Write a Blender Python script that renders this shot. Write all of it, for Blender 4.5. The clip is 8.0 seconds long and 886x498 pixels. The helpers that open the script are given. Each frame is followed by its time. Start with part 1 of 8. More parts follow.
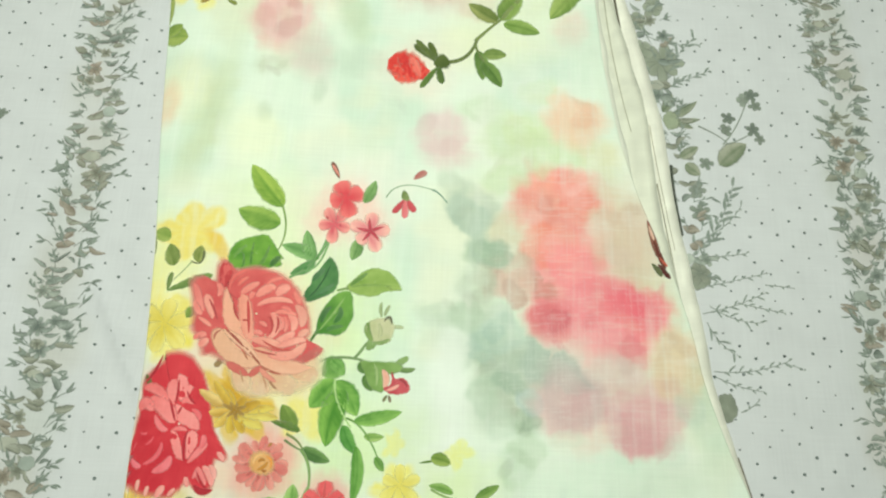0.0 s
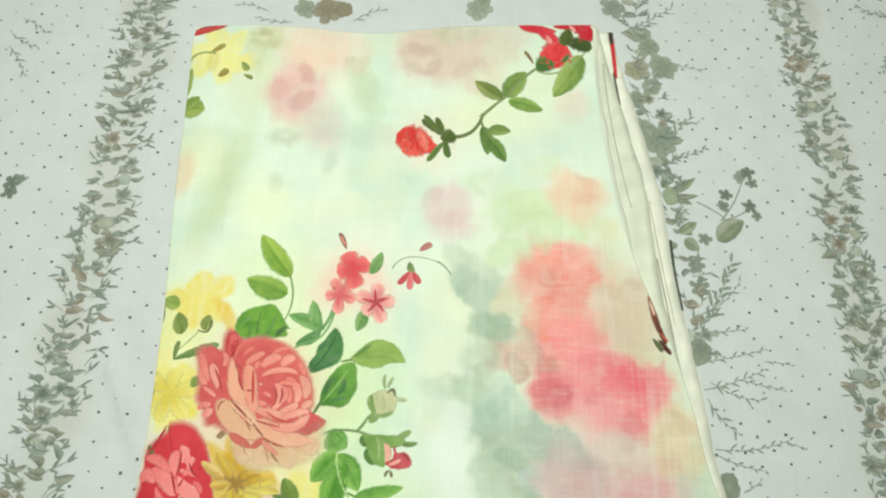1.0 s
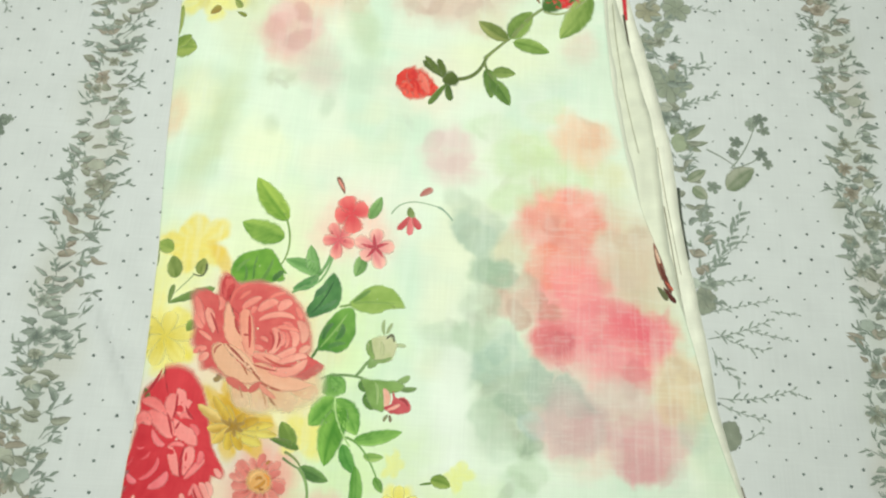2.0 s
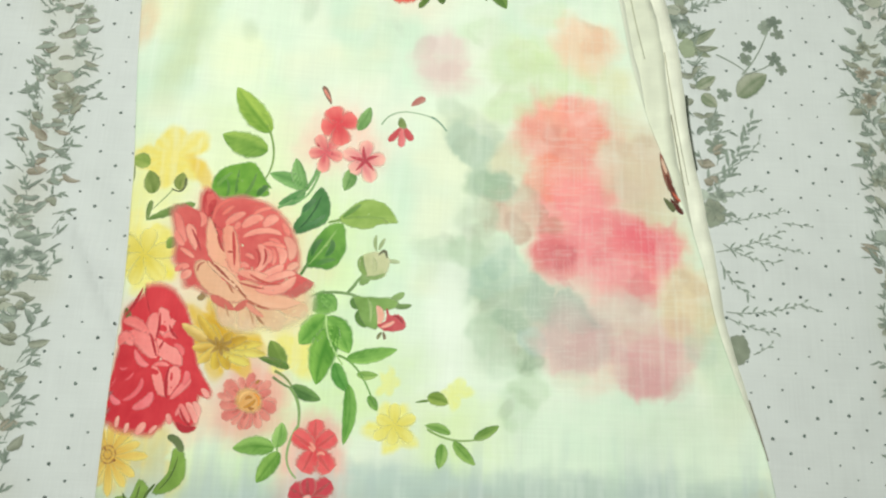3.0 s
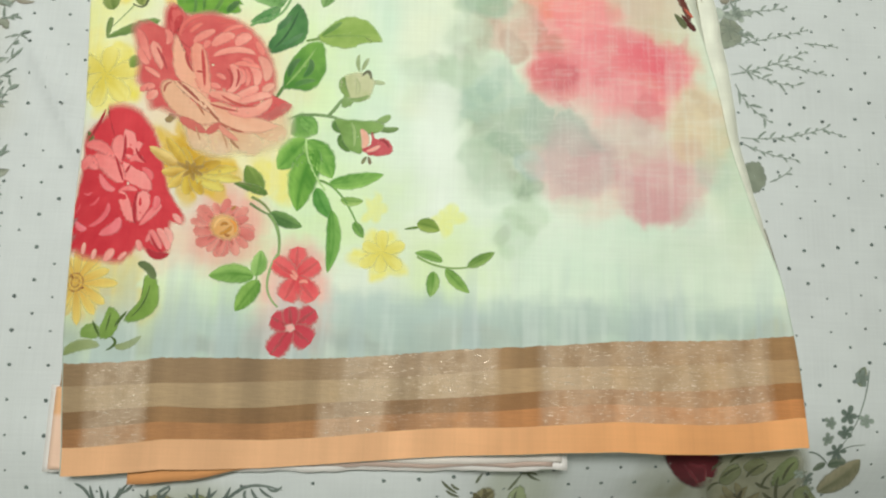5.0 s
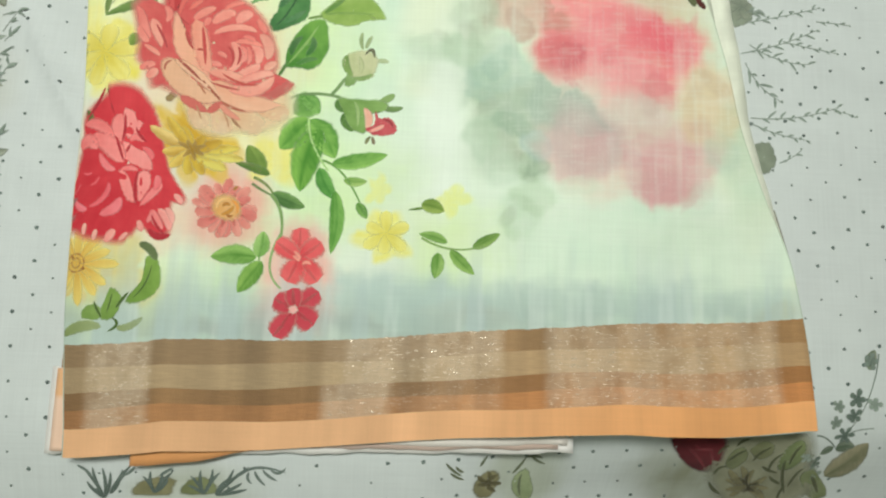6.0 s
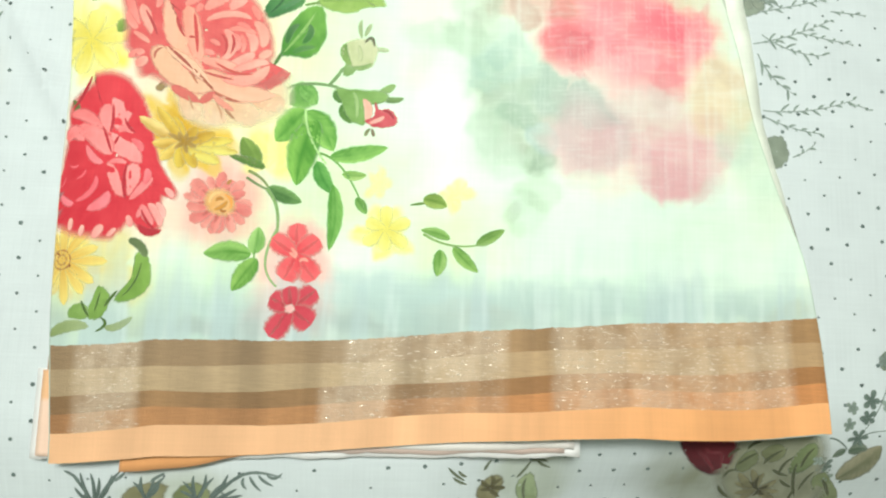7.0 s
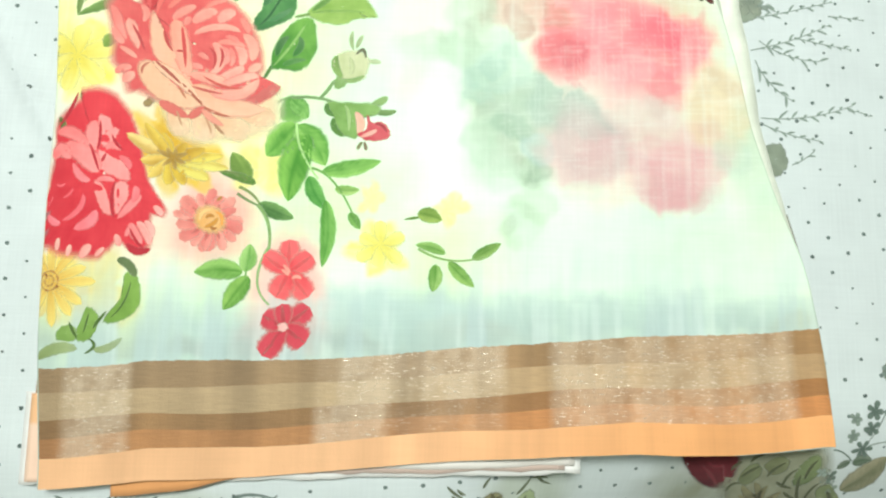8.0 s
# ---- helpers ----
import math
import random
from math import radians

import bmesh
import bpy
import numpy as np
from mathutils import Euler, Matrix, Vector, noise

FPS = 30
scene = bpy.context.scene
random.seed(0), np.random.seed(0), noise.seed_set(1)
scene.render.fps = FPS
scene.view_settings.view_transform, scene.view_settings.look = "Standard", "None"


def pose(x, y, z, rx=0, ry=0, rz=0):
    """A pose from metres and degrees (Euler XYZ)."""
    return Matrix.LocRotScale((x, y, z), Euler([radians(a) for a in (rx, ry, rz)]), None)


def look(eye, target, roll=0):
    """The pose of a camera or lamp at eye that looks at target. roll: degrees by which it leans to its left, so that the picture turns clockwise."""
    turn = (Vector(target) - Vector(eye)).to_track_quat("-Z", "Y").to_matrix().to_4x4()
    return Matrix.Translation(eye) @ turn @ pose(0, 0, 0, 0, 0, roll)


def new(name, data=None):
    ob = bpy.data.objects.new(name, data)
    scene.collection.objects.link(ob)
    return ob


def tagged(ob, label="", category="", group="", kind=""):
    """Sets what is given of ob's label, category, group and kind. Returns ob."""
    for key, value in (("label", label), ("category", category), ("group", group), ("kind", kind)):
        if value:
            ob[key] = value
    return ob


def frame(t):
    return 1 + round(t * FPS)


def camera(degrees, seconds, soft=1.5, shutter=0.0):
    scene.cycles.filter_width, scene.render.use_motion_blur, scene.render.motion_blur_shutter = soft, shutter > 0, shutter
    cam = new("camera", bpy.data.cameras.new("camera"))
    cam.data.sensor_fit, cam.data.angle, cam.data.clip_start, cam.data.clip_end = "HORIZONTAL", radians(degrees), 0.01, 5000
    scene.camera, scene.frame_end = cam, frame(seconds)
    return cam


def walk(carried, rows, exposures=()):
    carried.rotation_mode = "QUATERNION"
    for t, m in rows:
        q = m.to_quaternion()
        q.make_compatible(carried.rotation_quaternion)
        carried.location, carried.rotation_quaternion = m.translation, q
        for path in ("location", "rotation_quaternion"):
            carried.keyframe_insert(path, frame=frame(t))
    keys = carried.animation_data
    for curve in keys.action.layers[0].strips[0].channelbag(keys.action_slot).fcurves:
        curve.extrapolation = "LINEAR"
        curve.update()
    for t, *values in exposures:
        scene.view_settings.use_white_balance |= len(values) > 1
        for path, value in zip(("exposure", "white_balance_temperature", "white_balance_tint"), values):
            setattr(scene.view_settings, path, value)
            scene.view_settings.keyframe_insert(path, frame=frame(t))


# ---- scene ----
cam = camera(76.0, 8.0, 2.2)
PATH = [
    (0, (-0.029, 0.02, 0.54), (0.035, 0.514, -1.397), 9.6),
    (0.5, (-0.033, 0.036, 0.552), (0.036, 0.616, -1.361), 9.4),
    (1, (-0.036, 0.049, 0.559), (0.023, 0.672, -1.34), 8.7),
    (1.5, (-0.033, 0.038, 0.549), (0.025, 0.617, -1.365), 9.6),
    (1.7, (-0.035, 0.035, 0.546), (0.024, 0.595, -1.373), 9.8),
    (2.8, (-0.029, 0.005, 0.507), (0.052, 0.411, -1.45), 14.3),
    (3, (-0.028, -0.007, 0.5), (0.052, 0.388, -1.459), 14.1),
    (3.5, (-0.024, -0.039, 0.481), (0.056, 0.308, -1.487), 15.3),
    (4, (-0.017, -0.065, 0.469), (0.063, 0.245, -1.505), 16.1),
    (4.5, (-0.015, -0.089, 0.459), (0.06, 0.174, -1.522), 17.9),
    (4.7, (-0.011, -0.105, 0.452), (0.063, 0.165, -1.529), 17.1),
    (6, (-0.013, -0.12, 0.438), (0.055, 0.116, -1.547), 17.9),
    (6.5, (-0.016, -0.121, 0.432), (0.05, 0.103, -1.554), 18.2),
    (7, (-0.018, -0.117, 0.422), (0.068, 0.102, -1.564), 23.3),
    (7.5, (-0.017, -0.115, 0.416), (0.086, 0.097, -1.57), 27.9),
    (8, (-0.016, -0.106, 0.416), (0.077, 0.115, -1.569), 23.9),
]
EXPOSURES = [(0.0, 0.0, 6450, 10), (3.5, 0.02, 6450, 12), (4.5, -0.08, 6450, 15), (6.0, -0.06, 6400, 10), (6.5, 0.24, 6230, 9), (7.0, 0.42, 6150, 9), (8.0, 0.46, 6100, 8)]
walk(cam, [(t, look(eye, target, roll)) for t, eye, target, roll in PATH], EXPOSURES)

# ---- light ----
world = bpy.data.worlds.new("room_air")
scene.world = world
world.use_nodes = True
world.node_tree.nodes["Background"].inputs[0].default_value = (0.80, 0.92, 0.88, 1)
world.node_tree.nodes["Background"].inputs[1].default_value = 0.05
lamp = new("ceiling_light", bpy.data.lights.new("ceiling_light", "AREA"))
lamp.data.shape, lamp.data.size, lamp.data.size_y = "RECTANGLE", 0.8, 0.2
lamp.data.energy, lamp.data.color = 22.4, (0.965, 1.0, 0.900)
lamp.matrix_world = look((-0.15, 0.40, 1.50), (0.0, 0.05, 0.0))


# ---- colour and cloth helpers ----
def lin(code):
    """Linear colour of a six-digit sRGB code."""
    v = np.array([int(code[i:i + 2], 16) / 255 for i in (0, 2, 4)])
    return np.where(v <= 0.04045, v / 12.92, ((v + 0.055) / 1.055) ** 2.4)


def value_noise(x, y, seed=0):
    x, y = np.asarray(x, float), np.asarray(y, float)
    xi, yi = np.floor(x), np.floor(y)
    fx, fy = x - xi, y - yi
    fx, fy = fx * fx * (3 - 2 * fx), fy * fy * (3 - 2 * fy)

    def cell(a, b):
        s = np.sin(a * 127.1 + b * 311.7 + seed * 74.7) * 43758.5453
        return s - np.floor(s)
    low = cell(xi, yi) * (1 - fx) + cell(xi + 1, yi) * fx
    high = cell(xi, yi + 1) * (1 - fx) + cell(xi + 1, yi + 1) * fx
    return low * (1 - fy) + high * fy


def fbm(x, y, seed=0):
    return (value_noise(x, y, seed) + 0.5 * value_noise(2.1 * x, 2.1 * y, seed + 1) + 0.25 * value_noise(4.3 * x, 4.3 * y, seed + 2)) / 1.75


def smooth(a, b, v):
    s = np.clip((v - a) / (b - a), 0, 1)
    return s * s * (3 - 2 * s)


def ridge(x, y, a, b, height, width):
    """A soft crease from a to b."""
    ax, ay = b[0] - a[0], b[1] - a[1]
    s = np.clip(((x - a[0]) * ax + (y - a[1]) * ay) / (ax * ax + ay * ay), 0, 1)
    d = np.hypot(x - a[0] - s * ax, y - a[1] - s * ay)
    return height * np.exp(-(d / width) ** 2) * np.sin(np.pi * np.clip(0.08 + 0.84 * s, 0, 1))


def sheet_z(x, y):
    z = 0.0016 * (fbm(x * 7 + 3, y * 5, 4) - 0.5) + 0.0006 * (fbm(x * 30, y * 22, 9) - 0.5)
    z = z + ridge(x, y, (-0.340, 0.12), (-0.268, -0.01), 0.0065, 0.005)
    z = z + ridge(x, y, (0.070, -0.20), (0.090, -0.34), 0.0040, 0.007)
    z = z + ridge(x, y, (0.178, -0.20), (0.205, -0.33), 0.0050, 0.006)
    z = z + ridge(x, y, (0.20, 0.455), (0.36, 0.448), 0.0030, 0.012)
    z = z - 0.042 * smooth(-0.175, -0.29, y) * smooth(-0.02, 0.12, x) - 0.020 * smooth(-0.200, -0.31, y)
    return z - 0.0012


LEFT = ((-0.222, -0.127, -0.042, 0.048, 0.15, 0.266, 0.364, 0.476), (-0.266, -0.274, -0.2765, -0.277, -0.284, -0.297, -0.305, -0.315))
OUTER = ((-0.202, -0.132, -0.069, -0.022, 0.035, 0.086, 0.152, 0.199, 0.306, 0.389, 0.478, 0.52), (0.2835, 0.284, 0.275, 0.262, 0.2475, 0.243, 0.233, 0.224, 0.216, 0.199, 0.178, 0.169))
RIGHT = ((-0.202, -0.132, -0.069, -0.022, 0.035, 0.086, 0.139, 0.172, 0.219, 0.281, 0.368, 0.456, 0.525), (0.2815, 0.2825, 0.272, 0.253, 0.235, 0.227, 0.213, 0.200, 0.182, 0.166, 0.152, 0.145, 0.145))


def edge_x(y, line):
    near = [np.interp(y + d, *line) for d in (-0.012, 0, 0.012)]
    return sum(near) / 3


def low_y(x):
    return np.interp(x, (-0.265, -0.249, -0.213, -0.195, -0.158, -0.121, -0.083, -0.044, 0.008, 0.034, 0.092, 0.144, 0.171, 0.212, 0.242, 0.282), (-0.2281, -0.2267, -0.2237, -0.2216, -0.2213, -0.2203, -0.2169, -0.2131, -0.2091, -0.2072, -0.2035, -0.2016, -0.2023, -0.2021, -0.2002, -0.1958))


def high_y(x):
    return 0.478 + (x + 0.315) / 0.46 * 0.045 - 0.010 * np.exp(-((x + 0.11) / 0.07) ** 2)


def saree_z(x, y):
    z = 0.0075 + 0.006 * smooth(-0.12, -0.26, x) + 0.0008 * np.sin(x * 55 + 2 * np.sin(y * 9)) * smooth(0.3, -0.2, y)
    z = z + 0.0022 * (fbm(x * 16, y * 6, 21) - 0.5) + 0.0008 * (fbm(x * 60, y * 18, 22) - 0.5)
    z = z + ridge(x, y, (-0.235, 0.16), (-0.215, 0.44), 0.004, 0.022)
    z = z + ridge(x, y, (0.040, -0.05), (0.072, -0.15), 0.0018, 0.006)
    z = z - 0.0025 * smooth(-0.15, -0.22, y) * smooth(0.0, -0.1, x) + 0.0085 * smooth(-0.12, -0.21, y) * smooth(-0.02, 0.12, x)
    fold = np.clip((x - edge_x(y, LEFT)) / 0.030, 0, 1)
    z = z * (0.55 + 0.45 * np.sin(fold * math.pi / 2))
    top = np.clip((high_y(x) - y) / 0.025, 0, 1)
    return z * (0.6 + 0.4 * np.sin(top * math.pi / 2)) + 0.0028


# ---- materials ----
def material(name):
    m = bpy.data.materials.new(name)
    m.use_nodes = True
    return m, m.node_tree, m.node_tree.nodes["Principled BSDF"]


def node(tree, kind, inputs=(), **props):
    n = tree.nodes.new(kind)
    for k, v in props.items():
        setattr(n, k, v)
    for k, v in dict(inputs).items():
        if isinstance(v, bpy.types.NodeSocket):
            tree.links.new(v, n.inputs[k])
        else:
            n.inputs[k].default_value = v
    return n


def stretched(tree, scale, detail=3.0, size=1.0):
    place = node(tree, "ShaderNodeNewGeometry").outputs["Position"]
    m = node(tree, "ShaderNodeMapping", {"Vector": place, "Scale": scale})
    return node(tree, "ShaderNodeTexNoise", {"Vector": m.outputs[0], "Scale": size, "Detail": detail}).outputs["Fac"]


def ramp(tree, fac, a, b, low=0.0, high=1.0):
    return node(tree, "ShaderNodeMapRange", {"Value": fac, "From Min": a, "From Max": b, "To Min": low, "To Max": high}).outputs[0]


def product(tree, a, b, op="MULTIPLY"):
    return node(tree, "ShaderNodeMath", {0: a, 1: b}, operation=op).outputs[0]


def shade(tree, colour, factor):
    s = node(tree, "ShaderNodeVectorMath", {0: colour}, operation="SCALE")
    tree.links.new(factor, s.inputs["Scale"])
    return s.outputs[0]


def printed_cloth(name, slub=0.10, rough=0.8, relief=0.25, sheen=0.15, pile=420.0, ink_only=False):
    """Woven cloth in the colours of its dye, with uneven threads both ways."""
    m, tree, skin = material(name)
    source = node(tree, "ShaderNodeAttribute", attribute_name="ink")
    dye = source.outputs["Color"]
    if ink_only:
        tree.links.new(source.outputs["Alpha"], skin.inputs["Alpha"])
    across = stretched(tree, (18, 900, 20))
    along = stretched(tree, (900, 18, 20))
    cloud = stretched(tree, (30, 30, 30))
    f = product(tree, ramp(tree, across, 0.35, 0.75, 1 - slub, 1 + slub), ramp(tree, along, 0.35, 0.75, 1 - slub, 1 + slub))
    f = product(tree, f, ramp(tree, cloud, 0.3, 0.7, 0.97, 1.03))
    tree.links.new(shade(tree, dye, f), skin.inputs["Base Color"])
    weave = product(tree, stretched(tree, (pile, pile * 3, pile)), stretched(tree, (pile * 3, pile, pile)), "ADD")
    bump = node(tree, "ShaderNodeBump", {"Height": weave, "Strength": relief, "Distance": 0.0006})
    tree.links.new(bump.outputs[0], skin.inputs["Normal"])
    skin.inputs["Roughness"].default_value = rough
    skin.inputs["Sheen Weight"].default_value = sheen
    skin.inputs["Specular IOR Level"].default_value = 0.25
    return m


def zari_cloth(name):
    """Border cloth with broken glints of metal thread, partly painted in as paler zones."""
    m, tree, skin = material(name)
    source = node(tree, "ShaderNodeAttribute", attribute_name="ink")
    dye, fray_glint = source.outputs["Color"], source.outputs["Alpha"]
    pleat = stretched(tree, (60, 3, 20))
    threads = stretched(tree, (90, 1500, 40))
    f = product(tree, ramp(tree, pleat, 0.3, 0.7, 0.84, 1.12), ramp(tree, threads, 0.3, 0.7, 0.9, 1.08))
    glint_zone = product(tree, fray_glint, ramp(tree, stretched(tree, (70, 45, 20), 3.0), 0.30, 0.52, 0.45, 1.0))
    fleck = product(tree, ramp(tree, stretched(tree, (210, 1500, 60), 2.0), 0.63, 0.68), glint_zone)
    # glint of the thread put into the colour as a paler tint
    glint_tint = node(tree, "ShaderNodeMix", {0: product(tree, glint_zone, 0.42), 6: dye, 7: (0.78, 0.62, 0.48, 1)}, data_type="RGBA").outputs[2]
    base = shade(tree, glint_tint, f)
    gold = node(tree, "ShaderNodeMix", {0: fleck, 6: base, 7: (0.95, 0.80, 0.66, 1)}, data_type="RGBA").outputs[2]
    tree.links.new(gold, skin.inputs["Base Color"])
    tree.links.new(product(tree, fleck, 0.75), skin.inputs["Metallic"])
    tree.links.new(ramp(tree, fleck, 0, 1, 0.75, 0.22), skin.inputs["Roughness"])
    rough = product(tree, stretched(tree, (500, 1500, 90)), stretched(tree, (1500, 300, 90)), "ADD")
    bump = node(tree, "ShaderNodeBump", {"Height": rough, "Strength": 0.6, "Distance": 0.0007})
    tree.links.new(bump.outputs[0], skin.inputs["Normal"])
    return m


def plain(name, code, rough=0.8, grain=25.0):
    m, tree, skin = material(name)
    c = lin(code)
    f = product(tree, ramp(tree, stretched(tree, (grain,) * 3), 0.3, 0.7, 0.93, 1.06), ramp(tree, stretched(tree, (grain * 12,) * 3), 0.3, 0.7, 0.96, 1.04))
    col = node(tree, "ShaderNodeRGB")
    col.outputs[0].default_value = (*c, 1)
    tree.links.new(shade(tree, col.outputs[0], f), skin.inputs["Base Color"])
    skin.inputs["Roughness"].default_value = rough
    return m


SAREE = printed_cloth("thin_saree_cotton", slub=0.022, rough=0.7, relief=0.2, sheen=0.2)
SHEET = printed_cloth("bedsheet_cotton", slub=0.025, rough=0.9, relief=0.18, sheen=0.1)
SAREE_INK = printed_cloth("saree_print_ink", slub=0.03, rough=0.7, relief=0.2, sheen=0.2, ink_only=True)
SHEET_INK = printed_cloth("bedsheet_print_ink", slub=0.03, rough=0.9, relief=0.18, sheen=0.1, ink_only=True)
ZARI = zari_cloth("zari_border_cloth")
WALL = plain("wall_paint", "e6eae0")
WOOD = plain("floor_tile", "b8b2a4", 0.5, 6.0)
MATTRESS = plain("mattress_cover", "d8d4c8")


# ---- mesh helpers ----
def mesh_of(name, verts, faces, mat, cols=None, smooth_shade=True):
    me = bpy.data.meshes.new(name)
    me.from_pydata([tuple(v) for v in verts], [], faces)
    if cols is not None:
        at = me.color_attributes.new("ink", "FLOAT_COLOR", "POINT")
        rgba = np.ones((len(verts), 4), np.float32)
        rgba[:, :np.shape(cols)[1]] = cols
        at.data.foreach_set("color", rgba.ravel())
    me.materials.append(mat)
    if smooth_shade:
        me.polygons.foreach_set("use_smooth", [True] * len(me.polygons))
    me.update()
    return me


def part(name, me, parent, label=""):
    ob = new(name, me)
    ob.parent = parent
    return tagged(ob, label)


def cloth_mesh(name, X, Y, Z, thick, cols, mat):
    """A layer of cloth over a grid, with hanging edges and an underside."""
    nv, nu = X.shape
    verts = np.stack([X.ravel(), Y.ravel(), Z.ravel()], 1)
    n = nu * nv
    i = np.arange(n).reshape(nv, nu)
    quads = np.stack([i[:-1, :-1], i[:-1, 1:], i[1:, 1:], i[1:, :-1]], -1).reshape(-1, 4).tolist()
    rim = np.concatenate([i[0, :-1], i[:-1, -1], i[-1, :0:-1], i[:0:-1, 0]])
    under = verts.copy()
    under[:, 2] -= thick
    quads += (n + np.stack([i[:-1, :-1], i[1:, :-1], i[1:, 1:], i[:-1, 1:]], -1).reshape(-1, 4)).tolist()
    m = len(rim)
    for k in range(m):
        a, b = int(rim[k]), int(rim[(k + 1) % m])
        quads.append((b, a, n + a, n + b))
    cols = cols.reshape(-1, 3)
    return mesh_of(name, np.concatenate([verts, under]), quads, mat, np.concatenate([cols, cols]))


def box(name, lo, hi, mat, bevel=0.0):
    bm = bmesh.new()
    bmesh.ops.create_cube(bm, size=1)
    for v in bm.verts:
        v.co = Vector([lo[k] + (v.co[k] + 0.5) * (hi[k] - lo[k]) for k in range(3)])
    if bevel:
        bmesh.ops.bevel(bm, geom=bm.edges[:], offset=bevel, segments=4, affect="EDGES", profile=0.5)
    me = bpy.data.meshes.new(name)
    bm.to_mesh(me)
    bm.free()
    me.materials.append(mat)
    return new(name, me)


class Dye:
    """Soft colour soaked into a grid of cloth, patch over patch."""
    def __init__(self, X, Y, code):
        self.X, self.Y = X, Y
        self.rgb = np.ones((*X.shape, 3)) * lin(code)
        self.wx = (fbm(X * 30, Y * 30, 31) - 0.5) * 0.022 + (fbm(X * 95, Y * 95, 35) - 0.5) * 0.010
        self.wy = (fbm(X * 30, Y * 30, 32) - 0.5) * 0.022 + (fbm(X * 95, Y * 95, 36) - 0.5) * 0.010
        self.mottle = np.clip(0.50 + 0.85 * fbm(X * 42, Y * 34, 33), 0, 1) * (0.90 + 0.20 * fbm(X * 25, Y * 420, 39))
        self.rng = random.Random(5)

    def lay(self, m, code, near=slice(None)):
        m = np.clip(m, 0, 1)[..., None]
        self.rgb[near] = self.rgb[near] * (1 - m) + (lin(code) if isinstance(code, str) else code) * m

    def stain(self, c, rx, ry, a, colour, strength, edge):
        k = min(1.0, rx / 0.03)
        near = self.near(c, 1.6 * max(rx, ry) + 0.03)
        dx, dy = self.X[near] - c[0] + k * self.wx[near], self.Y[near] - c[1] + k * self.wy[near]
        u, v = dx * math.cos(a) + dy * math.sin(a), dy * math.cos(a) - dx * math.sin(a)
        self.lay(smooth(1 + edge * 0.55, 1 - edge * 0.75, np.hypot(u / rx, v / ry)) * strength * self.mottle[near], colour, near)

    def near(self, c, reach):
        """The rows of the grid that come within reach of c."""
        rows = np.nonzero((np.abs(self.Y - c[1]) < reach).any(1))[0]
        return slice(rows[0], rows[-1] + 1) if len(rows) else slice(0, 0)

    def shape(self, outline, code, strength, soft):
        """A flower or leaf of a lower layer that shows through, inside an uneven outline."""
        p = np.array(outline)
        mid = p.mean(0)
        near = self.near(mid, 1.5 * np.abs(p - mid).max() + 0.03)
        dx, dy = self.X[near] - mid[0] + 0.8 * self.wx[near], self.Y[near] - mid[1] + 0.8 * self.wy[near]
        turn = np.arctan2(p[:, 1] - mid[1], p[:, 0] - mid[0])
        order = np.argsort(turn)
        reach = np.interp(np.arctan2(dy, dx), turn[order], np.hypot(*(p - mid).T)[order], period=2 * np.pi)
        d = np.hypot(dx, dy) / reach
        self.lay(smooth(1 + soft, 1 - soft, d) * strength * (0.72 + 0.28 * smooth(0.3, 0.95, d)) * (0.62 + 0.38 * self.mottle[near]), code, near)

    def patch(self, c, rx, ry, turn, code, strength, edge):
        """A blurred flower or leaf; the clearer ones are made of overlapping petals."""
        colour = lin(code)
        petals = edge < 0.56 and rx > 0.012
        self.stain(c, rx, ry, radians(turn), colour, strength * (0.8 if petals else 1), edge + (0.15 if petals else 0))
        if petals:
            for k in range(7):
                a = 2 * math.pi * k / 7 + self.rng.uniform(-0.4, 0.4)
                q = self.rng.uniform(0.35, 0.72)
                p = (c[0] + q * rx * math.cos(a), c[1] + q * ry * math.sin(a))
                tone = self.rng.uniform(-0.24, 0.36)
                shade_of = colour * (1 + min(tone, 0)) * np.array((1, 1 + 0.4 * min(tone, 0), 1 + 0.3 * min(tone, 0))) + (1 - colour) * max(tone, 0)
                self.stain(p, 0.50 * rx, 0.30 * ry, a + self.rng.uniform(-0.5, 0.5) + 1.2, shade_of, 0.55 * strength, 0.42)

    def bloom(self, c, r, n, code, strength, turn):
        dx, dy = self.X - c[0] + 0.7 * self.wx, self.Y - c[1] + 0.7 * self.wy
        a = np.arctan2(dy, dx) + radians(turn)
        reach = r * (0.62 + 0.42 * np.abs(np.cos(a * n / 2)) + 0.08 * np.cos(3 * a + 1))
        d = np.hypot(dx, dy) / reach
        vein = 0.88 + 0.12 * np.cos(a * n * 2 + 3 * self.wx / 0.005)
        self.lay(smooth(1.12, 0.80, d) * strength * (vein * smooth(0, 0.6, d) + smooth(0.6, 0, d)) * (0.7 + 0.3 * self.mottle), code)


EDGE7 = np.array([-1.24, -0.78, -0.40, 0.0, 0.40, 0.78, 1.24])[None, :]
EDGE9 = np.array([-1.17, -0.86, -0.58, -0.30, 0.0, 0.30, 0.58, 0.86, 1.17])[None, :]


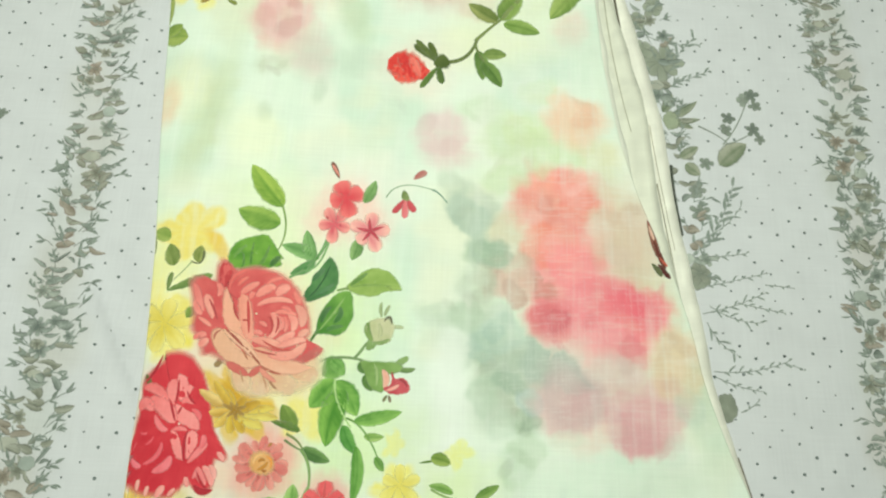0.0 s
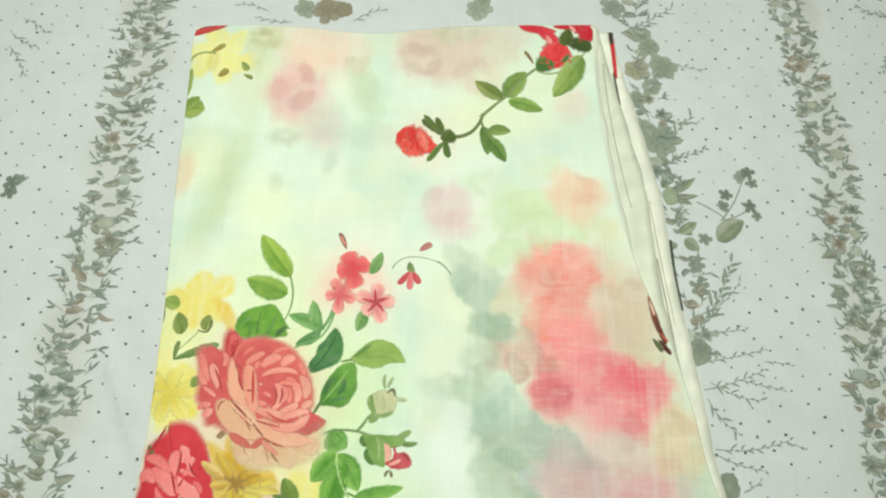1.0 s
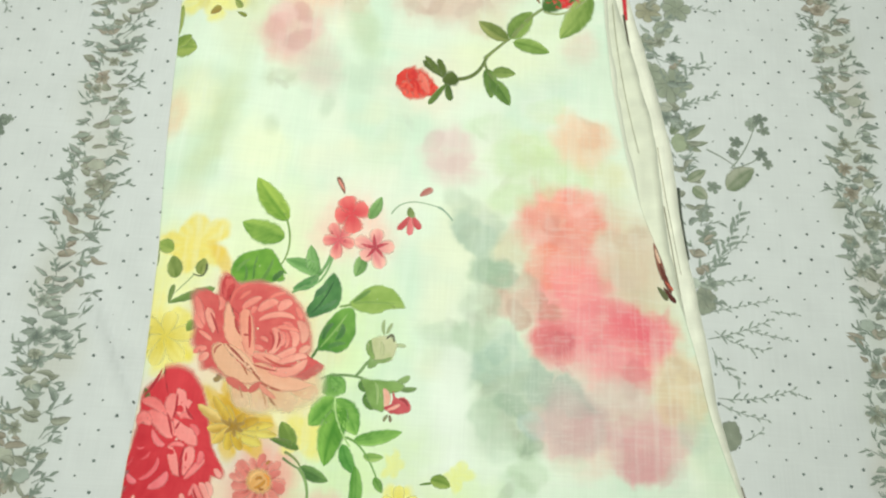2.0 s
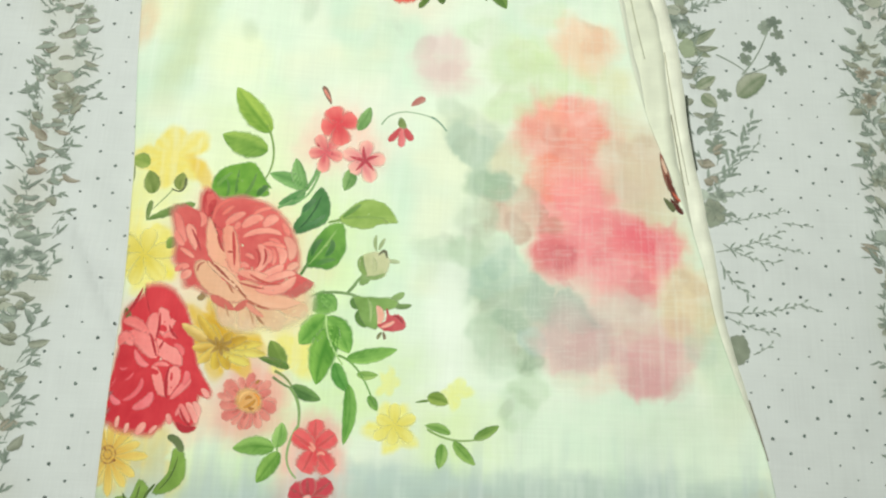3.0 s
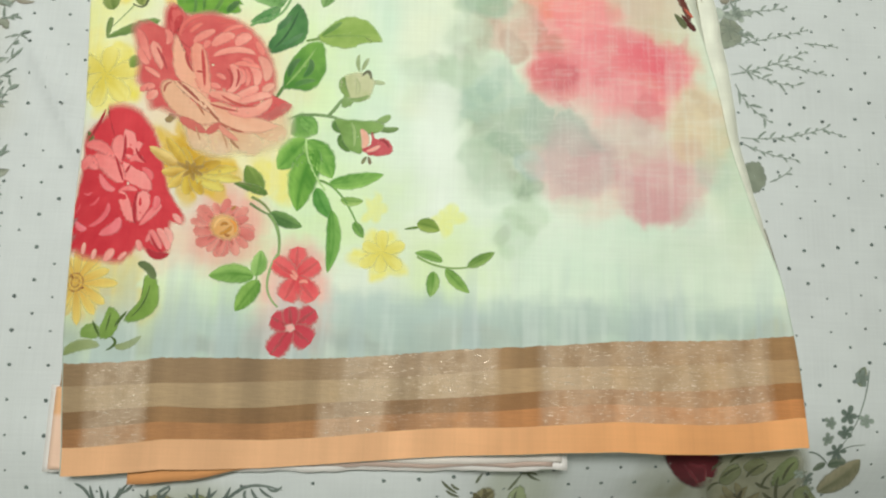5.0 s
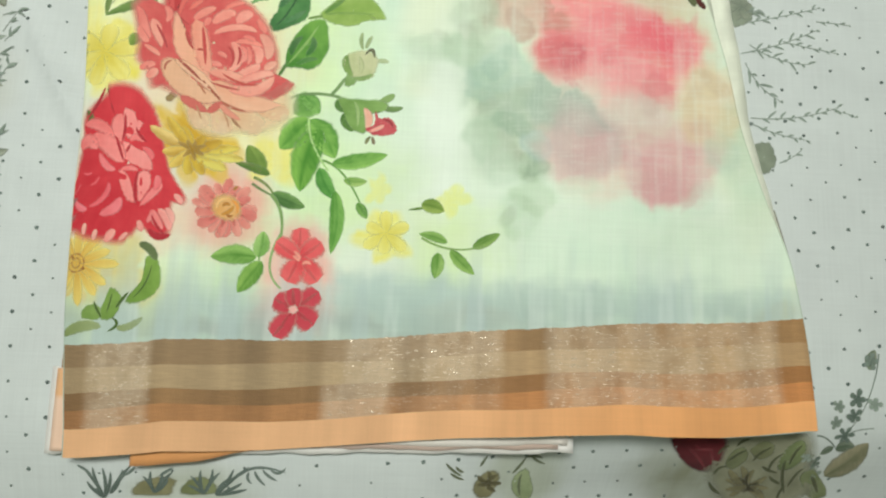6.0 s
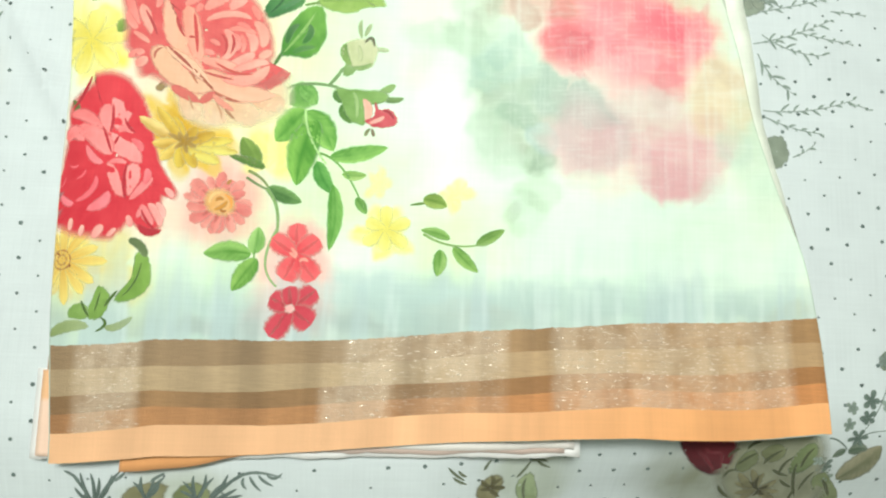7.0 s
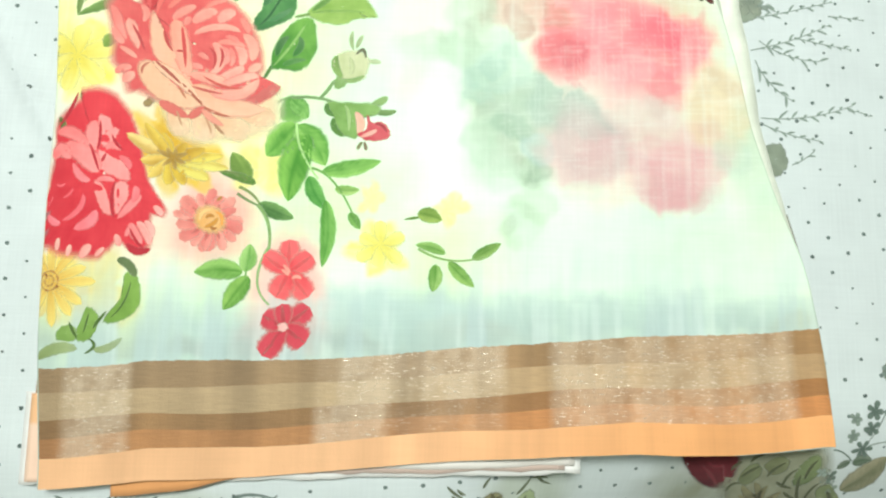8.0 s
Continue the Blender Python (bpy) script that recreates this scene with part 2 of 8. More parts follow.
class Print:
    """Printed shapes soaked into a cloth, with soft edges, as one part of it."""
    laid = 0

    def __init__(self, name, parent, label="", mat=None, surface=None, level=0.0, bare=999):
        self.name, self.parent, self.label = name, parent, label
        self.mat, self.surface = mat, surface
        if parent is not None and mat is None:
            self.mat, self.surface = (SHEET_INK, sheet_z) if parent.name == "bedsheet" else (SAREE_INK, saree_z)
        self.v, self.f, self.c, self.top = [], [], [], 0
        self.bare = bare
        self.cloth = np.array((0.14, 0.14, 0.14) if self.surface is sheet_z else (0.32, 0.35, 0.28))
        self.rim = np.array((0.26, 0.09, 0.09))
        Print.laid += 1
        self.base = 0.00010 + 0.0000012 * (Print.laid % 400) + level

    def grid(self, px, py, col, cover=None, soaked=True):
        """px, py: arrays (rows, columns); col: (rows, columns, 3); cover: how densely the ink lies."""
        n, (r, k) = len(self.v), px.shape
        self.top += 1
        lift = self.base + 0.000004 * (self.top % 110)
        cover = np.ones(px.shape) if cover is None else cover * np.ones(px.shape)
        # soft edges lightened in colour to offset the ink layer's own shadow
        under = self.cloth * soaked if self.top <= self.bare else self.rim * soaked
        col = np.minimum(0.95, col + (1 - cover[..., None]) * under)
        self.v += [(x, y, lift) for x, y in zip(px.ravel(), py.ravel())]
        self.c += [(*q, a) for q, a in zip(col.reshape(-1, 3), cover.ravel())]
        for a in range(r - 1):
            for b in range(k - 1):
                i = n + a * k + b
                self.f.append((i, i + 1, i + k + 1, i + k))

    def blade(self, a, b, width, low, high, bend=0.0, grow=0.5, taper=0.6, rows=13, edge=EDGE7, vein=0.0, streak=0.8, ragged=0.06, outline=0.0):
        """A leaf or petal from a to b: grow and taper shape its two ends."""
        a, b = np.array(a), np.array(b)
        d = b - a
        side = np.array([-d[1], d[0]]) / (np.hypot(*d) + 1e-9)
        s, w = np.linspace(0, 1, rows)[:, None], edge
        shape = s ** grow * (1 - s) ** taper
        shape = shape / shape.max() * (1 + ragged * np.sin(s * 41 + a[0] * 900) + ragged * np.sin(s * 23 + w * 2 + b[1] * 700))
        off = w * shape * width / 2 + bend * np.sin(np.pi * s)
        px, py = a[0] + d[0] * s + side[0] * off, a[1] + d[1] * s + side[1] * off
        tone = 0.52 + 0.30 * w * math.copysign(1, math.sin(a[0] * 1300 + b[1] * 900)) + 0.25 * (s - 0.4)
        tone = tone + 0.5 * streak * (fbm(w * 3.2 + a[0] * 900, s * 1.6 + a[1] * 700, 5) - 0.5) * 2 + 0.5 * (fbm(px * 210, py * 210, 6) - 0.5)
        if vein:
            tone = tone + vein * (np.cos((s * 7 - np.abs(w) * 1.5) * 2 * np.pi) * 0.22 * np.abs(w) - 0.45 * (np.abs(w) < 0.1))
        tone = tone + outline * (0.45 - np.abs(w))
        tone = np.clip(tone, 0, 1)[..., None]
        cover = np.where(np.abs(w) > 1, 0.0, 1.0) * np.ones_like(px)
        self.grid(px, py, lin(low) * (1 - tone) + lin(high) * tone, cover)

    def blob(self, outline, low, high, soft=0.1, cover=1.0):
        """A washed-in shape inside a smooth closed outline."""
        p = np.array(outline)
        q = np.concatenate([p[-1:], p, p[:2]])
        t = np.linspace(0, 1, 6)[:-1, None]
        ring = np.concatenate([0.5 * (2 * b + (c - a) * t + (2 * a - 5 * b + 4 * c - d) * t ** 2 + (3 * b - a - 3 * c + d) * t ** 3) for a, b, c, d in zip(q, q[1:], q[2:], q[3:])])
        ring = np.concatenate([ring, ring[:1]])
        mid = (p.min(0) + p.max(0)) / 2
        size = np.ptp(p, axis=0).max()
        s = np.append(np.linspace(0.02, 0.80, 8), (1 - soft, 1 + soft))[:, None]
        px, py = mid[0] + (ring[:, 0] - mid[0])[None] * s, mid[1] + (ring[:, 1] - mid[1])[None] * s
        px, py = px + 0.0005 * np.sin(py * 2100 + px * 900) * s, py + 0.0005 * np.sin(px * 1900 - py * 700) * s
        tone = 0.45 + 0.9 * (fbm(px * 150, py * 150, 12) - 0.5) + 0.7 * (fbm(px * 55 + 9, py * 55, 14) - 0.5) + 0.35 * ((px - mid[0]) + (py - mid[1])) / size
        tone = np.clip(tone, 0, 1)[..., None]
        self.grid(px, py, lin(low) * (1 - tone) + lin(high) * tone, np.where(s > 1, 0.0, cover))

    def swath(self, spine, width, high, low="", grow=0.5, taper=0.5, fade=0.0):
        """A brushed petal along a curved spine; fade thins the ink towards its tip."""
        p = np.array(spine)
        k = np.linspace(0, 1, len(p))
        s, w = np.linspace(0, 1, 13), EDGE7
        cx, cy = (np.polyval(np.polyfit(k, p[:, i], len(p) - 1), s) for i in (0, 1))
        tx, ty = np.gradient(cx), np.gradient(cy)
        size = np.hypot(tx, ty) + 1e-9
        shape = np.maximum(s, 1e-6) ** grow * np.maximum(1 - s, 1e-6) ** taper
        shape = shape / shape.max() * (1 + 0.07 * np.sin(s * 31 + p[0, 0] * 900))
        off = w * (shape * width / 2)[:, None]
        px, py = cx[:, None] - (ty / size)[:, None] * off, cy[:, None] + (tx / size)[:, None] * off
        deep = lin(low) if low else lin(high) * np.array((0.90, 0.66, 0.68))
        tone = 0.35 + 0.55 * s[:, None] + 0.20 * w * math.copysign(1, math.sin(p[0, 0] * 1300)) + 0.8 * (fbm(px * 190, py * 190, 6) - 0.5) + 0.5 * (fbm(w * 2.5 + p[0, 1] * 700, s[:, None] * 1.4, 5) - 0.5)
        tone = np.clip(tone, 0, 1)[..., None]
        cover = np.where(np.abs(w) > 1, 0.0, 1.0) * (1 - fade * s[:, None] ** 1.5)
        self.grid(px, py, deep * (1 - tone) + lin(high) * tone, cover)

    def leaf(self, a, b, width, low, high):
        length = math.hypot(b[0] - a[0], b[1] - a[1])
        bend = 0.06 * length * math.sin(a[0] * 700 + b[1] * 300)
        deep = "%02x%02x%02x" % tuple(int(int(low[i:i + 2], 16) * q) for i, q in ((0, 0.82), (2, 0.86), (4, 0.74)))
        high = "%02x%02x%02x" % tuple(min(255, int(int(high[i:i + 2], 16) * q)) for i, q in ((0, 1.04), (2, 1.0), (4, 0.95)))
        self.blade(a, b, width, deep, high, bend, 0.62, 0.80, 19, EDGE9, 0.8, 0.9, 0.035)

    def petal(self, a, b, width, code):
        red = code[0:2] > code[2:4]
        q = (0.95, 0.76, 0.77) if red else (0.76, 0.82, 0.72)
        deep = "%02x%02x%02x" % tuple(int(int(code[2 * i:2 * i + 2], 16) * q[i]) for i in range(3))
        bend = 0.10 * width * math.sin(a[1] * 900 + b[0] * 400)
        self.blade(a, b, width, deep, code, bend, 0.75, 0.42, 13, EDGE7, 0.0, 1.0, 0.07)

    def spike(self, a, b, width, code):
        deep = "%02x%02x%02x" % tuple(int(int(code[i:i + 2], 16) * 0.9) for i in (0, 2, 4))
        self.blade(a, b, width, deep, code, 0.15 * width * math.sin(a[0] * 900), 0.35, 0.95)

    def stem(self, a, b, c, width, code):
        a, b, c = np.array(a), np.array(b), np.array(c)
        m = 2 * b - 0.5 * (a + c)
        s = np.linspace(0, 1, 12)[:, None]
        p = (1 - s) ** 2 * a + 2 * s * (1 - s) * m + s * s * c
        t = np.gradient(p, axis=0)
        t = t / np.hypot(t[:, 0], t[:, 1])[:, None]
        half = (width / 2 * (1.1 - 0.4 * s[:, 0]))[:, None] * np.array([[-1.4, -0.6, 0.6, 1.4]])
        px, py = p[:, :1] - t[:, 1:] * half, p[:, 1:] + t[:, :1] * half
        tone = 0.80 + 0.4 * fbm(px * 200, py * 200, 8)
        self.grid(px, py, lin(code) * tone[..., None], np.array([[0.0, 1.0, 1.0, 0.0]]))

    def flower(self, c, r, n, inner, outer, turn, wide):
        for k in range(n):
            a = radians(turn) + 2 * math.pi * k / n + 0.14 * math.sin(k * 5.1 + c[0] * 800)
            q = r * (1 + 0.12 * math.sin(k * 3.7 + c[1] * 700))
            aa = np.array(c)
            d = np.array([q * math.cos(a), q * math.sin(a)])
            side = np.array([-d[1], d[0]]) / np.hypot(*d)
            width = wide * 2 * r * math.sin(math.pi / max(n, 4)) * 0.86
            s, w = np.linspace(0, 1, 11)[:, None], EDGE7
            shape = s ** 0.6 * np.sqrt(np.clip(1 - s ** 3, 0, 1))
            off = w * shape / shape.max() * width / 2 * (1 + 0.05 * np.sin(s * 30 + k))
            px, py = aa[0] + d[0] * s + side[0] * off, aa[1] + d[1] * s + side[1] * off
            tone = np.clip(s * 1.25 - 0.22 + 0.9 * (fbm(w * 2.6 + 7 * k, s * 1.5 + c[0] * 500, 6) - 0.5) + 0.2 * (np.abs(w) - 0.5), 0, 1)[..., None]
            self.grid(px, py, lin(inner) * (1 - tone) + lin(outer) * tone, np.where(np.abs(w) > 1, 0.0, 1.0))

    def fill(self, c, rx, ry, code):
        s, a = np.append(np.linspace(0.02, 0.93, 9), 1.07)[:, None], np.linspace(0, 2 * np.pi, 73)[None, :]
        reach = 1 + 0.05 * np.sin(5 * a + c[0] * 300) + 0.04 * np.sin(11 * a + c[1] * 500) + 0.025 * np.sin(23 * a + c[0] * 90)
        px, py = c[0] + rx * s * reach * np.cos(a), c[1] + ry * s * reach * np.sin(a)
        tone = 0.80 + 0.40 * fbm(px * 130, py * 130, 12)
        self.grid(px, py, lin(code) * tone[..., None], np.where(s > 1, 0.0, 1.0))

    def ring(self, c, r, width, code):
        s, a = np.linspace(0, 1, 5)[:, None], np.linspace(0, 2 * np.pi, 25)[None, :]
        q = r + width * (s - 0.5) * (1 + 0.5 * np.sin(6 * a))
        px, py = c[0] + q * np.cos(a), c[1] + q * np.sin(a)
        self.grid(px, py, lin(code) * (0.85 + 0.3 * fbm(px * 500, py * 500, 2))[..., None], np.array([[0.0], [0.8], [1.0], [0.8], [0.0]]))

    def fern(self, a, b, width):
        a, b = np.array(a), np.array(b)
        d = b - a
        length = np.hypot(*d)
        side = np.array([-d[1], d[0]]) / length
        bow = 0.09 * length * math.sin(a[0] * 500 + b[1] * 300)
        self.stem(a, (a + b) / 2 + side * bow, b, 0.0008, "909b92")
        n = max(4, int(length / 0.0050))
        for k in range(n):
            s = 0.12 + 0.88 * k / (n - 1)
            root = a + d * s + side * bow * 4 * s * (1 - s)
            lean = (1 if k % 2 else -1) * (0.46 + 0.16 * math.sin(k * 2.3 + a[1] * 400))
            size = width * (0.75 + 0.35 * math.sin(k * 4.1 + b[0] * 300)) * (1.1 - 0.35 * s)
            tip = root + d / length * size * 0.75 + side * lean * size
            self.blade(root, tip, max(0.0020, 0.20 * width), "79857c", "9ca79e", 0.0006, 0.5, 0.6, 6, EDGE7[:, 1::2] * 1.1)

    def finish(self):
        if not self.v:
            return None
        v = np.array(self.v)
        if self.surface is saree_z:
            v[:, 1] = np.minimum(v[:, 1], high_y(v[:, 0]) - 0.0008)
            v[:, 0] = np.clip(v[:, 0], edge_x(v[:, 1], LEFT) + 0.0008, edge_x(v[:, 1], RIGHT) - 0.0002)
        v[:, 2] += self.surface(v[:, 0], v[:, 1])
        return part(self.name, mesh_of(self.name, v, self.f, self.mat, np.array(self.c)), self.parent, self.label)


def one(kind, parent, *shape):
    """A single printed shape as a part of its own."""
    name = {"flower": "blossom_print", "fill": "blossom_print", "petal": "leaf_print"}.get(kind, kind + "_print")
    ink = Print(name, parent)
    draw = {"leaf": ink.leaf, "stem": ink.stem, "flower": ink.flower, "fern": ink.fern, "petal": ink.petal, "fill": ink.fill}[kind]
    draw(*shape)
    return ink.finish()


# ---- room round the bed; its walls and ceiling are unseen, added for bounce light ----
floor = tagged(box("floor", (-2.0, -1.9, -0.60), (2.0, 2.3, -0.55), WOOD), "pale stone tile floor under the bed", "floor", kind="structure")
ceiling = tagged(box("ceiling", (-2.0, -1.9, 2.15), (2.0, 2.3, 2.20), WALL), "plain white painted ceiling", "ceiling", kind="structure")
for side, lo, hi in (("wall_north", (-2.0, 2.3, -0.6), (2.0, 2.4, 2.2)), ("wall_south", (-2.0, -2.0, -0.6), (2.0, -1.9, 2.2)),
                     ("wall_east", (2.0, -2.0, -0.6), (2.1, 2.4, 2.2)), ("wall_west", (-2.1, -2.0, -0.6), (-2.0, 2.4, 2.2))):
    tagged(box(side, lo, hi, WALL), "plain pale painted wall", "wall", kind="structure")
tagged(box("mattress", (-0.95, -0.95, -0.55), (0.95, 1.05, -0.078), MATTRESS, 0.03), "thick plain mattress under the printed bedsheet", "mattress")

# ---- bedsheet ----
gx, gy = np.meshgrid(np.linspace(-0.98, 0.98, 300), np.linspace(-0.98, 1.08, 315))
gz = sheet_z(gx, gy)
over = np.maximum(np.maximum(np.abs(gx) - 0.93, 0), np.maximum(np.maximum(gy - 1.03, -0.93 - gy), 0))
gz = gz - 3.0 * over
ground = Dye(gx, gy, "d2d6d7")
ground.rgb *= (0.97 + 0.06 * fbm(gx * 5, gy * 5, 41))[..., None]
# olive print ground, its colour darkened for the shade below the border
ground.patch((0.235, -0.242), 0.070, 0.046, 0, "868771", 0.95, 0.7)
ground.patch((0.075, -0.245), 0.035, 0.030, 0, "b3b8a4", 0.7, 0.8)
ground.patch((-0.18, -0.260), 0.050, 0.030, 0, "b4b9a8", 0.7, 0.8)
for k in range(18):
    ground.patch((-0.372 + 0.010 * math.sin(k * 2.1), -0.40 + 0.065 * k), 0.026, 0.034, 0, "bfbfb4" if k % 3 else "bcc2b9", 0.55, 0.9)
    ground.patch((0.415 + 0.008 * math.sin(k * 1.7), -0.40 + 0.065 * k), 0.022, 0.034, 0, "bcc2b7" if k % 3 else "c0bbb0", 0.5, 0.9)
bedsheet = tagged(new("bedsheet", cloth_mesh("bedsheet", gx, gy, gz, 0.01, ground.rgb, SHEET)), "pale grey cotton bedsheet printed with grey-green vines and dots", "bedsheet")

# ---- folded saree ----
saree = tagged(new("folded_saree"), "folded pale mint floral saree with an orange zari border", "saree")


def layer(name, left, right, low, high, height, thick, code, nu, nv, label, mat=None, tint=None):
    """A lower fold of the saree between its four edges; left and right go by y, low and high by x."""
    u, v = np.meshgrid(np.linspace(0, 1, nu), np.linspace(0, 1, nv))
    x0 = left(0.0 * u) * (1 - u) + right(0.0 * u) * u
    y = low(x0) * (1 - v) + high(x0) * v
    x = left(y) * (1 - u) + right(y) * u
    y = low(x) * (1 - v) + high(x) * v
    z = height + 0.0009 * (fbm(x * 40, y * 25, 51) - 0.5)
    col = np.ones((*x.shape, 3)) * lin(code) * (0.94 + 0.12 * fbm(x * 45, y * 20, 52))[..., None]
    if tint:
        col = tint(x, y, col)
    return part(name, cloth_mesh(name, x, y, z, thick, col, mat or SAREE), saree, label)


def even(value):
    return lambda q: value + 0.0 * q


layer("lower_fold", lambda y: edge_x(y, LEFT) + 0.006, lambda y: edge_x(y, OUTER) + 0.0020 * (fbm(y * 45, 0 * y, 71) - 0.5), lambda x: low_y(x) + 0.010, lambda x: high_y(x) - 0.008, 0.0035, 0.0030, "f0f1e2", 60, 160, "creamy white selvedge fold",
      None, lambda x, y, c: c * (0.80 + 0.34 * fbm(x * 420, y * 14, 91))[..., None])
layer("middle_fold", lambda y: edge_x(y, LEFT) + 0.006, lambda y: edge_x(y, OUTER) + 0.0045 * (fbm(y * 30, 0 * y, 72) - 0.5) - 0.017 + 0.012 * smooth(0.03, -0.10, y), lambda x: low_y(x) + 0.008, lambda x: high_y(x) - 0.004, 0.0062, 0.0024, "e3e6d4", 60, 160, "pale creamy middle fold",
      None, lambda x, y, c: c * (0.80 + 0.34 * fbm(x * 380, y * 14, 92))[..., None])
layer("inner_fold", lambda y: edge_x(y, LEFT) + 0.008, lambda y: edge_x(y, RIGHT) + (0.009 + 0.006 * (fbm(y * 26, 0 * y, 74) - 0.5)) * smooth(0.16, 0.30, y) - 0.003, even(0.14), lambda x: high_y(x) - 0.003, 0.0078, 0.0014, "ebeede", 60, 160, "thin cream fold under the top layer")
layer("bottom_fold", lambda y: -0.283 + 0.0 * y, even(0.104), lambda x: -0.2265 + (x + 0.283) / 0.387 * 0.0085 + 0.0036 * (fbm(x * 55, 0 * x, 76) - 0.5) - 0.0008, even(-0.165), 0.0022, 0.0018, "f4eeec", 60, 14, "white inner fold showing under the border")
# pinkish fold, its colour deepened for the shade between the white ones
layer("bottom_fold", lambda y: -0.272 + 0.0 * y, even(0.092), lambda x: -0.2235 + (x + 0.283) / 0.387 * 0.0085 + 0.0040 * (fbm(x * 48, 0 * x, 77) - 0.5), even(-0.165), 0.0048, 0.0014, "d9bdb2", 60, 14, "pinkish white inner fold")
layer("bottom_fold", even(-0.262), even(0.099), lambda x: -0.2205 + (x + 0.283) / 0.387 * 0.0085 + 0.0034 * (fbm(x * 42, 0 * x, 78) - 0.5), even(-0.165), 0.0056, 0.0010, "efe4de", 60, 14, "crumpled white inner fold edge")
layer("border_fold", even(-0.220), even(-0.132), lambda x: -0.2335 + 0.0125 * np.clip((x + 0.205) / 0.073, 0, 1) ** 1.3 + 0.0006 * np.sin(x * 120), even(-0.17), 0.0055, 0.0016, "dd9a62", 40, 14, "orange border edge folded under")
layer("side_fold", even(-0.2775), even(-0.24), even(-0.2245), even(-0.166), 0.0052, 0.0026, "f3cdb6", 12, 20, "peach border end sticking out",
      None, lambda x, y, c: np.where((y > -0.187)[..., None], lin("efb98c"), c))
layer("side_fold", lambda y: -0.2745 + 0.0 * y, even(-0.24), even(-0.1655), even(-0.118), 0.0058, 0.0028, "b98a5c", 12, 20, "brown border end sticking out")

# top layer: a fine grid that carries the soft colours of the prints showing through
u, v = np.meshgrid(np.linspace(0, 1, 360), np.linspace(0, 1, 450))
x = np.interp(u, (0, 1), (-0.29, 0.22))
y = low_y(x) * (1 - v) + high_y(x) * v
for _ in range(3):
    x = edge_x(y, LEFT) * (1 - u) + edge_x(y, RIGHT) * u
    y = low_y(x) * (1 - v) + high_y(x) * v
dye = Dye(x, y, "dff0dd")
dye.lay(1.6 * fbm(x * 14, y * 11, 61) ** 2, "eaf1e2")
dye.lay(0.8 * smooth(0.45, 0.75, fbm(x * 20, y * 14, 63)), "d3ead6")
dye.lay(0.5 * smooth(0.5, 0.8, fbm(x * 11 + 5, y * 16, 67)), "eeeccf")
dye.patch((-0.172, 0.459), 0.054, 0.04, 0, "f6cfba", .75, .8)
dye.patch((-0.19, 0.401), 0.0312, 0.0385, 0, "e9b3ae", .85, .5)
dye.patch((-0.161, 0.361), 0.027, 0.0315, 0, "dcc4bd", .55, .7)
dye.patch((-0.113, 0.408), 0.0168, 0.0385, 20, "c3d6b5", .65, .7)
dye.patch((-0.111, 0.355), 0.036, 0.0154, 0, "c6d8c4", .5, .8)
dye.patch((-0.144, 0.318), 0.0072, 0.0154, 0, "b8ccb4", .5, .8)
dye.patch((-0.195, 0.288), 0.0072, 0.0126, 0, "b8ccb4", .5, .8)
dye.patch((-0.031, 0.472), 0.0595, 0.048, 0, "e2c8ba", .9, .7)
dye.patch((0.035, 0.486), 0.035, 0.036, 0, "dccdbb", .7, .6)
dye.patch((-0.019, 0.497), 0.0315, 0.02, 20, "cfd0b4", .6, .5)
dye.patch((-0.056, 0.454), 0.028, 0.021, -30, "d9c3b4", .6, .5)
dye.patch((0.016, 0.438), 0.0315, 0.028, 10, "dcc6b8", .6, .5)
dye.patch((0.113, 0.38), 0.042, 0.028, 0, "d6e6d4", .6, .8)
dye.patch((-0.07, 0.297), 0.024, 0.0132, 20, "d2e6d2", .5, .5)
dye.patch((0.026, 0.304), 0.03, 0.015, 0, "d0e4c4", .6, .5)
dye.patch((0.087, 0.329), 0.024, 0.014, 30, "cfe2b8", .6, .5)
dye.patch((-0.23, 0.465), 0.024, 0.0208, 0, "cdd09c", .8, .5)
dye.patch((-0.239, 0.437), 0.0144, 0.0238, 20, "cfd6a6", .7, .5)
dye.patch((-0.126, 0.448), 0.0156, 0.024, 0, "dcd6bc", .6, .5)
dye.patch((-0.192, 0.341), 0.018, 0.0126, 30, "c9d2b8", .6, .5)
dye.patch((-0.241, 0.408), 0.027, 0.048, 0, "dfe3c0", .5, .8)
dye.patch((-0.287, 0.34), 0.066, 0.018, 0, "cfe3cf", .5, .9)
# olive band: shading of the upright fold, put into the dye
dye.patch((-0.248, 0.284), 0.021, 0.0665, -12, "cdd8ae", .75, .9)
dye.patch((-0.279, 0.314), 0.027, 0.035, 0, "f0f0c4", .6, .9)
dye.patch((-0.294, 0.293), 0.0132, 0.027, 0, "f0cfae", .7, .7)
dye.patch((-0.201, 0.262), 0.03, 0.036, 0, "f2f6d2", .6, .9)
dye.patch((0.075, 0.356), 0.057, 0.0245, 0, "c8e2d2", .5, .8)
dye.patch((0.12, 0.41), 0.021, 0.02, 0, "e8cbbd", .6, .7)
dye.patch((-0.018, 0.272), 0.03, 0.0336, 0, "e6cdca", .8, .5)
dye.patch((-0.009, 0.253), 0.024, 0.018, 0, "e3c4c2", .45, .6)
dye.patch((0.122, 0.301), 0.0329, 0.0252, 0, "f4cfae", .9, .45)
dye.patch((0.105, 0.282), 0.018, 0.0156, 0, "efc9a4", .5, .6)
dye.patch((0.068, 0.281), 0.027, 0.021, 10, "cfe3a4", .8, .5)
dye.patch((0.054, 0.236), 0.033, 0.018, 0, "cbe0b0", .65, .5)
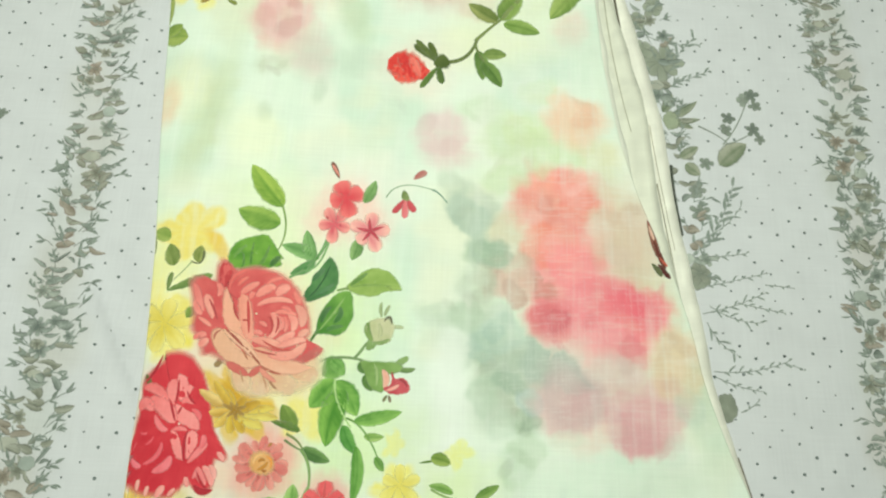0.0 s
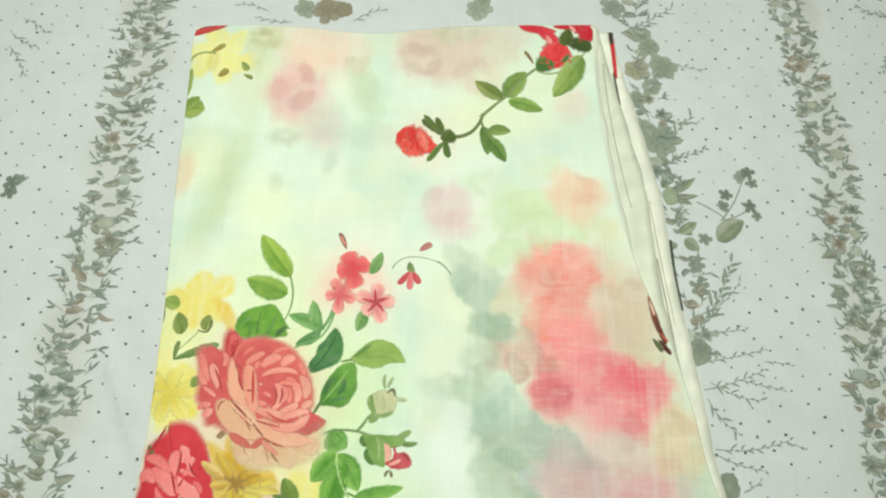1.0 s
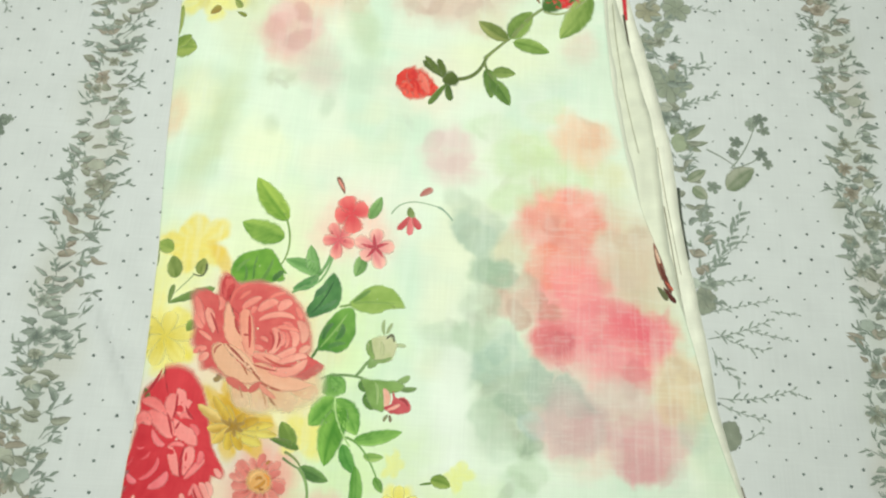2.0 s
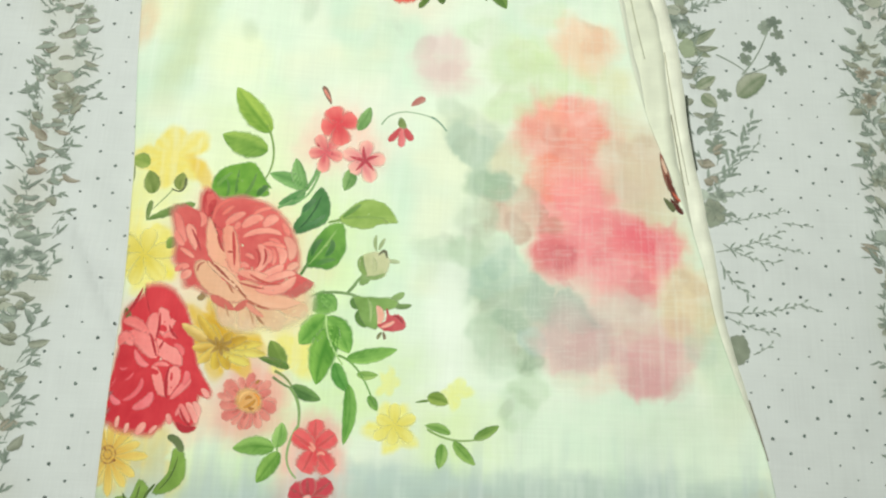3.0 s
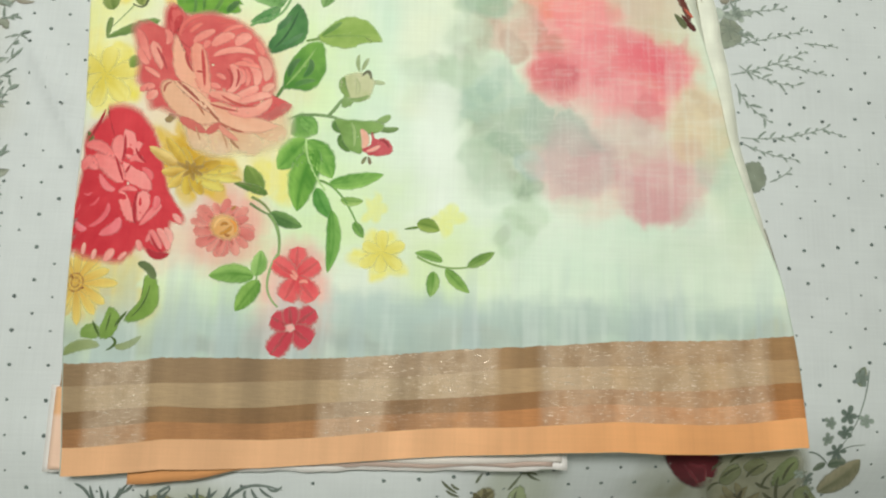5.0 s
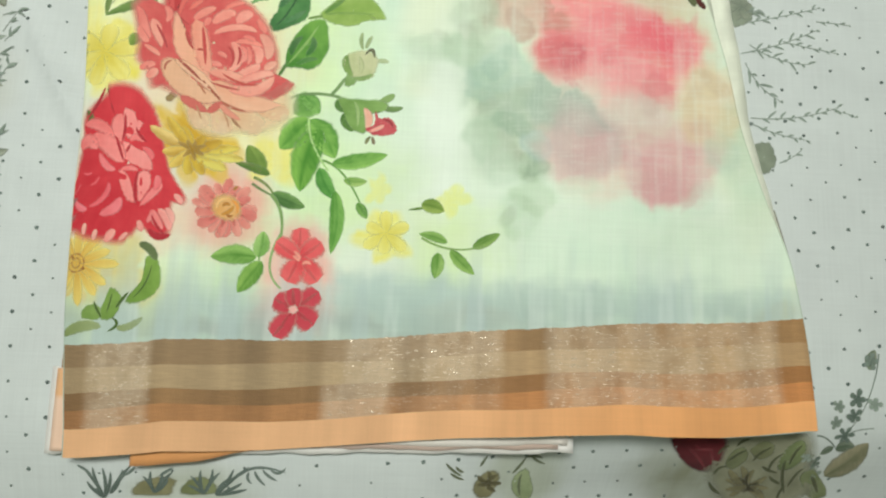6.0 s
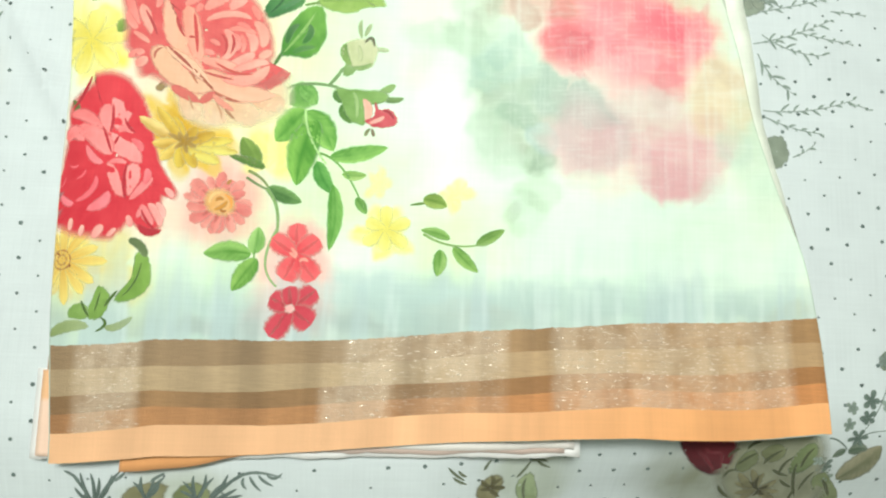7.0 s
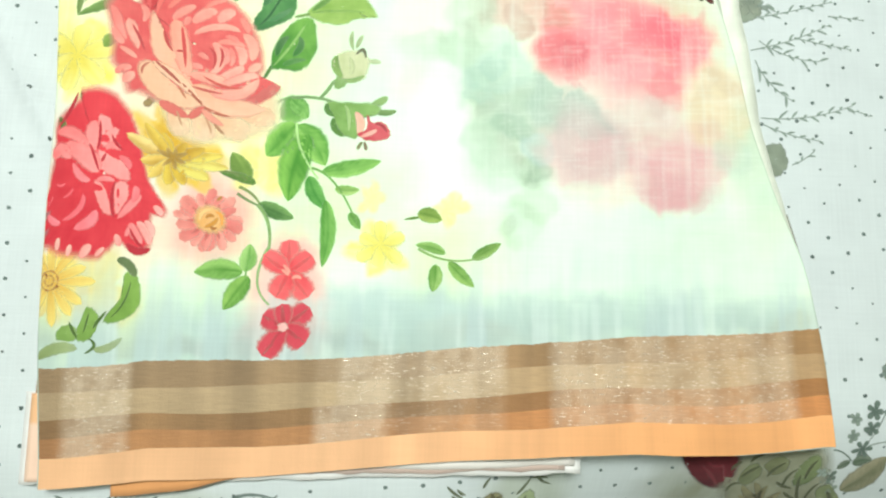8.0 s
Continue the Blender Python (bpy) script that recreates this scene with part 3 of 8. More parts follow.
dye.patch((0.11, 0.262), 0.0245, 0.0175, -20, "c3d89a", .65, .6)
dye.patch((0.146, 0.255), 0.021, 0.0245, 0, "dcd9aa", .6, .6)
dye.patch((0.068, 0.177), 0.078, 0.12, 0, "e6efd6", .5, .9)
dye.patch((0.144, 0.193), 0.048, 0.048, 0, "dfd0b4", .85, .6)
dye.patch((0.165, 0.148), 0.036, 0.055, 10, "d9c8ac", .7, .7)
dye.patch((0.19, 0.095), 0.035, 0.06, 10, "dccdaa", .7, .7)
dye.patch((0.202, 0.044), 0.036, 0.04, 0, "dcd6b4", .7, .7)
dye.patch((0.017, 0.197), 0.031, 0.024, -28, "b3c4ae", .95, .4)
dye.patch((-0.007, 0.22), 0.018, 0.0108, -40, "c0ceb8", .7, .6)
dye.patch((0.034, 0.152), 0.026, 0.017, -15, "a9bda5", .92, .4)
dye.patch((0.054, 0.136), 0.033, 0.0192, 15, "c9a690", .8, .5)
dye.patch((0.043, 0.122), 0.024, 0.0125, 0, "c79f88", .55, .5)
dye.patch((0.085, 0.144), 0.0252, 0.03, 0, "cfa58e", .8, .5)
dye.patch((0.054, 0.176), 0.021, 0.018, 0, "d3c7a6", .6, .6)
dye.patch((0.1, 0.209), 0.0468, 0.0372, 0, "f58478", .95, .35)
dye.patch((0.074, 0.201), 0.027, 0.024, 0, "ee8f7e", .6, .5)
dye.patch((0.116, 0.228), 0.024, 0.0168, 0, "fb9a8c", .6, .5)
dye.patch((0.086, 0.229), 0.0168, 0.0132, 0, "f9a893", .6, .5)
dye.patch((0.1, 0.17), 0.03, 0.015, 0, "ef8a72", .7, .5)
dye.patch((0.113, 0.14), 0.039, 0.051, -25, "fa7f80", .95, .35)
dye.patch((0.134, 0.158), 0.018, 0.027, -25, "fb9290", .6, .5)
dye.patch((0.099, 0.123), 0.018, 0.024, 0, "f2908a", .6, .5)
dye.patch((0.096, 0.09), 0.029, 0.0275, 0, "ea7278", .95, .35)
dye.patch((0.098, 0.091), 0.0192, 0.018, 0, "e2606c", .6, .5)
dye.patch((0.109, 0.096), 0.0108, 0.008, 0, "f28a8c", .5, .5)
dye.patch((0.128, 0.076), 0.036, 0.025, 0, "f58a90", .7, .6)
dye.patch((0.143, 0.111), 0.0372, 0.031, -30, "f67c86", .9, .5)
dye.patch((0.157, 0.171), 0.027, 0.036, 20, "dcc0a8", .75, .5)
dye.patch((0.179, 0.196), 0.018, 0.024, 0, "d8c4ac", .7, .5)
dye.patch((0.17, 0.091), 0.045, 0.031, 15, "f56676", .97, .3)
dye.patch((0.174, 0.113), 0.033, 0.014, 0, "f27280", .7, .5)
dye.patch((0.155, 0.07), 0.033, 0.019, 0, "fb7d8a", .8, .4)
dye.patch((0.171, 0.06), 0.02, 0.011, 0, "ee5f70", .6, .5)
dye.patch((0.192, 0.095), 0.015, 0.019, 0, "fa7f8c", .6, .5)
dye.patch((0.209, 0.065), 0.027, 0.025, 0, "e6c9a6", .7, .6)
dye.patch((0.211, 0.063), 0.03, 0.025, 0, "e3c79f", .85, .5)
dye.patch((0.012, 0.076), 0.035, 0.03, 0, "b3cbb2", 0.55, .6)
dye.patch((0.036, 0.087), 0.03, 0.02, 10, "bed2bc", .8, .4)
dye.patch((0.031, 0.062), 0.0275, 0.021, -10, "9fbba0", 0.58, .4)
dye.patch((0.047, 0.05), 0.03, 0.015, 0, "a6bda3", 0.58, .4)
dye.patch((0.006, 0.091), 0.02, 0.011, 0, "adc7aa", 0.55, .5)
dye.patch((0.019, 0.118), 0.0225, 0.025, 10, "bccbb2", .6, .5)
dye.patch((0.063, 0.014), 0.03, 0.02, 0, "b2bea6", .7, .5)
dye.patch((0.074, 0.043), 0.035, 0.0175, 10, "a2b39e", 0.66, .4)
dye.patch((0.105, 0.032), 0.036, 0.0112, 0, "a9ae9c", 0.62, .4)
dye.patch((0.045, 0.038), 0.025, 0.0175, 0, "a5bba2", 0.62, .4)
dye.patch((0.036, 0.014), 0.025, 0.025, 0, "b5c7ae", 0.55, .5)
dye.patch((0.064, 0.058), 0.0225, 0.0175, 0, "9db69c", 0.55, .5)
dye.patch((0.102, 0.045), 0.03, 0.0125, 0, "a9b2a0", 0.62, .4)
dye.patch((0.069, -0.004), 0.014, 0.015, 0, "a5c09f", 0.58, .4)
dye.patch((0.06, -0.041), 0.018, 0.019, 0, "bcd6b8", .75, .5)
dye.patch((0.14, 0.027), 0.06, 0.04, 0, "e2c4bd", .75, .6)
dye.patch((0.106, 0.014), 0.0325, 0.0275, 0, "e3b2b0", .75, .5)
dye.patch((0.172, -0.006), 0.0375, 0.022, 0, "e0aeac", .85, .4)
dye.patch((0.197, 0.019), 0.025, 0.025, 0, "e6bdb4", .7, .5)
dye.patch((0.154, 0.042), 0.025, 0.03, 0, "d9b3aa", .6, .5)
dye.patch((0.181, -0.019), 0.0275, 0.011, 0, "dda6a6", .6, .4)
dye.patch((0.12, -0.012), 0.03, 0.02, 0, "edd2c4", .6, .7)
dye.patch((0.231, 0.03), 0.015, 0.035, 0, "c8d4b8", .7, .7)
dye.patch((0.239, -0.013), 0.02, 0.04, 0, "cfe0c8", .6, .8)
dye.patch((0.129, -0.062), 0.052, 0.03, 0, "dcefdc", .7, .9)
dye.patch((0.194, -0.056), 0.045, 0.0225, 0, "d0e2cc", .6, .8)
dye.patch((-0.001, 0.027), 0.02, 0.08, 0, "eef6ec", .8, .9)
dye.patch((-0.012, 0.094), 0.0225, 0.0125, 0, "bed2b6", .6, .5)
dye.shape(((0.0179, 0.1591), (0.0369, 0.1677), (0.0467, 0.1556), (0.0493, 0.1432), (0.0351, 0.1363), (0.0244, 0.1453)), "a3bd9c", 0.66, 0.23)
dye.shape(((0.0038, 0.1534), (0.0203, 0.1603), (0.0276, 0.1545), (0.023, 0.1467), (0.0087, 0.1476)), "b4cbaa", 0.47, 0.4)
dye.shape(((0.0369, 0.121), (0.052, 0.1308), (0.0734, 0.1369), (0.0816, 0.1223), (0.0713, 0.111), (0.0524, 0.1061), (0.0381, 0.1117)), "dcb6a6", 0.71, 0.23)
dye.shape(((0.0437, 0.1145), (0.0665, 0.1187), (0.0713, 0.113), (0.0486, 0.1069)), "bd9080", 0.66, 0.23)
dye.shape(((0.0767, 0.1371), (0.0878, 0.1275), (0.1008, 0.1123), (0.0864, 0.1115), (0.076, 0.1211)), "c58a7c", 0.62, 0.23)
dye.shape(((0.0729, 0.1764), (0.0996, 0.1831), (0.119, 0.1697), (0.1239, 0.1537), (0.1045, 0.1466), (0.0877, 0.1416), (0.0746, 0.1495)), "f88c76", 0.57, 0.23)
dye.shape(((0.0925, 0.1505), (0.119, 0.1646), (0.1345, 0.1451), (0.144, 0.1244), (0.1285, 0.1136), (0.1094, 0.1177), (0.0998, 0.1332)), "fb8f96", 0.66, 0.23)
dye.shape(((0.1094, 0.1137), (0.142, 0.1153), (0.1387, 0.0708), (0.1141, 0.0755), (0.1056, 0.0937)), "f7a2a8", 0.57, 0.4)
dye.shape(((0.1479, 0.1256), (0.1725, 0.1302), (0.1917, 0.1181), (0.2021, 0.1037), (0.1992, 0.0862), (0.186, 0.0733), (0.1714, 0.0609), (0.152, 0.0617), (0.1378, 0.0707), (0.1408, 0.0904), (0.1381, 0.1101)), "f5727f", 0.66, 0.28)
dye.shape(((0.156, 0.0717), (0.1717, 0.0786), (0.1802, 0.0682), (0.169, 0.0593), (0.1568, 0.0605)), "e85c70", 0.62, 0.23)
dye.shape(((0.172, 0.0987), (0.1964, 0.1094), (0.2042, 0.0938), (0.191, 0.0848), (0.1767, 0.0897)), "ec6072", 0.57, 0.23)
dye.shape(((0.1469, 0.1205), (0.1773, 0.1235), (0.1877, 0.1129), (0.1622, 0.103)), "ee6276", 0.57, 0.23)
dye.shape(((0.1403, 0.088), (0.1572, 0.0938), (0.162, 0.0794), (0.145, 0.0735)), "fa8c98", 0.47, 0.23)
dye.shape(((0.1146, 0.0893), (0.1083, 0.0765), (0.0929, 0.0707), (0.0776, 0.0752), (0.0711, 0.0874), (0.0773, 0.1001), (0.0927, 0.1059), (0.1082, 0.1015)), "dd6872", 0.59, 0.4)
dye.shape(((0.1132, 0.0877), (0.1097, 0.08), (0.1014, 0.0764), (0.093, 0.0792), (0.0895, 0.0866), (0.0929, 0.0944), (0.1013, 0.098), (0.1097, 0.0952)), "d05264", 0.57, 0.23)
dye.shape(((0.0952, 0.0903), (0.0927, 0.0819), (0.0867, 0.0782), (0.0807, 0.0814), (0.0782, 0.0896), (0.0805, 0.0979), (0.0865, 0.1016), (0.0926, 0.0985)), "e88088", 0.47, 0.23)
dye.shape(((0.0953, 0.0699), (0.1047, 0.0644), (0.1084, 0.0587), (0.1, 0.0633)), "d86a76", 0.47, 0.23)
dye.shape(((0.146, 0.1867), (0.1735, 0.1913), (0.1918, 0.169), (0.197, 0.1396), (0.1726, 0.1373), (0.154, 0.1512)), "d6c0aa", 0.52, 0.4)
dye.shape(((0.0199, 0.0837), (0.0385, 0.0936), (0.0622, 0.087), (0.0681, 0.0702), (0.0532, 0.0589), (0.0298, 0.0601), (0.0133, 0.0669)), "adc9bb", 0.57, 0.23)
dye.shape(((0.0302, 0.0828), (0.0433, 0.086), (0.0482, 0.0741), (0.0366, 0.0687)), "9fbfb2", 0.47, 0.23)
dye.shape(((0.0134, 0.065), (0.0298, 0.0601), (0.0393, 0.0495), (0.023, 0.0512)), "a8c4b4", 0.47, 0.23)
dye.shape(((-0.0095, 0.0969), (0.01, 0.1017), (0.0299, 0.0969), (0.0245, 0.084), (-0.0036, 0.0855)), "b8cfb4", 0.62, 0.28)
dye.shape(((0.0718, 0.0738), (0.0859, 0.0636), (0.0935, 0.0486), (0.1234, 0.042), (0.1289, 0.035), (0.1001, 0.0297), (0.0769, 0.0326), (0.0646, 0.0474)), "93aca0", 0.71, 0.23)
dye.shape(((0.0351, 0.0318), (0.0582, 0.0385), (0.0708, 0.0314), (0.0537, 0.0231), (0.0398, 0.0253)), "9cb6a0", 0.66, 0.23)
dye.shape(((0.0605, 0.0037), (0.0749, 0.0048), (0.0782, -0.0058), (0.0658, -0.0091)), "94aa92", 0.66, 0.23)
dye.shape(((0.063, 0.0245), (0.0769, 0.0274), (0.0826, 0.0102), (0.0679, 0.005)), "adc4c2", 0.57, 0.23)
dye.shape(((0.0158, 0.0271), (0.0313, 0.0335), (0.0409, 0.0188), (0.0265, 0.0033), (0.0139, 0.013)), "b9d0b8", 0.57, 0.28)
dye.shape(((0.0793, 0.0252), (0.1279, 0.0326), (0.1476, 0.0184), (0.1418, 0.003), (0.1141, -0.0073), (0.0865, -0.0074), (0.0748, 0.0062)), "deb4b4", 0.52, 0.28)
dye.shape(((0.0816, 0.0215), (0.1421, 0.0276), (0.143, 0.0229), (0.0826, 0.0159)), "b8a0a4", 0.43, 0.23)
dye.shape(((0.1732, 0.0101), (0.168, -0.0034), (0.1557, -0.0094), (0.1438, -0.0045), (0.139, 0.0085), (0.1442, 0.0221), (0.1563, 0.0282), (0.1684, 0.0233)), "dea4a8", 0.43, 0.21)
dye.shape(((0.2085, 0.0235), (0.2028, 0.0099), (0.1892, 0.0038), (0.1758, 0.0087), (0.1706, 0.0219), (0.1764, 0.0357), (0.19, 0.0419), (0.2033, 0.0368)), "dea4a8", 0.43, 0.21)
dye.shape(((0.1917, -0.0102), (0.1837, -0.0197), (0.165, -0.0243), (0.1464, -0.0213), (0.1389, -0.0125), (0.1466, -0.0029), (0.1655, 0.0018), (0.1841, -0.0012)), "dea4a8", 0.43, 0.21)
dye.shape(((0.2135, 0.0023), (0.2092, -0.0094), (0.1992, -0.0145), (0.1892, -0.0102), (0.1853, 0.0012), (0.1898, 0.0131), (0.1999, 0.0184), (0.2098, 0.0139)), "dea4a8", 0.43, 0.21)
dye.shape(((0.194, 0.004), (0.1881, -0.0095), (0.1745, -0.0156), (0.1613, -0.0107), (0.1559, 0.0022), (0.1617, 0.0159), (0.1753, 0.0221), (0.1887, 0.0171)), "dea4a8", 0.43, 0.21)
dye.shape(((0.1559, 0.0022), (0.153, -0.0052), (0.1463, -0.0084), (0.1398, -0.0057), (0.1371, 0.0014), (0.1399, 0.0088), (0.1466, 0.0122), (0.1532, 0.0094)), "d0949c", 0.38, 0.23)
dye.shape(((0.1878, -0.015), (0.1824, -0.0205), (0.1697, -0.0232), (0.157, -0.0216), (0.1519, -0.0166), (0.1572, -0.0111), (0.17, -0.0083), (0.1826, -0.01)), "d6969e", 0.38, 0.23)
dye.shape(((0.1855, 0.049), (0.2142, 0.056), (0.2288, 0.0457), (0.2235, 0.0264), (0.1991, 0.0226), (0.1851, 0.0345)), "e2c8a0", 0.66, 0.34)
dye.shape(((0.0876, -0.0257), (0.082, -0.0337), (0.0684, -0.0375), (0.0548, -0.0348), (0.0491, -0.0273), (0.0545, -0.0193), (0.0681, -0.0155), (0.0818, -0.0182)), "c2d8ba", 0.57, 0.23)
dye.shape(((0.1187, -0.0155), (0.1147, -0.0215), (0.1049, -0.0242), (0.0952, -0.0221), (0.0911, -0.0164), (0.0951, -0.0104), (0.1048, -0.0076), (0.1146, -0.0097)), "d2e2cc", 0.47, 0.4)
dye.shape(((0.2295, 0.0122), (0.2255, -0.0012), (0.2169, -0.007), (0.2087, -0.0017), (0.2055, 0.0115), (0.2093, 0.0251), (0.2181, 0.031), (0.2264, 0.0256)), "bccfc0", 0.57, 0.4)
dye.shape(((0.1882, -0.0381), (0.1798, -0.0449), (0.1599, -0.0484), (0.1404, -0.0464), (0.1323, -0.0403), (0.1404, -0.0335), (0.1601, -0.0301), (0.1801, -0.0319)), "d3e6d3", 0.47, 0.52)
dye.shape(((0.0569, -0.0039), (0.0536, -0.0139), (0.0452, -0.0183), (0.0368, -0.0145), (0.0331, -0.0048), (0.0364, 0.0052), (0.0447, 0.0095), (0.0533, 0.0058)), "bfd4bf", 0.47, 0.4)
dye.shape(((0.2142, -0.0256), (0.2099, -0.0323), (0.1999, -0.0354), (0.1901, -0.0331), (0.1861, -0.0267), (0.1904, -0.02), (0.2005, -0.0168), (0.2103, -0.0192)), "cadccb", 0.47, 0.52)
dye.shape(((0.1489, 0.2949), (0.1401, 0.2757), (0.1199, 0.2668), (0.1, 0.2729), (0.0916, 0.2907), (0.1, 0.3099), (0.1204, 0.3193), (0.1408, 0.3131)), "f4cdb0", 0.57, 0.34)
dye.shape(((0.1407, 0.3002), (0.1369, 0.2915), (0.1283, 0.2872), (0.1198, 0.2902), (0.1163, 0.2984), (0.1199, 0.3072), (0.1286, 0.3113), (0.1372, 0.3085)), "efb898", 0.47, 0.23)
dye.shape(((0.013, 0.2677), (0.0055, 0.2484), (-0.0136, 0.2393), (-0.0333, 0.2458), (-0.0423, 0.2638), (-0.0351, 0.2834), (-0.0158, 0.293), (0.0043, 0.2863)), "e6cdcb", 0.38, 0.52)
dye.shape(((0.0873, 0.2727), (0.0779, 0.2589), (0.0552, 0.252), (0.0324, 0.256), (0.0227, 0.2684), (0.0318, 0.2823), (0.0547, 0.2896), (0.0778, 0.2855)), "cbdfae", 0.57, 0.28)
dye.shape(((0.072, 0.2313), (0.065, 0.2212), (0.0479, 0.2163), (0.0306, 0.2192), (0.0233, 0.2283), (0.0302, 0.2384), (0.0474, 0.2436), (0.0647, 0.2405)), "cadfb4", 0.57, 0.28)
dye.shape(((0.1015, 0.2562), (0.0973, 0.2396), (0.0875, 0.2324), (0.0777, 0.2384), (0.0734, 0.2544), (0.0774, 0.2711), (0.0873, 0.2786), (0.0973, 0.2724)), "c6dca6", 0.47, 0.34)
dye.shape(((-0.0099, 0.212), (0.0219, 0.2028), (0.0381, 0.179), (0.0228, 0.1699), (0.0017, 0.1823)), "b0c6b4", 0.71, 0.18)
dye.shape(((0.0076, 0.1611), (0.0436, 0.1658), (0.0568, 0.1504), (0.0442, 0.1375), (0.0184, 0.1429)), "a2bca6", 0.66, 0.21)
dye.patch((-0.077, -0.105), 0.192, 0.0192, 0, "bccfca", .95, .8)
dye.patch((0.146, -0.105), 0.165, 0.0168, 0, "bccec6", .9, .8)
dye.patch((-0.141, -0.13), 0.152, 0.008, 0, "b0b4ac", .9, .8)
dye.patch((0.024, -0.122), 0.04, 0.011, 0, "bdc2b7", .65, .7)
dye.patch((0.262, -0.114), 0.02, 0.01, 0, "b9bfae", .7, .7)
dye.patch((-0.185, 0.108), 0.102, 0.084, 0, "f0f2c2", .6, .9)
dye.patch((-0.119, 0.085), 0.066, 0.075, 0, "dcf1ba", .7, .9)
dye.patch((-0.174, 0.185), 0.066, 0.045, 0, "e2f3c6", .6, .9)
dye.patch((-0.275, 0.113), 0.036, 0.065, 0, "f0efa0", .85, .8)
dye.patch((-0.167, 0.018), 0.06, 0.024, 0, "f4ecb6", .8, .8)
dye.patch((-0.164, 0.016), 0.065, 0.03, 0, "f2e8b0", .8, .8)
dye.patch((-0.086, -0.023), 0.06, 0.04, 0, "daf1b0", .7, .9)
dye.patch((-0.236, -0.054), 0.048, 0.024, 0, "f4d9b8", .8, .8)
dye.patch((-0.24, -0.106), 0.052, 0.036, 0, "e6efae", .8, .8)
dye.patch((-0.14, -0.078), 0.044, 0.032, 0, "dcf1bc", .7, .9)
dye.patch((0.01, -0.065), 0.04, 0.03, 0, "ddf0b6", .75, .9)
dye.patch((-0.108, -0.101), 0.026, 0.04, 0, "f0d6cc", .6, .8)
dye.patch((-0.105, 0.19), 0.051, 0.045, 0, "f4e2d2", .6, .9)
dye.patch((-0.046, 0.346), 0.042, 0.035, 0, "f2e0ce", .6, .9)
dye.patch((0.049, 0.404), 0.063, 0.048, 35, "e6efc6", .6, .9)
dye.patch((-0.183, 0.075), 0.064, 0.058, 0, "f3c2aa", .6, .62)
dye.patch((-0.243, -0.02), 0.046, 0.062, 0, "f5b0a6", .5, .6)
dye.patch((-0.163, -0.042), 0.035, 0.035, 0, "efa296", .8, .6)
dye.patch((-0.106, -0.078), 0.026, 0.027, 0, "f5b0a6", .8, .6)
dye.patch((-0.108, -0.120), 0.026, 0.025, 0, "eeaaa6", .8, .6)
dye.patch((-0.100, 0.185), 0.036, 0.030, 0, "f6cabc", .7, .7)
dye.bloom((-0.28, 0.437), 0.0406, 6, "f0ea86", .85, 10)
dye.bloom((-0.249, 0.161), 0.031, 5, "efdc6a", .9, 40)
dye.patch((-0.225, 0.143), 0.024, 0.008, -55, "e8c44c", .75, .6)
dye.patch((-0.284, 0.429), 0.0084, 0.014, 0, "d2c45a", .5, .6)
dye.bloom((-0.26, 0.07), 0.031, 5, "ebdc58", .95, 20)
dye.bloom((-0.271, 0.093), 0.0204, 4, "f5ec9a", .7, 0)
dye.patch((-0.267, 0.077), 0.008, 0.011, 0, "dfcd4c", .7, .6)
dye.bloom((-0.257, 0.05), 0.02, 4, "f6ee9c", .7, 30)
dye.bloom((-0.192, 0.008), 0.0375, 9, "e0b83a", .97, 15)
dye.bloom((-0.194, 0.01), 0.02, 7, "cf9f26", .8, 0)
dye.patch((-0.196, 0.006), 0.008, 0.01, 0, "c79422", .6, .7)
dye.bloom((-0.127, -0.003), 0.024, 5, "f0e57e", .85, 0)
dye.bloom((-0.264, -0.094), 0.028, 9, "ecc95a", .95, 0)
dye.bloom((-0.237, -0.097), 0.03, 4, "e6cf66", .7, 20)
dye.patch((-0.267, -0.088), 0.0072, 0.0072, 0, "d09e3a", .6, .6)
dye.bloom((-0.048, -0.023), 0.011, 5, "ecee94", .85, 0)
dye.bloom((-0.042, -0.06), 0.022, 5, "f1ea7c", .95, 30)
dye.bloom((-0.043, -0.058), 0.012, 4, "e6d852", .7, 0)
dye.patch((-0.043, -0.057), 0.004, 0.0032, 0, "b8a83c", .8, .6)
dye.bloom((0.009, -0.032), 0.014, 4, "e9ee94", .85, 0)
dye.lay(0.75 * smooth(-0.098, -0.130, y) * (0.6 + 0.6 * fbm(x * 60, y * 10, 85)), "a9bab6")
dye.lay(0.75 * smooth(-0.04, -0.13, y) * smooth(0.42, 0.68, fbm(x * 70, y * 7, 81)), "b9c9c8")
# pale streaks: highlights along the sheer folds, painted into the dye
dye.lay(0.28 * smooth(-0.07, -0.13, y) * smooth(0.50, 0.75, fbm(x * 130, y * 9, 82)), "eef4f0")
dye.lay(0.14 * smooth(0.60, 0.78, fbm(x * 150, y * 12, 83)), "edf4ea")
# the sheer top weave veils the layers below it
veil = smooth(0.0, 0.06, x) * smooth(-0.09, -0.03, y)
dye.lay(veil * (0.04 + 0.16 * smooth(0.45, 0.75, fbm(x * 22, y * 18, 95))), "e6eee0")
dye.lay(veil * 0.13 * smooth(0.55, 0.75, fbm(x * 30, y * 700, 96)), "eef2ea")
dye.lay(veil * 0.11 * smooth(0.55, 0.75, fbm(x * 700, y * 24, 97)), "eef2ea")
saree_top = part("top_fold", cloth_mesh("top_fold", x, y, saree_z(x, y), 0.0014, dye.rgb, SAREE), saree, "sheer mint top layer with soft flowers showing through")


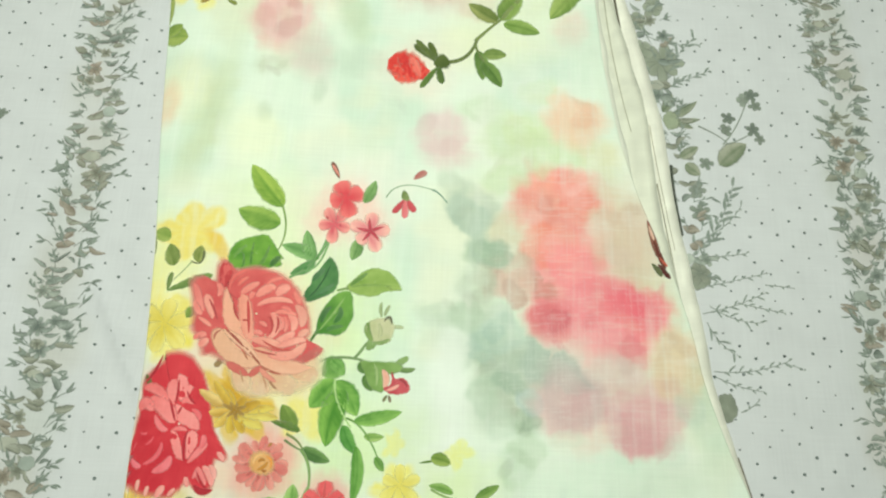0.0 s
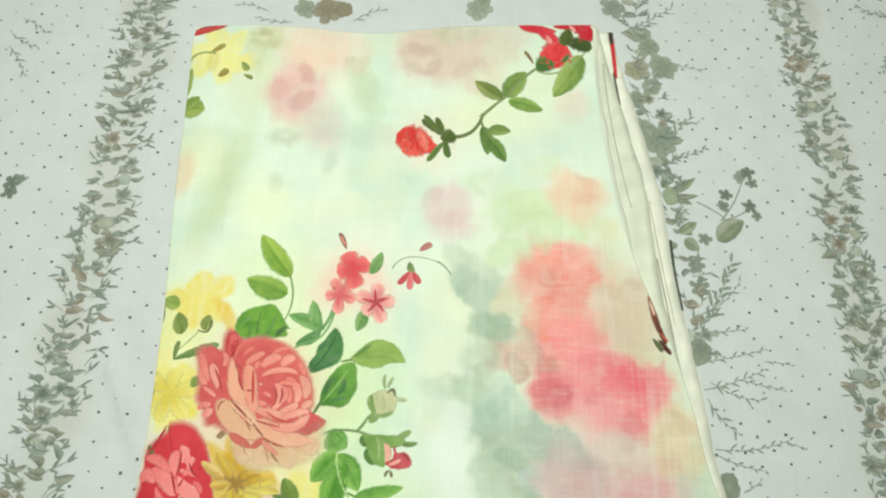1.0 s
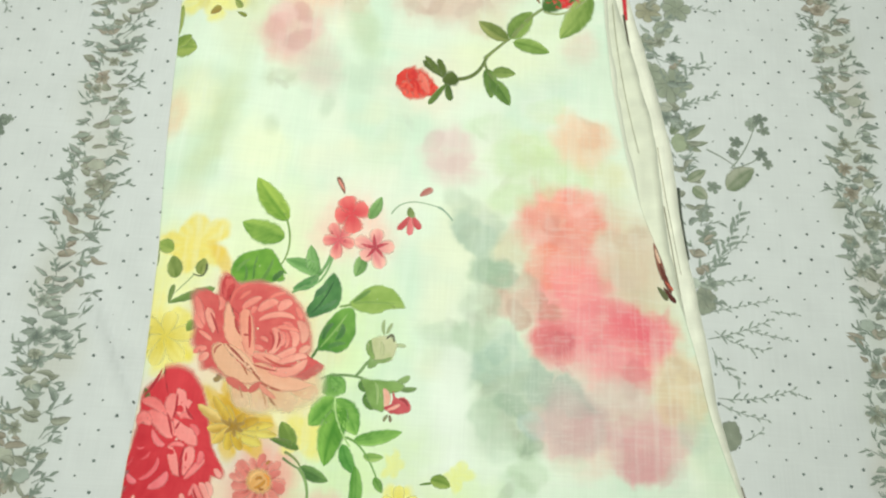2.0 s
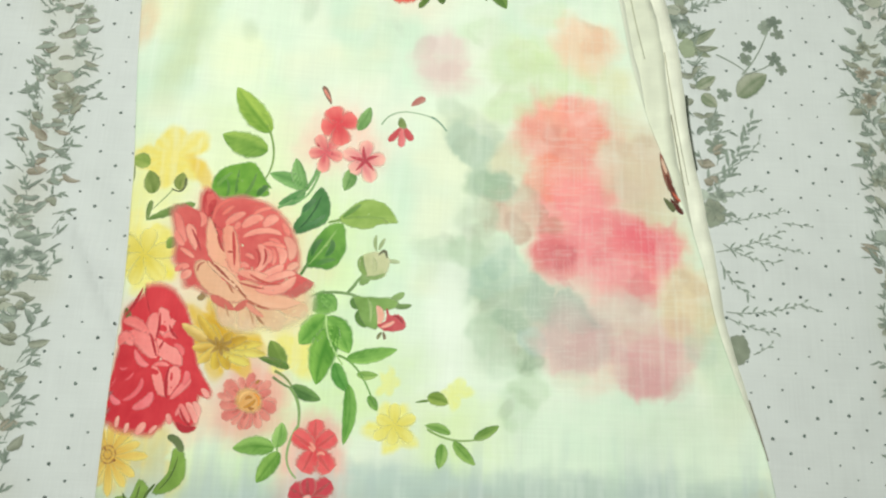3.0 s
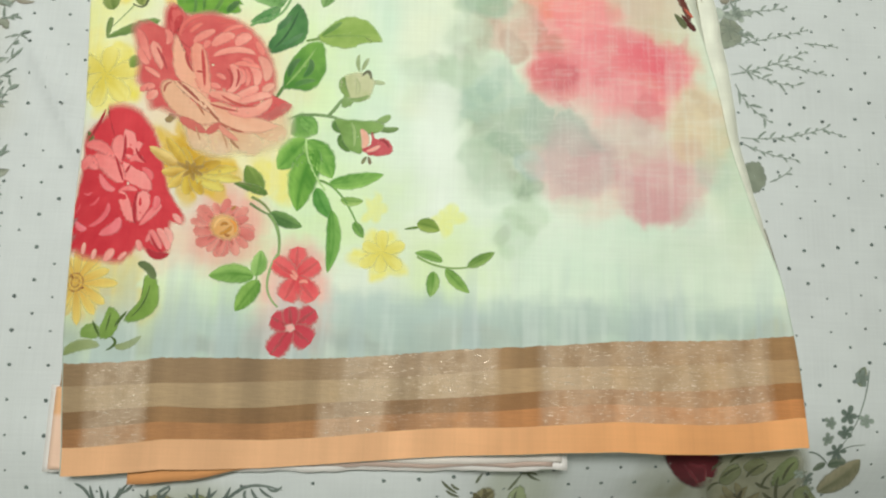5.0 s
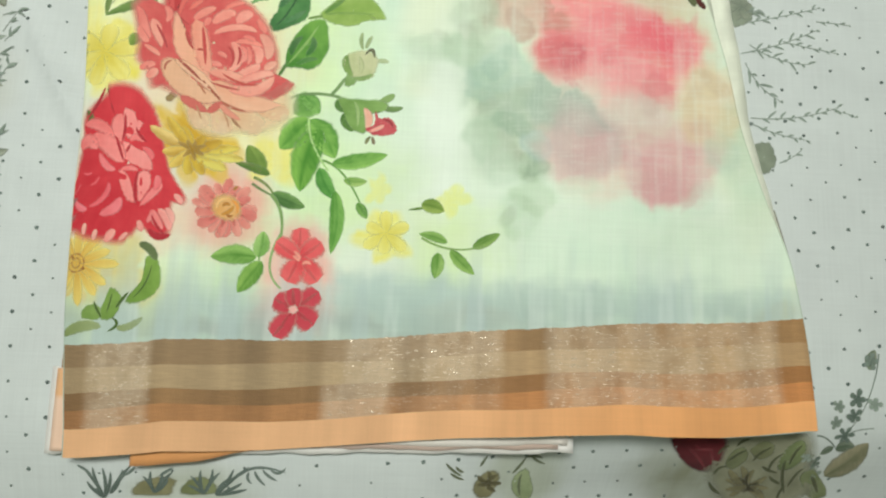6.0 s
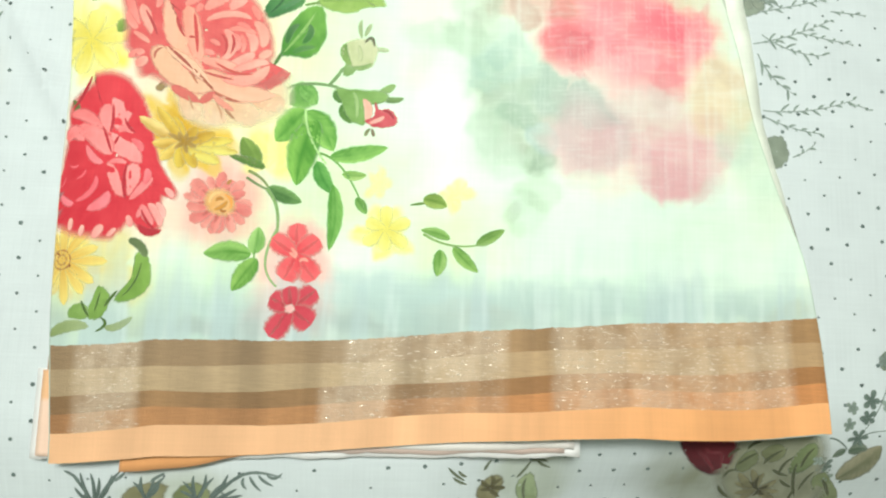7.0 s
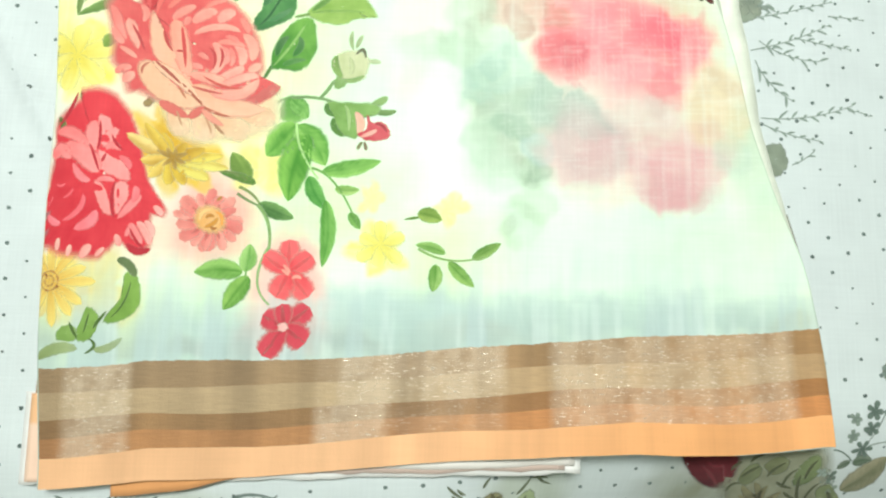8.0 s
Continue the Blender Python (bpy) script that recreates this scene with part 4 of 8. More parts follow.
def border_line(x, h):
    """The height of a woven line of the border, h metres above its lower edge."""
    swell = 1 - 0.05 * np.exp(-((x + 0.01) / 0.10) ** 2) + 0.04 * smooth(0.1, 0.25, x)
    fray_glint = 0.0014 * (fbm(x * 420, 0 * x, 87) - 0.5) if h > 0.07 else 0.0
    return low_y(x) + h * swell + (0.0008 * np.sin(x * 38 + h * 90) if h > 0 else 0.0) + fray_glint


def band(low, high, code, other, label):
    """A woven strip of the border, low to high metres above its lower edge."""
    bx = np.linspace(-0.2675, 0.2885, 420)[None, :] * np.ones((7, 1))
    s = np.linspace(0, 1, 7)[:, None]
    by = border_line(bx, low) * (1 - s) + border_line(bx, high) * s
    fx = (bx + 0.2675) / 0.556
    left, right = edge_x(by, LEFT) + 0.0009, edge_x(by, RIGHT) - 0.0004
    px = left * (1 - fx) + right * fx
    t = smooth(0.35, 0.85, fx)[..., None] * np.ones((1, 1, 3))
    streak = (0.80 + 0.40 * fbm(px * 42, by * 6, int(low * 900)))[..., None]
    col = (lin(code) * (1 - t) + lin(other) * t) * streak * (0.90 if low > 0 else 0.97)
    upper, lower = (0.9, 0.25) if low > 0.04 else (0.35, 1.0)
    ink = Print("border_band", saree_top, label, ZARI if low > 0 else SAREE, saree_z)
    # stretches of the border whose colour is painted paler as glints
    glint_zone = sum(q * smooth(a - 0.004, a + 0.006, px) * smooth(b + 0.005, b - 0.005, px) for a, b, q in ((-0.252, -0.209, 1.0), (-0.085, -0.034, lower), (-0.068, -0.012, 0.8 * upper), (-0.012, 0.048, upper), (0.080, 0.168, 0.9), (0.168, 0.258, 0.8)))
    ink.grid(px, by, col, np.clip(glint_zone, 0.02, 1), False)
    return ink.finish()


band(0.0205, 0.0330, "bb8456", "d48c52", "orange brown zari band")
band(0.0330, 0.0445, "9c7650", "b87e4a", "dark rust zari band")
band(0.0445, 0.0622, "bfa27e", "c29c72", "sandy beige zari band")
band(0.0622, 0.0795, "a28463", "b2875a", "brown zari band")
band(0.0, 0.0205, "f3bb8e", "efaa70", "plain bright orange edging")

one("flower", saree_top, (-0.262, 0.073), 0.027, 6, "e2cf58", "f0e488", 20, .62)
one("flower", saree_top, (-0.267, -0.089), 0.0297, 12, "dcb050", "edd478", 0, .55)
one("flower", saree_top, (-0.042, -0.059), 0.018, 6, "e4d868", "f1ea8c", 30, .6)
one("leaf", saree_top, (-0.167, 0.19), (-0.201, 0.231), 0.021, "7fae45", "a8c860")
one("leaf", saree_top, (-0.168, 0.173), (-0.209, 0.185), 0.022, "76a948", "9cc060")
one("stem", saree_top, (-0.171, 0.197), (-0.163, 0.169), (-0.169, 0.145), 0.0017, "7a9a4a")
one("leaf", saree_top, (-0.129, 0.14), (-0.165, 0.152), 0.013, "5f9a55", "86b878")
one("leaf", saree_top, (-0.134, 0.138), (-0.143, 0.168), 0.012, "6aa262", "90bf80")
one("leaf", saree_top, (-0.132, 0.138), (-0.155, 0.124), 0.01, "4d8a52", "6ea66c")
one("stem", saree_top, (-0.123, 0.159), (-0.134, 0.137), (-0.155, 0.121), 0.0028, "6f9c60")
one("stem", saree_top, (-0.121, 0.157), (-0.129, 0.136), (-0.141, 0.128), 0.0018, "7aa868")
ink = Print("blossom_print", saree_top, "small coral and pink blossoms with veined petals")
one("flower", saree_top, (-0.108, 0.202), 0.0182, 4, "dc4c54", "f07c78", 20, .8)
one("flower", saree_top, (-0.117, 0.175), 0.0176, 5, "d8606a", "faaba0", 50, .62)
one("flower", saree_top, (-0.082, 0.17), 0.0198, 5, "e48088", "fcc2b4", 10, .66)
ink.spike((-0.117, 0.175), (-0.112, 0.186), 0.0033, "b83644")
ink.spike((-0.117, 0.175), (-0.127, 0.184), 0.0033, "b83644")
ink.spike((-0.117, 0.175), (-0.129, 0.169), 0.0033, "b83644")
ink.spike((-0.117, 0.175), (-0.115, 0.162), 0.0033, "b83644")
ink.spike((-0.117, 0.175), (-0.104, 0.172), 0.0033, "b83644")
ink.spike((-0.082, 0.17), (-0.069, 0.175), 0.0033, "c84858")
ink.spike((-0.082, 0.17), (-0.084, 0.184), 0.0033, "c84858")
ink.spike((-0.082, 0.17), (-0.097, 0.173), 0.0033, "c84858")
ink.spike((-0.082, 0.17), (-0.09, 0.159), 0.0033, "c84858")
ink.spike((-0.082, 0.17), (-0.073, 0.16), 0.0033, "c84858")
ink.finish()
ink = Print("rosebud_print", saree_top, "small brownish flower bud")
ink.petal((-0.116, 0.222), (-0.125, 0.24), 0.005, "8a6a58")
ink.petal((-0.116, 0.225), (-0.124, 0.237), 0.0024, "e9a090")
one("leaf", saree_top, (-0.09, 0.198), (-0.08, 0.222), 0.011, "6c9c5c", "8ab478")
one("leaf", saree_top, (-0.093, 0.161), (-0.098, 0.14), 0.012, "6f9e60", "90b87c")
ink.finish()
ink = Print("rosebud_print", saree_top, "hanging pink flower bud")
ink.petal((-0.051, 0.204), (-0.062, 0.189), 0.006, "cc5860")
ink.petal((-0.05, 0.204), (-0.05, 0.184), 0.0066, "e8868a")
ink.petal((-0.048, 0.204), (-0.04, 0.191), 0.0066, "cf5a62")
ink.petal((-0.054, 0.205), (-0.047, 0.208), 0.0108, "8a9a60")
one("stem", saree_top, (-0.069, 0.205), (-0.053, 0.218), (-0.024, 0.215), 0.0011, "8aa884")
one("stem", saree_top, (-0.024, 0.215), (-0.017, 0.211), (-0.009, 0.202), 0.0017, "7fa08a")
ink.finish()
ink = Print("rosebud_print", saree_top, "small pinkish flower bud")
ink.petal((-0.043, 0.225), (-0.03, 0.234), 0.0066, "c08a80")
ink.finish()
one("leaf", saree_top, (-0.099, 0.046), (-0.117, 0.032), 0.02, "5b9a44", "84b866")
one("leaf", saree_top, (-0.11, 0.047), (-0.097, 0.033), 0.0117, "68a450", "8cc070")
one("stem", saree_top, (-0.12, 0.044), (-0.112, 0.048), (-0.104, 0.048), 0.0015, "6c9450")
one("leaf", saree_top, (-0.105, 0.029), (-0.126, 0.004), 0.0208, "5ea240", "8ac060")
one("leaf", saree_top, (-0.105, 0.028), (-0.083, -0.002), 0.02, "6aaa4a", "90c468")
one("leaf", saree_top, (-0.097, 0.022), (-0.109, -0.029), 0.0225, "5ca03c", "84bc58")
one("leaf", saree_top, (-0.086, -0.007), (-0.043, 0.003), 0.012, "70ac50", "94c86c")
one("leaf", saree_top, (-0.095, -0.01), (-0.082, -0.034), 0.0117, "4f9a44", "72b05c")
one("leaf", saree_top, (-0.082, -0.027), (-0.083, -0.076), 0.011, "62a446", "86bc66")
one("stem", saree_top, (-0.105, 0.029), (-0.101, 0.009), (-0.088, -0.012), 0.0016, "b2d88a")
one("stem", saree_top, (-0.093, -0.004), (-0.075, -0.016), (-0.059, -0.045), 0.0016, "6c9c48")
one("leaf", saree_top, (-0.076, -0.019), (-0.058, -0.019), 0.0072, "86b25c", "a4c87c")
one("leaf", saree_top, (-0.065, -0.036), (-0.057, -0.048), 0.0072, "639a48", "80b060")
one("leaf", saree_top, (-0.137, -0.016), (-0.15, 0.006), 0.014, "6a8a3c", "86a454")
one("petal", saree_top, (-0.158, -0.009), (-0.132, -0.016), 0.0063, "64843c")
one("stem", saree_top, (-0.158, -0.009), (-0.149, -0.009), (-0.139, -0.014), 0.0016, "6c7c40")
one("stem", saree_top, (-0.144, -0.019), (-0.135, -0.024), (-0.129, -0.031), 0.002, "7c8c50")
one("stem", saree_top, (-0.145, -0.024), (-0.135, -0.03), (-0.127, -0.033), 0.0018, "6c8450")
one("leaf", saree_top, (-0.13, -0.031), (-0.104, -0.041), 0.011, "557f48", "76a060")
one("stem", saree_top, (-0.13, -0.032), (-0.122, -0.046), (-0.121, -0.065), 0.0025, "80a060")
one("stem", saree_top, (-0.121, -0.062), (-0.128, -0.086), (-0.119, -0.103), 0.0018, "8fb070")
one("leaf", saree_top, (-0.138, -0.08), (-0.171, -0.081), 0.0144, "6ba544", "92c06c")
one("leaf", saree_top, (-0.137, -0.08), (-0.134, -0.06), 0.0117, "7fb45c", "9cc87c")
one("leaf", saree_top, (-0.134, -0.083), (-0.15, -0.107), 0.0136, "66a040", "8cba60")
one("stem", saree_top, (-0.135, -0.085), (-0.136, -0.08), (-0.133, -0.069), 0.0012, "6c9c48")
one("petal", saree_top, (-0.026, -0.04), (-0.014, -0.038), 0.002, "6f9040")
one("leaf", saree_top, (-0.016, -0.035), (0.002, -0.04), 0.011, "7c9c44", "98b460")
one("stem", saree_top, (-0.015, -0.061), (0.008, -0.069), (0.033, -0.066), 0.0015, "86a65c")
one("leaf", saree_top, (0.005, -0.064), (-0.017, -0.058), 0.0072, "78a850", "94bc70")
one("leaf", saree_top, (-0.002, -0.072), (-0.004, -0.092), 0.0099, "74a84c", "98c074")
one("leaf", saree_top, (0.007, -0.07), (0.026, -0.088), 0.009, "74a64c", "94bc6c")
one("leaf", saree_top, (0.024, -0.068), (0.045, -0.056), 0.0081, "6f9a48", "8cb064")
ink = Print("rosebud_print", saree_top, "sunny eye of a yellow bloom")
ink.ring((-0.268, -0.089), 0.0068, 0.0014, "b07830")
ink.ring((-0.268, -0.089), 0.0036, 0.0014, "b88434")
ink.petal((-0.271, -0.086), (-0.271, -0.084), 0.002, "8c5c28")
ink.petal((-0.262, -0.092), (-0.261, -0.094), 0.002, "8c5c28")
ink.finish()
ink = Print("rosebud_print", saree_top, "red rosebud on a leafy twig")
ink.petal((-0.032, 0.339), (-0.076, 0.357), 0.0299, "e2453c")
ink.petal((-0.031, 0.347), (-0.072, 0.342), 0.0221, "ee6252")
ink.petal((-0.046, 0.336), (-0.063, 0.366), 0.013, "d83a38")
ink.petal((-0.04, 0.338), (-0.052, 0.362), 0.0091, "f08070")
ink.petal((-0.022, 0.357), (-0.05, 0.377), 0.0084, "5a6a34")
ink.petal((-0.022, 0.357), (-0.048, 0.383), 0.0063, "6a7a3c")
ink.petal((-0.023, 0.355), (-0.034, 0.381), 0.007, "647438")
ink.petal((-0.023, 0.353), (-0.041, 0.326), 0.0065, "6a8440")
ink.petal((-0.023, 0.355), (-0.018, 0.332), 0.0077, "60783c")
ink.petal((-0.028, 0.354), (-0.013, 0.363), 0.0168, "5c6c34")
one("stem", saree_top, (-0.025, 0.359), (0.003, 0.364), (0.018, 0.39), 0.0042, "62723a")
one("stem", saree_top, (0.015, 0.385), (0.029, 0.4), (0.044, 0.414), 0.0033, "7a8a4c")
ink.finish()
one("leaf", saree_top, (0.04, 0.41), (0.007, 0.431), 0.0168, "7a8c4c", "96a468")
one("leaf", saree_top, (0.042, 0.412), (0.065, 0.448), 0.0221, "6f9044", "8cac60")
one("leaf", saree_top, (0.045, 0.408), (0.085, 0.399), 0.0168, "779c48", "94b468")
one("leaf", saree_top, (0.023, 0.368), (0.049, 0.37), 0.013, "6f8c48", "8aa460")
one("leaf", saree_top, (0.018, 0.374), (0.024, 0.339), 0.0143, "5f8440", "7c9c58")
one("leaf", saree_top, (0.023, 0.361), (0.044, 0.332), 0.0156, "5c8040", "789c54")
one("stem", saree_top, (0.015, 0.383), (0.019, 0.371), (0.026, 0.36), 0.0026, "6c7c44")
one("stem", saree_top, (0.044, 0.414), (0.065, 0.442), (0.09, 0.462), 0.0035, "7f8f54")
one("leaf", saree_top, (0.13, 0.476), (0.096, 0.417), 0.0255, "7fa050", "a0bc70")
one("stem", saree_top, (0.078, 0.45), (0.105, 0.452), (0.136, 0.482), 0.0023, "a0ac78")
ink = Print("rosebud_print", saree_top, "red rosebud beside the top fold")
ink.petal((0.087, 0.454), (0.106, 0.491), 0.033, "e03c40")
ink.petal((0.08, 0.461), (0.114, 0.486), 0.0255, "e84c4c")
ink.petal((0.078, 0.45), (0.094, 0.467), 0.021, "587a3c")
ink.petal((0.074, 0.459), (0.063, 0.476), 0.0042, "8a7a50")
ink.petal((0.106, 0.463), (0.115, 0.475), 0.0049, "587a3c")
ink.finish()
ink = Print("blossom_print", saree_top, "red bloom cut off by the fold")
ink.petal((0.102, 0.507), (0.056, 0.514), 0.015, "d83444")
ink.petal((0.106, 0.49), (0.081, 0.51), 0.0154, "e03c4c")
ink.petal((0.097, 0.515), (0.144, 0.523), 0.0165, "d0283a")
ink.petal((0.116, 0.522), (0.142, 0.513), 0.0208, "d42c40")
ink.petal((0.129, 0.486), (0.141, 0.519), 0.018, "cc2438")
ink.petal((0.108, 0.495), (0.143, 0.487), 0.0182, "4a5c2c")
ink.petal((0.116, 0.513), (0.109, 0.487), 0.0165, "5a6830")
ink.petal((0.089, 0.501), (0.095, 0.489), 0.006, "f8a09c")
ink.petal((0.116, 0.52), (0.124, 0.509), 0.0045, "f8b4b0")
ink.finish()
ink = Print("blossom_print", saree_top, "red petal cut off by the top fold")
ink.petal((-0.316, 0.465), (-0.278, 0.486), 0.0143, "cc3038")
ink.petal((-0.316, 0.47), (-0.283, 0.479), 0.0098, "d8484c")
ink.petal((-0.311, 0.475), (-0.279, 0.484), 0.0042, "8c3030")
ink.finish()
one("leaf", saree_top, (-0.311, 0.378), (-0.307, 0.421), 0.013, "7f9848", "9cb064")
one("leaf", saree_top, (-0.308, 0.369), (-0.282, 0.368), 0.0234, "84a44c", "a0b868")
one("leaf", saree_top, (-0.309, 0.373), (-0.29, 0.383), 0.013, "7c9c44", "96b060")
one("stem", saree_top, (-0.311, 0.429), (-0.303, 0.439), (-0.282, 0.439), 0.0026, "8c9c60")
one("petal", saree_top, (-0.288, 0.44), (-0.274, 0.452), 0.0059, "a09c4c")
one("petal", saree_top, (-0.275, 0.409), (-0.266, 0.42), 0.0078, "a4a050")
one("petal", saree_top, (-0.248, 0.414), (-0.237, 0.409), 0.0046, "90984c")
one("petal", saree_top, (-0.252, 0.43), (-0.244, 0.419), 0.007, "9ca860")
one("leaf", saree_top, (-0.268, 0.154), (-0.287, 0.159), 0.0132, "8aa850", "a4bc6c")
one("stem", saree_top, (-0.286, 0.158), (-0.283, 0.148), (-0.283, 0.138), 0.0022, "5c6c38")
one("leaf", saree_top, (-0.261, 0.127), (-0.268, 0.148), 0.0144, "789048", "94a868")
one("leaf", saree_top, (-0.239, 0.131), (-0.238, 0.147), 0.011, "84964c", "9caa68")
one("stem", saree_top, (-0.235, 0.142), (-0.237, 0.131), (-0.246, 0.132), 0.0016, "5c6440")
one("stem", saree_top, (-0.245, 0.131), (-0.252, 0.122), (-0.26, 0.113), 0.001, "9cac78")
one("petal", saree_top, (-0.265, 0.103), (-0.224, 0.12), 0.008, "7c9854")
one("petal", saree_top, (-0.264, 0.103), (-0.262, 0.121), 0.005, "84985c")
one("petal", saree_top, (-0.243, 0.079), (-0.236, 0.088), 0.009, "88a04c")
one("petal", saree_top, (-0.281, 0.062), (-0.279, 0.077), 0.004, "586038")
one("petal", saree_top, (-0.272, 0.028), (-0.267, 0.018), 0.006, "6c7440")
one("petal", saree_top, (-0.21, 0.039), (-0.206, 0.043), 0.0054, "987850")
ink = Print("fold_print", saree_top, "dark red and brown print on a pleat edge")
ink.petal((0.19, 0.194), (0.2, 0.155), 0.0066, "8a5a48")
ink.petal((0.191, 0.189), (0.196, 0.173), 0.003, "e0c8b0")
ink.petal((0.195, 0.173), (0.206, 0.144), 0.0054, "6a3a30")
ink.petal((0.198, 0.15), (0.21, 0.135), 0.0049, "5a2c28")
ink.petal((0.192, 0.15), (0.202, 0.137), 0.0054, "6c7050")
ink.petal((0.2, 0.156), (0.208, 0.147), 0.0024, "c86850")
ink.finish()
ink = Print("blossom_print", saree_top, "golden bloom with pointed petals", level=0.0002)
ink.swath(((-0.1906, -0.0003), (-0.2065, 0.0071), (-0.2227, 0.0164)), 0.0088, "f1d083", "b08218", 0.6, 0.6, 0.08)
ink.swath(((-0.1906, -0.0003), (-0.2011, -0.0024), (-0.2121, -0.0026)), 0.0083, "efc968", "b08218", 0.6, 0.6, 0.08)
ink.swath(((-0.1906, -0.0003), (-0.1981, -0.0085), (-0.206, -0.0147)), 0.0078, "edcc66", "b08218", 0.6, 0.6, 0.08)
ink.swath(((-0.1906, -0.0003), (-0.1915, -0.0112), (-0.1927, -0.0201)), 0.0093, "dfbf48", "b08218", 0.6, 0.6, 0.08)
ink.swath(((-0.1906, -0.0003), (-0.1855, -0.0109), (-0.1806, -0.0196)), 0.0083, "dcb83e", "b08218", 0.6, 0.6, 0.08)
ink.swath(((-0.1906, -0.0003), (-0.1774, -0.0083), (-0.1646, -0.0144)), 0.0104, "e6d468", "b08218", 0.6, 0.6, 0.08)
ink.swath(((-0.1906, -0.0003), (-0.1712, -0.004), (-0.1518, -0.006)), 0.0083, "e8d870", "b08218", 0.6, 0.6, 0.08)
ink.swath(((-0.1906, -0.0003), (-0.173, 0.0005), (-0.1555, 0.0032)), 0.0073, "e6cf5c", "b08218", 0.6, 0.6, 0.08)
ink.swath(((-0.1906, -0.0003), (-0.1796, 0.0028), (-0.1688, 0.0077)), 0.0083, "d2aa38", "b08218", 0.6, 0.6, 0.08)
ink.swath(((-0.1906, -0.0003), (-0.1861, 0.0046), (-0.1819, 0.0113)), 0.0073, "cba334", "b08218", 0.6, 0.6, 0.08)
ink.swath(((-0.1906, -0.0003), (-0.1945, 0.0079), (-0.1986, 0.018)), 0.0083, "d8b440", "b08218", 0.6, 0.6, 0.08)
ink.swath(((-0.1906, -0.0003), (-0.2005, 0.0114), (-0.2109, 0.0249)), 0.0073, "e2bf4e", "b08218", 0.6, 0.6, 0.08)
ink.swath(((-0.1906, -0.0003), (-0.1956, 0.0023), (-0.2016, 0.0048)), 0.0031, "b0831e", "94701c", 0.5, 0.7, 0.5)
ink.swath(((-0.1906, -0.0003), (-0.1934, -0.0034), (-0.197, -0.0066)), 0.0031, "b0831e", "94701c", 0.5, 0.7, 0.5)
ink.swath(((-0.1906, -0.0003), (-0.1887, -0.0048), (-0.1877, -0.0094)), 0.0031, "b0831e", "94701c", 0.5, 0.7, 0.5)
ink.swath(((-0.1906, -0.0003), (-0.1853, -0.0024), (-0.181, -0.0045)), 0.0031, "b0831e", "94701c", 0.5, 0.7, 0.5)
ink.swath(((-0.1906, -0.0003), (-0.1849, 0.0016), (-0.1801, 0.0034)), 0.0031, "b0831e", "94701c", 0.5, 0.7, 0.5)
ink.swath(((-0.1906, -0.0003), (-0.1889, 0.003), (-0.1882, 0.0063)), 0.0031, "b0831e", "94701c", 0.5, 0.7, 0.5)
ink.swath(((-0.1906, -0.0003), (-0.1924, 0.0034), (-0.195, 0.0069)), 0.0031, "b0831e", "94701c", 0.5, 0.7, 0.5)
ink.finish()
ink = Print("rose_print", saree_top, "faded salmon rose printed in shaded petals", level=0.0002, bare=6)
ink.blob(((-0.2131, 0.0515), (-0.2026, 0.0401), (-0.1952, 0.0276), (-0.1861, 0.0158), (-0.1729, 0.0117), (-0.1571, 0.0149), (-0.141, 0.0171), (-0.1251, 0.0245), (-0.1188, 0.0348), (-0.121, 0.0492), (-0.1351, 0.0559), (-0.1692, 0.0639), (-0.1923, 0.0624)), "e9c79c", "f2d2ae", 0.14, 0.9)
ink.swath(((-0.1961, 0.0356), (-0.1882, 0.0266), (-0.1834, 0.0159)), 0.0153, "f1caa6", "dfae88", 0.7, 0.4, 0.4)
ink.swath(((-0.1797, 0.0318), (-0.1718, 0.0227), (-0.1685, 0.0129)), 0.0165, "f3cfae", "dfae88", 0.7, 0.4, 0.4)
ink.swath(((-0.1634, 0.0303), (-0.1521, 0.0251), (-0.1388, 0.0181)), 0.0178, "f0cba6", "dfae88", 0.7, 0.4, 0.4)
ink.swath(((-0.1474, 0.0349), (-0.133, 0.0327), (-0.1207, 0.0347)), 0.014, "efc4a0", "dfae88", 0.7, 0.4, 0.4)
ink.blob(((-0.2423, 0.1139), (-0.2319, 0.1181), (-0.2209, 0.1142), (-0.2202, 0.1281), (-0.2157, 0.1345), (-0.2085, 0.1304), (-0.2018, 0.1257), (-0.1854, 0.129), (-0.1682, 0.1252), (-0.1555, 0.119), (-0.1458, 0.1094), (-0.1389, 0.098), (-0.1339, 0.0857), (-0.1316, 0.0709), (-0.1328, 0.0634), (-0.1197, 0.0566), (-0.1272, 0.049), (-0.141, 0.042), (-0.1571, 0.0378), (-0.1756, 0.0368), (-0.1895, 0.0375), (-0.2038, 0.0424), (-0.2159, 0.0475), (-0.2237, 0.0471), (-0.2281, 0.0603), (-0.2364, 0.0696), (-0.2359, 0.0843), (-0.2398, 0.099)), "cf5052", "e2706a", 0.07, 1.0)
ink.blob(((-0.2185, 0.1256), (-0.2146, 0.133), (-0.2093, 0.1288), (-0.2064, 0.1203), (-0.2106, 0.1083), (-0.2162, 0.1145)), "bd3c40", "cc4a4c", 0.12, 1.0)
ink.swath(((-0.1577, 0.044), (-0.1436, 0.0448), (-0.1307, 0.0503), (-0.1177, 0.0567)), 0.0108, "d4706a", "c25a56", 0.7, 0.5, 0.4)
ink.swath(((-0.2278, 0.1017), (-0.224, 0.0939), (-0.2192, 0.0853), (-0.2153, 0.0767)), 0.0089, "f6ab9a", "", 0.5, 0.5, 0.0)
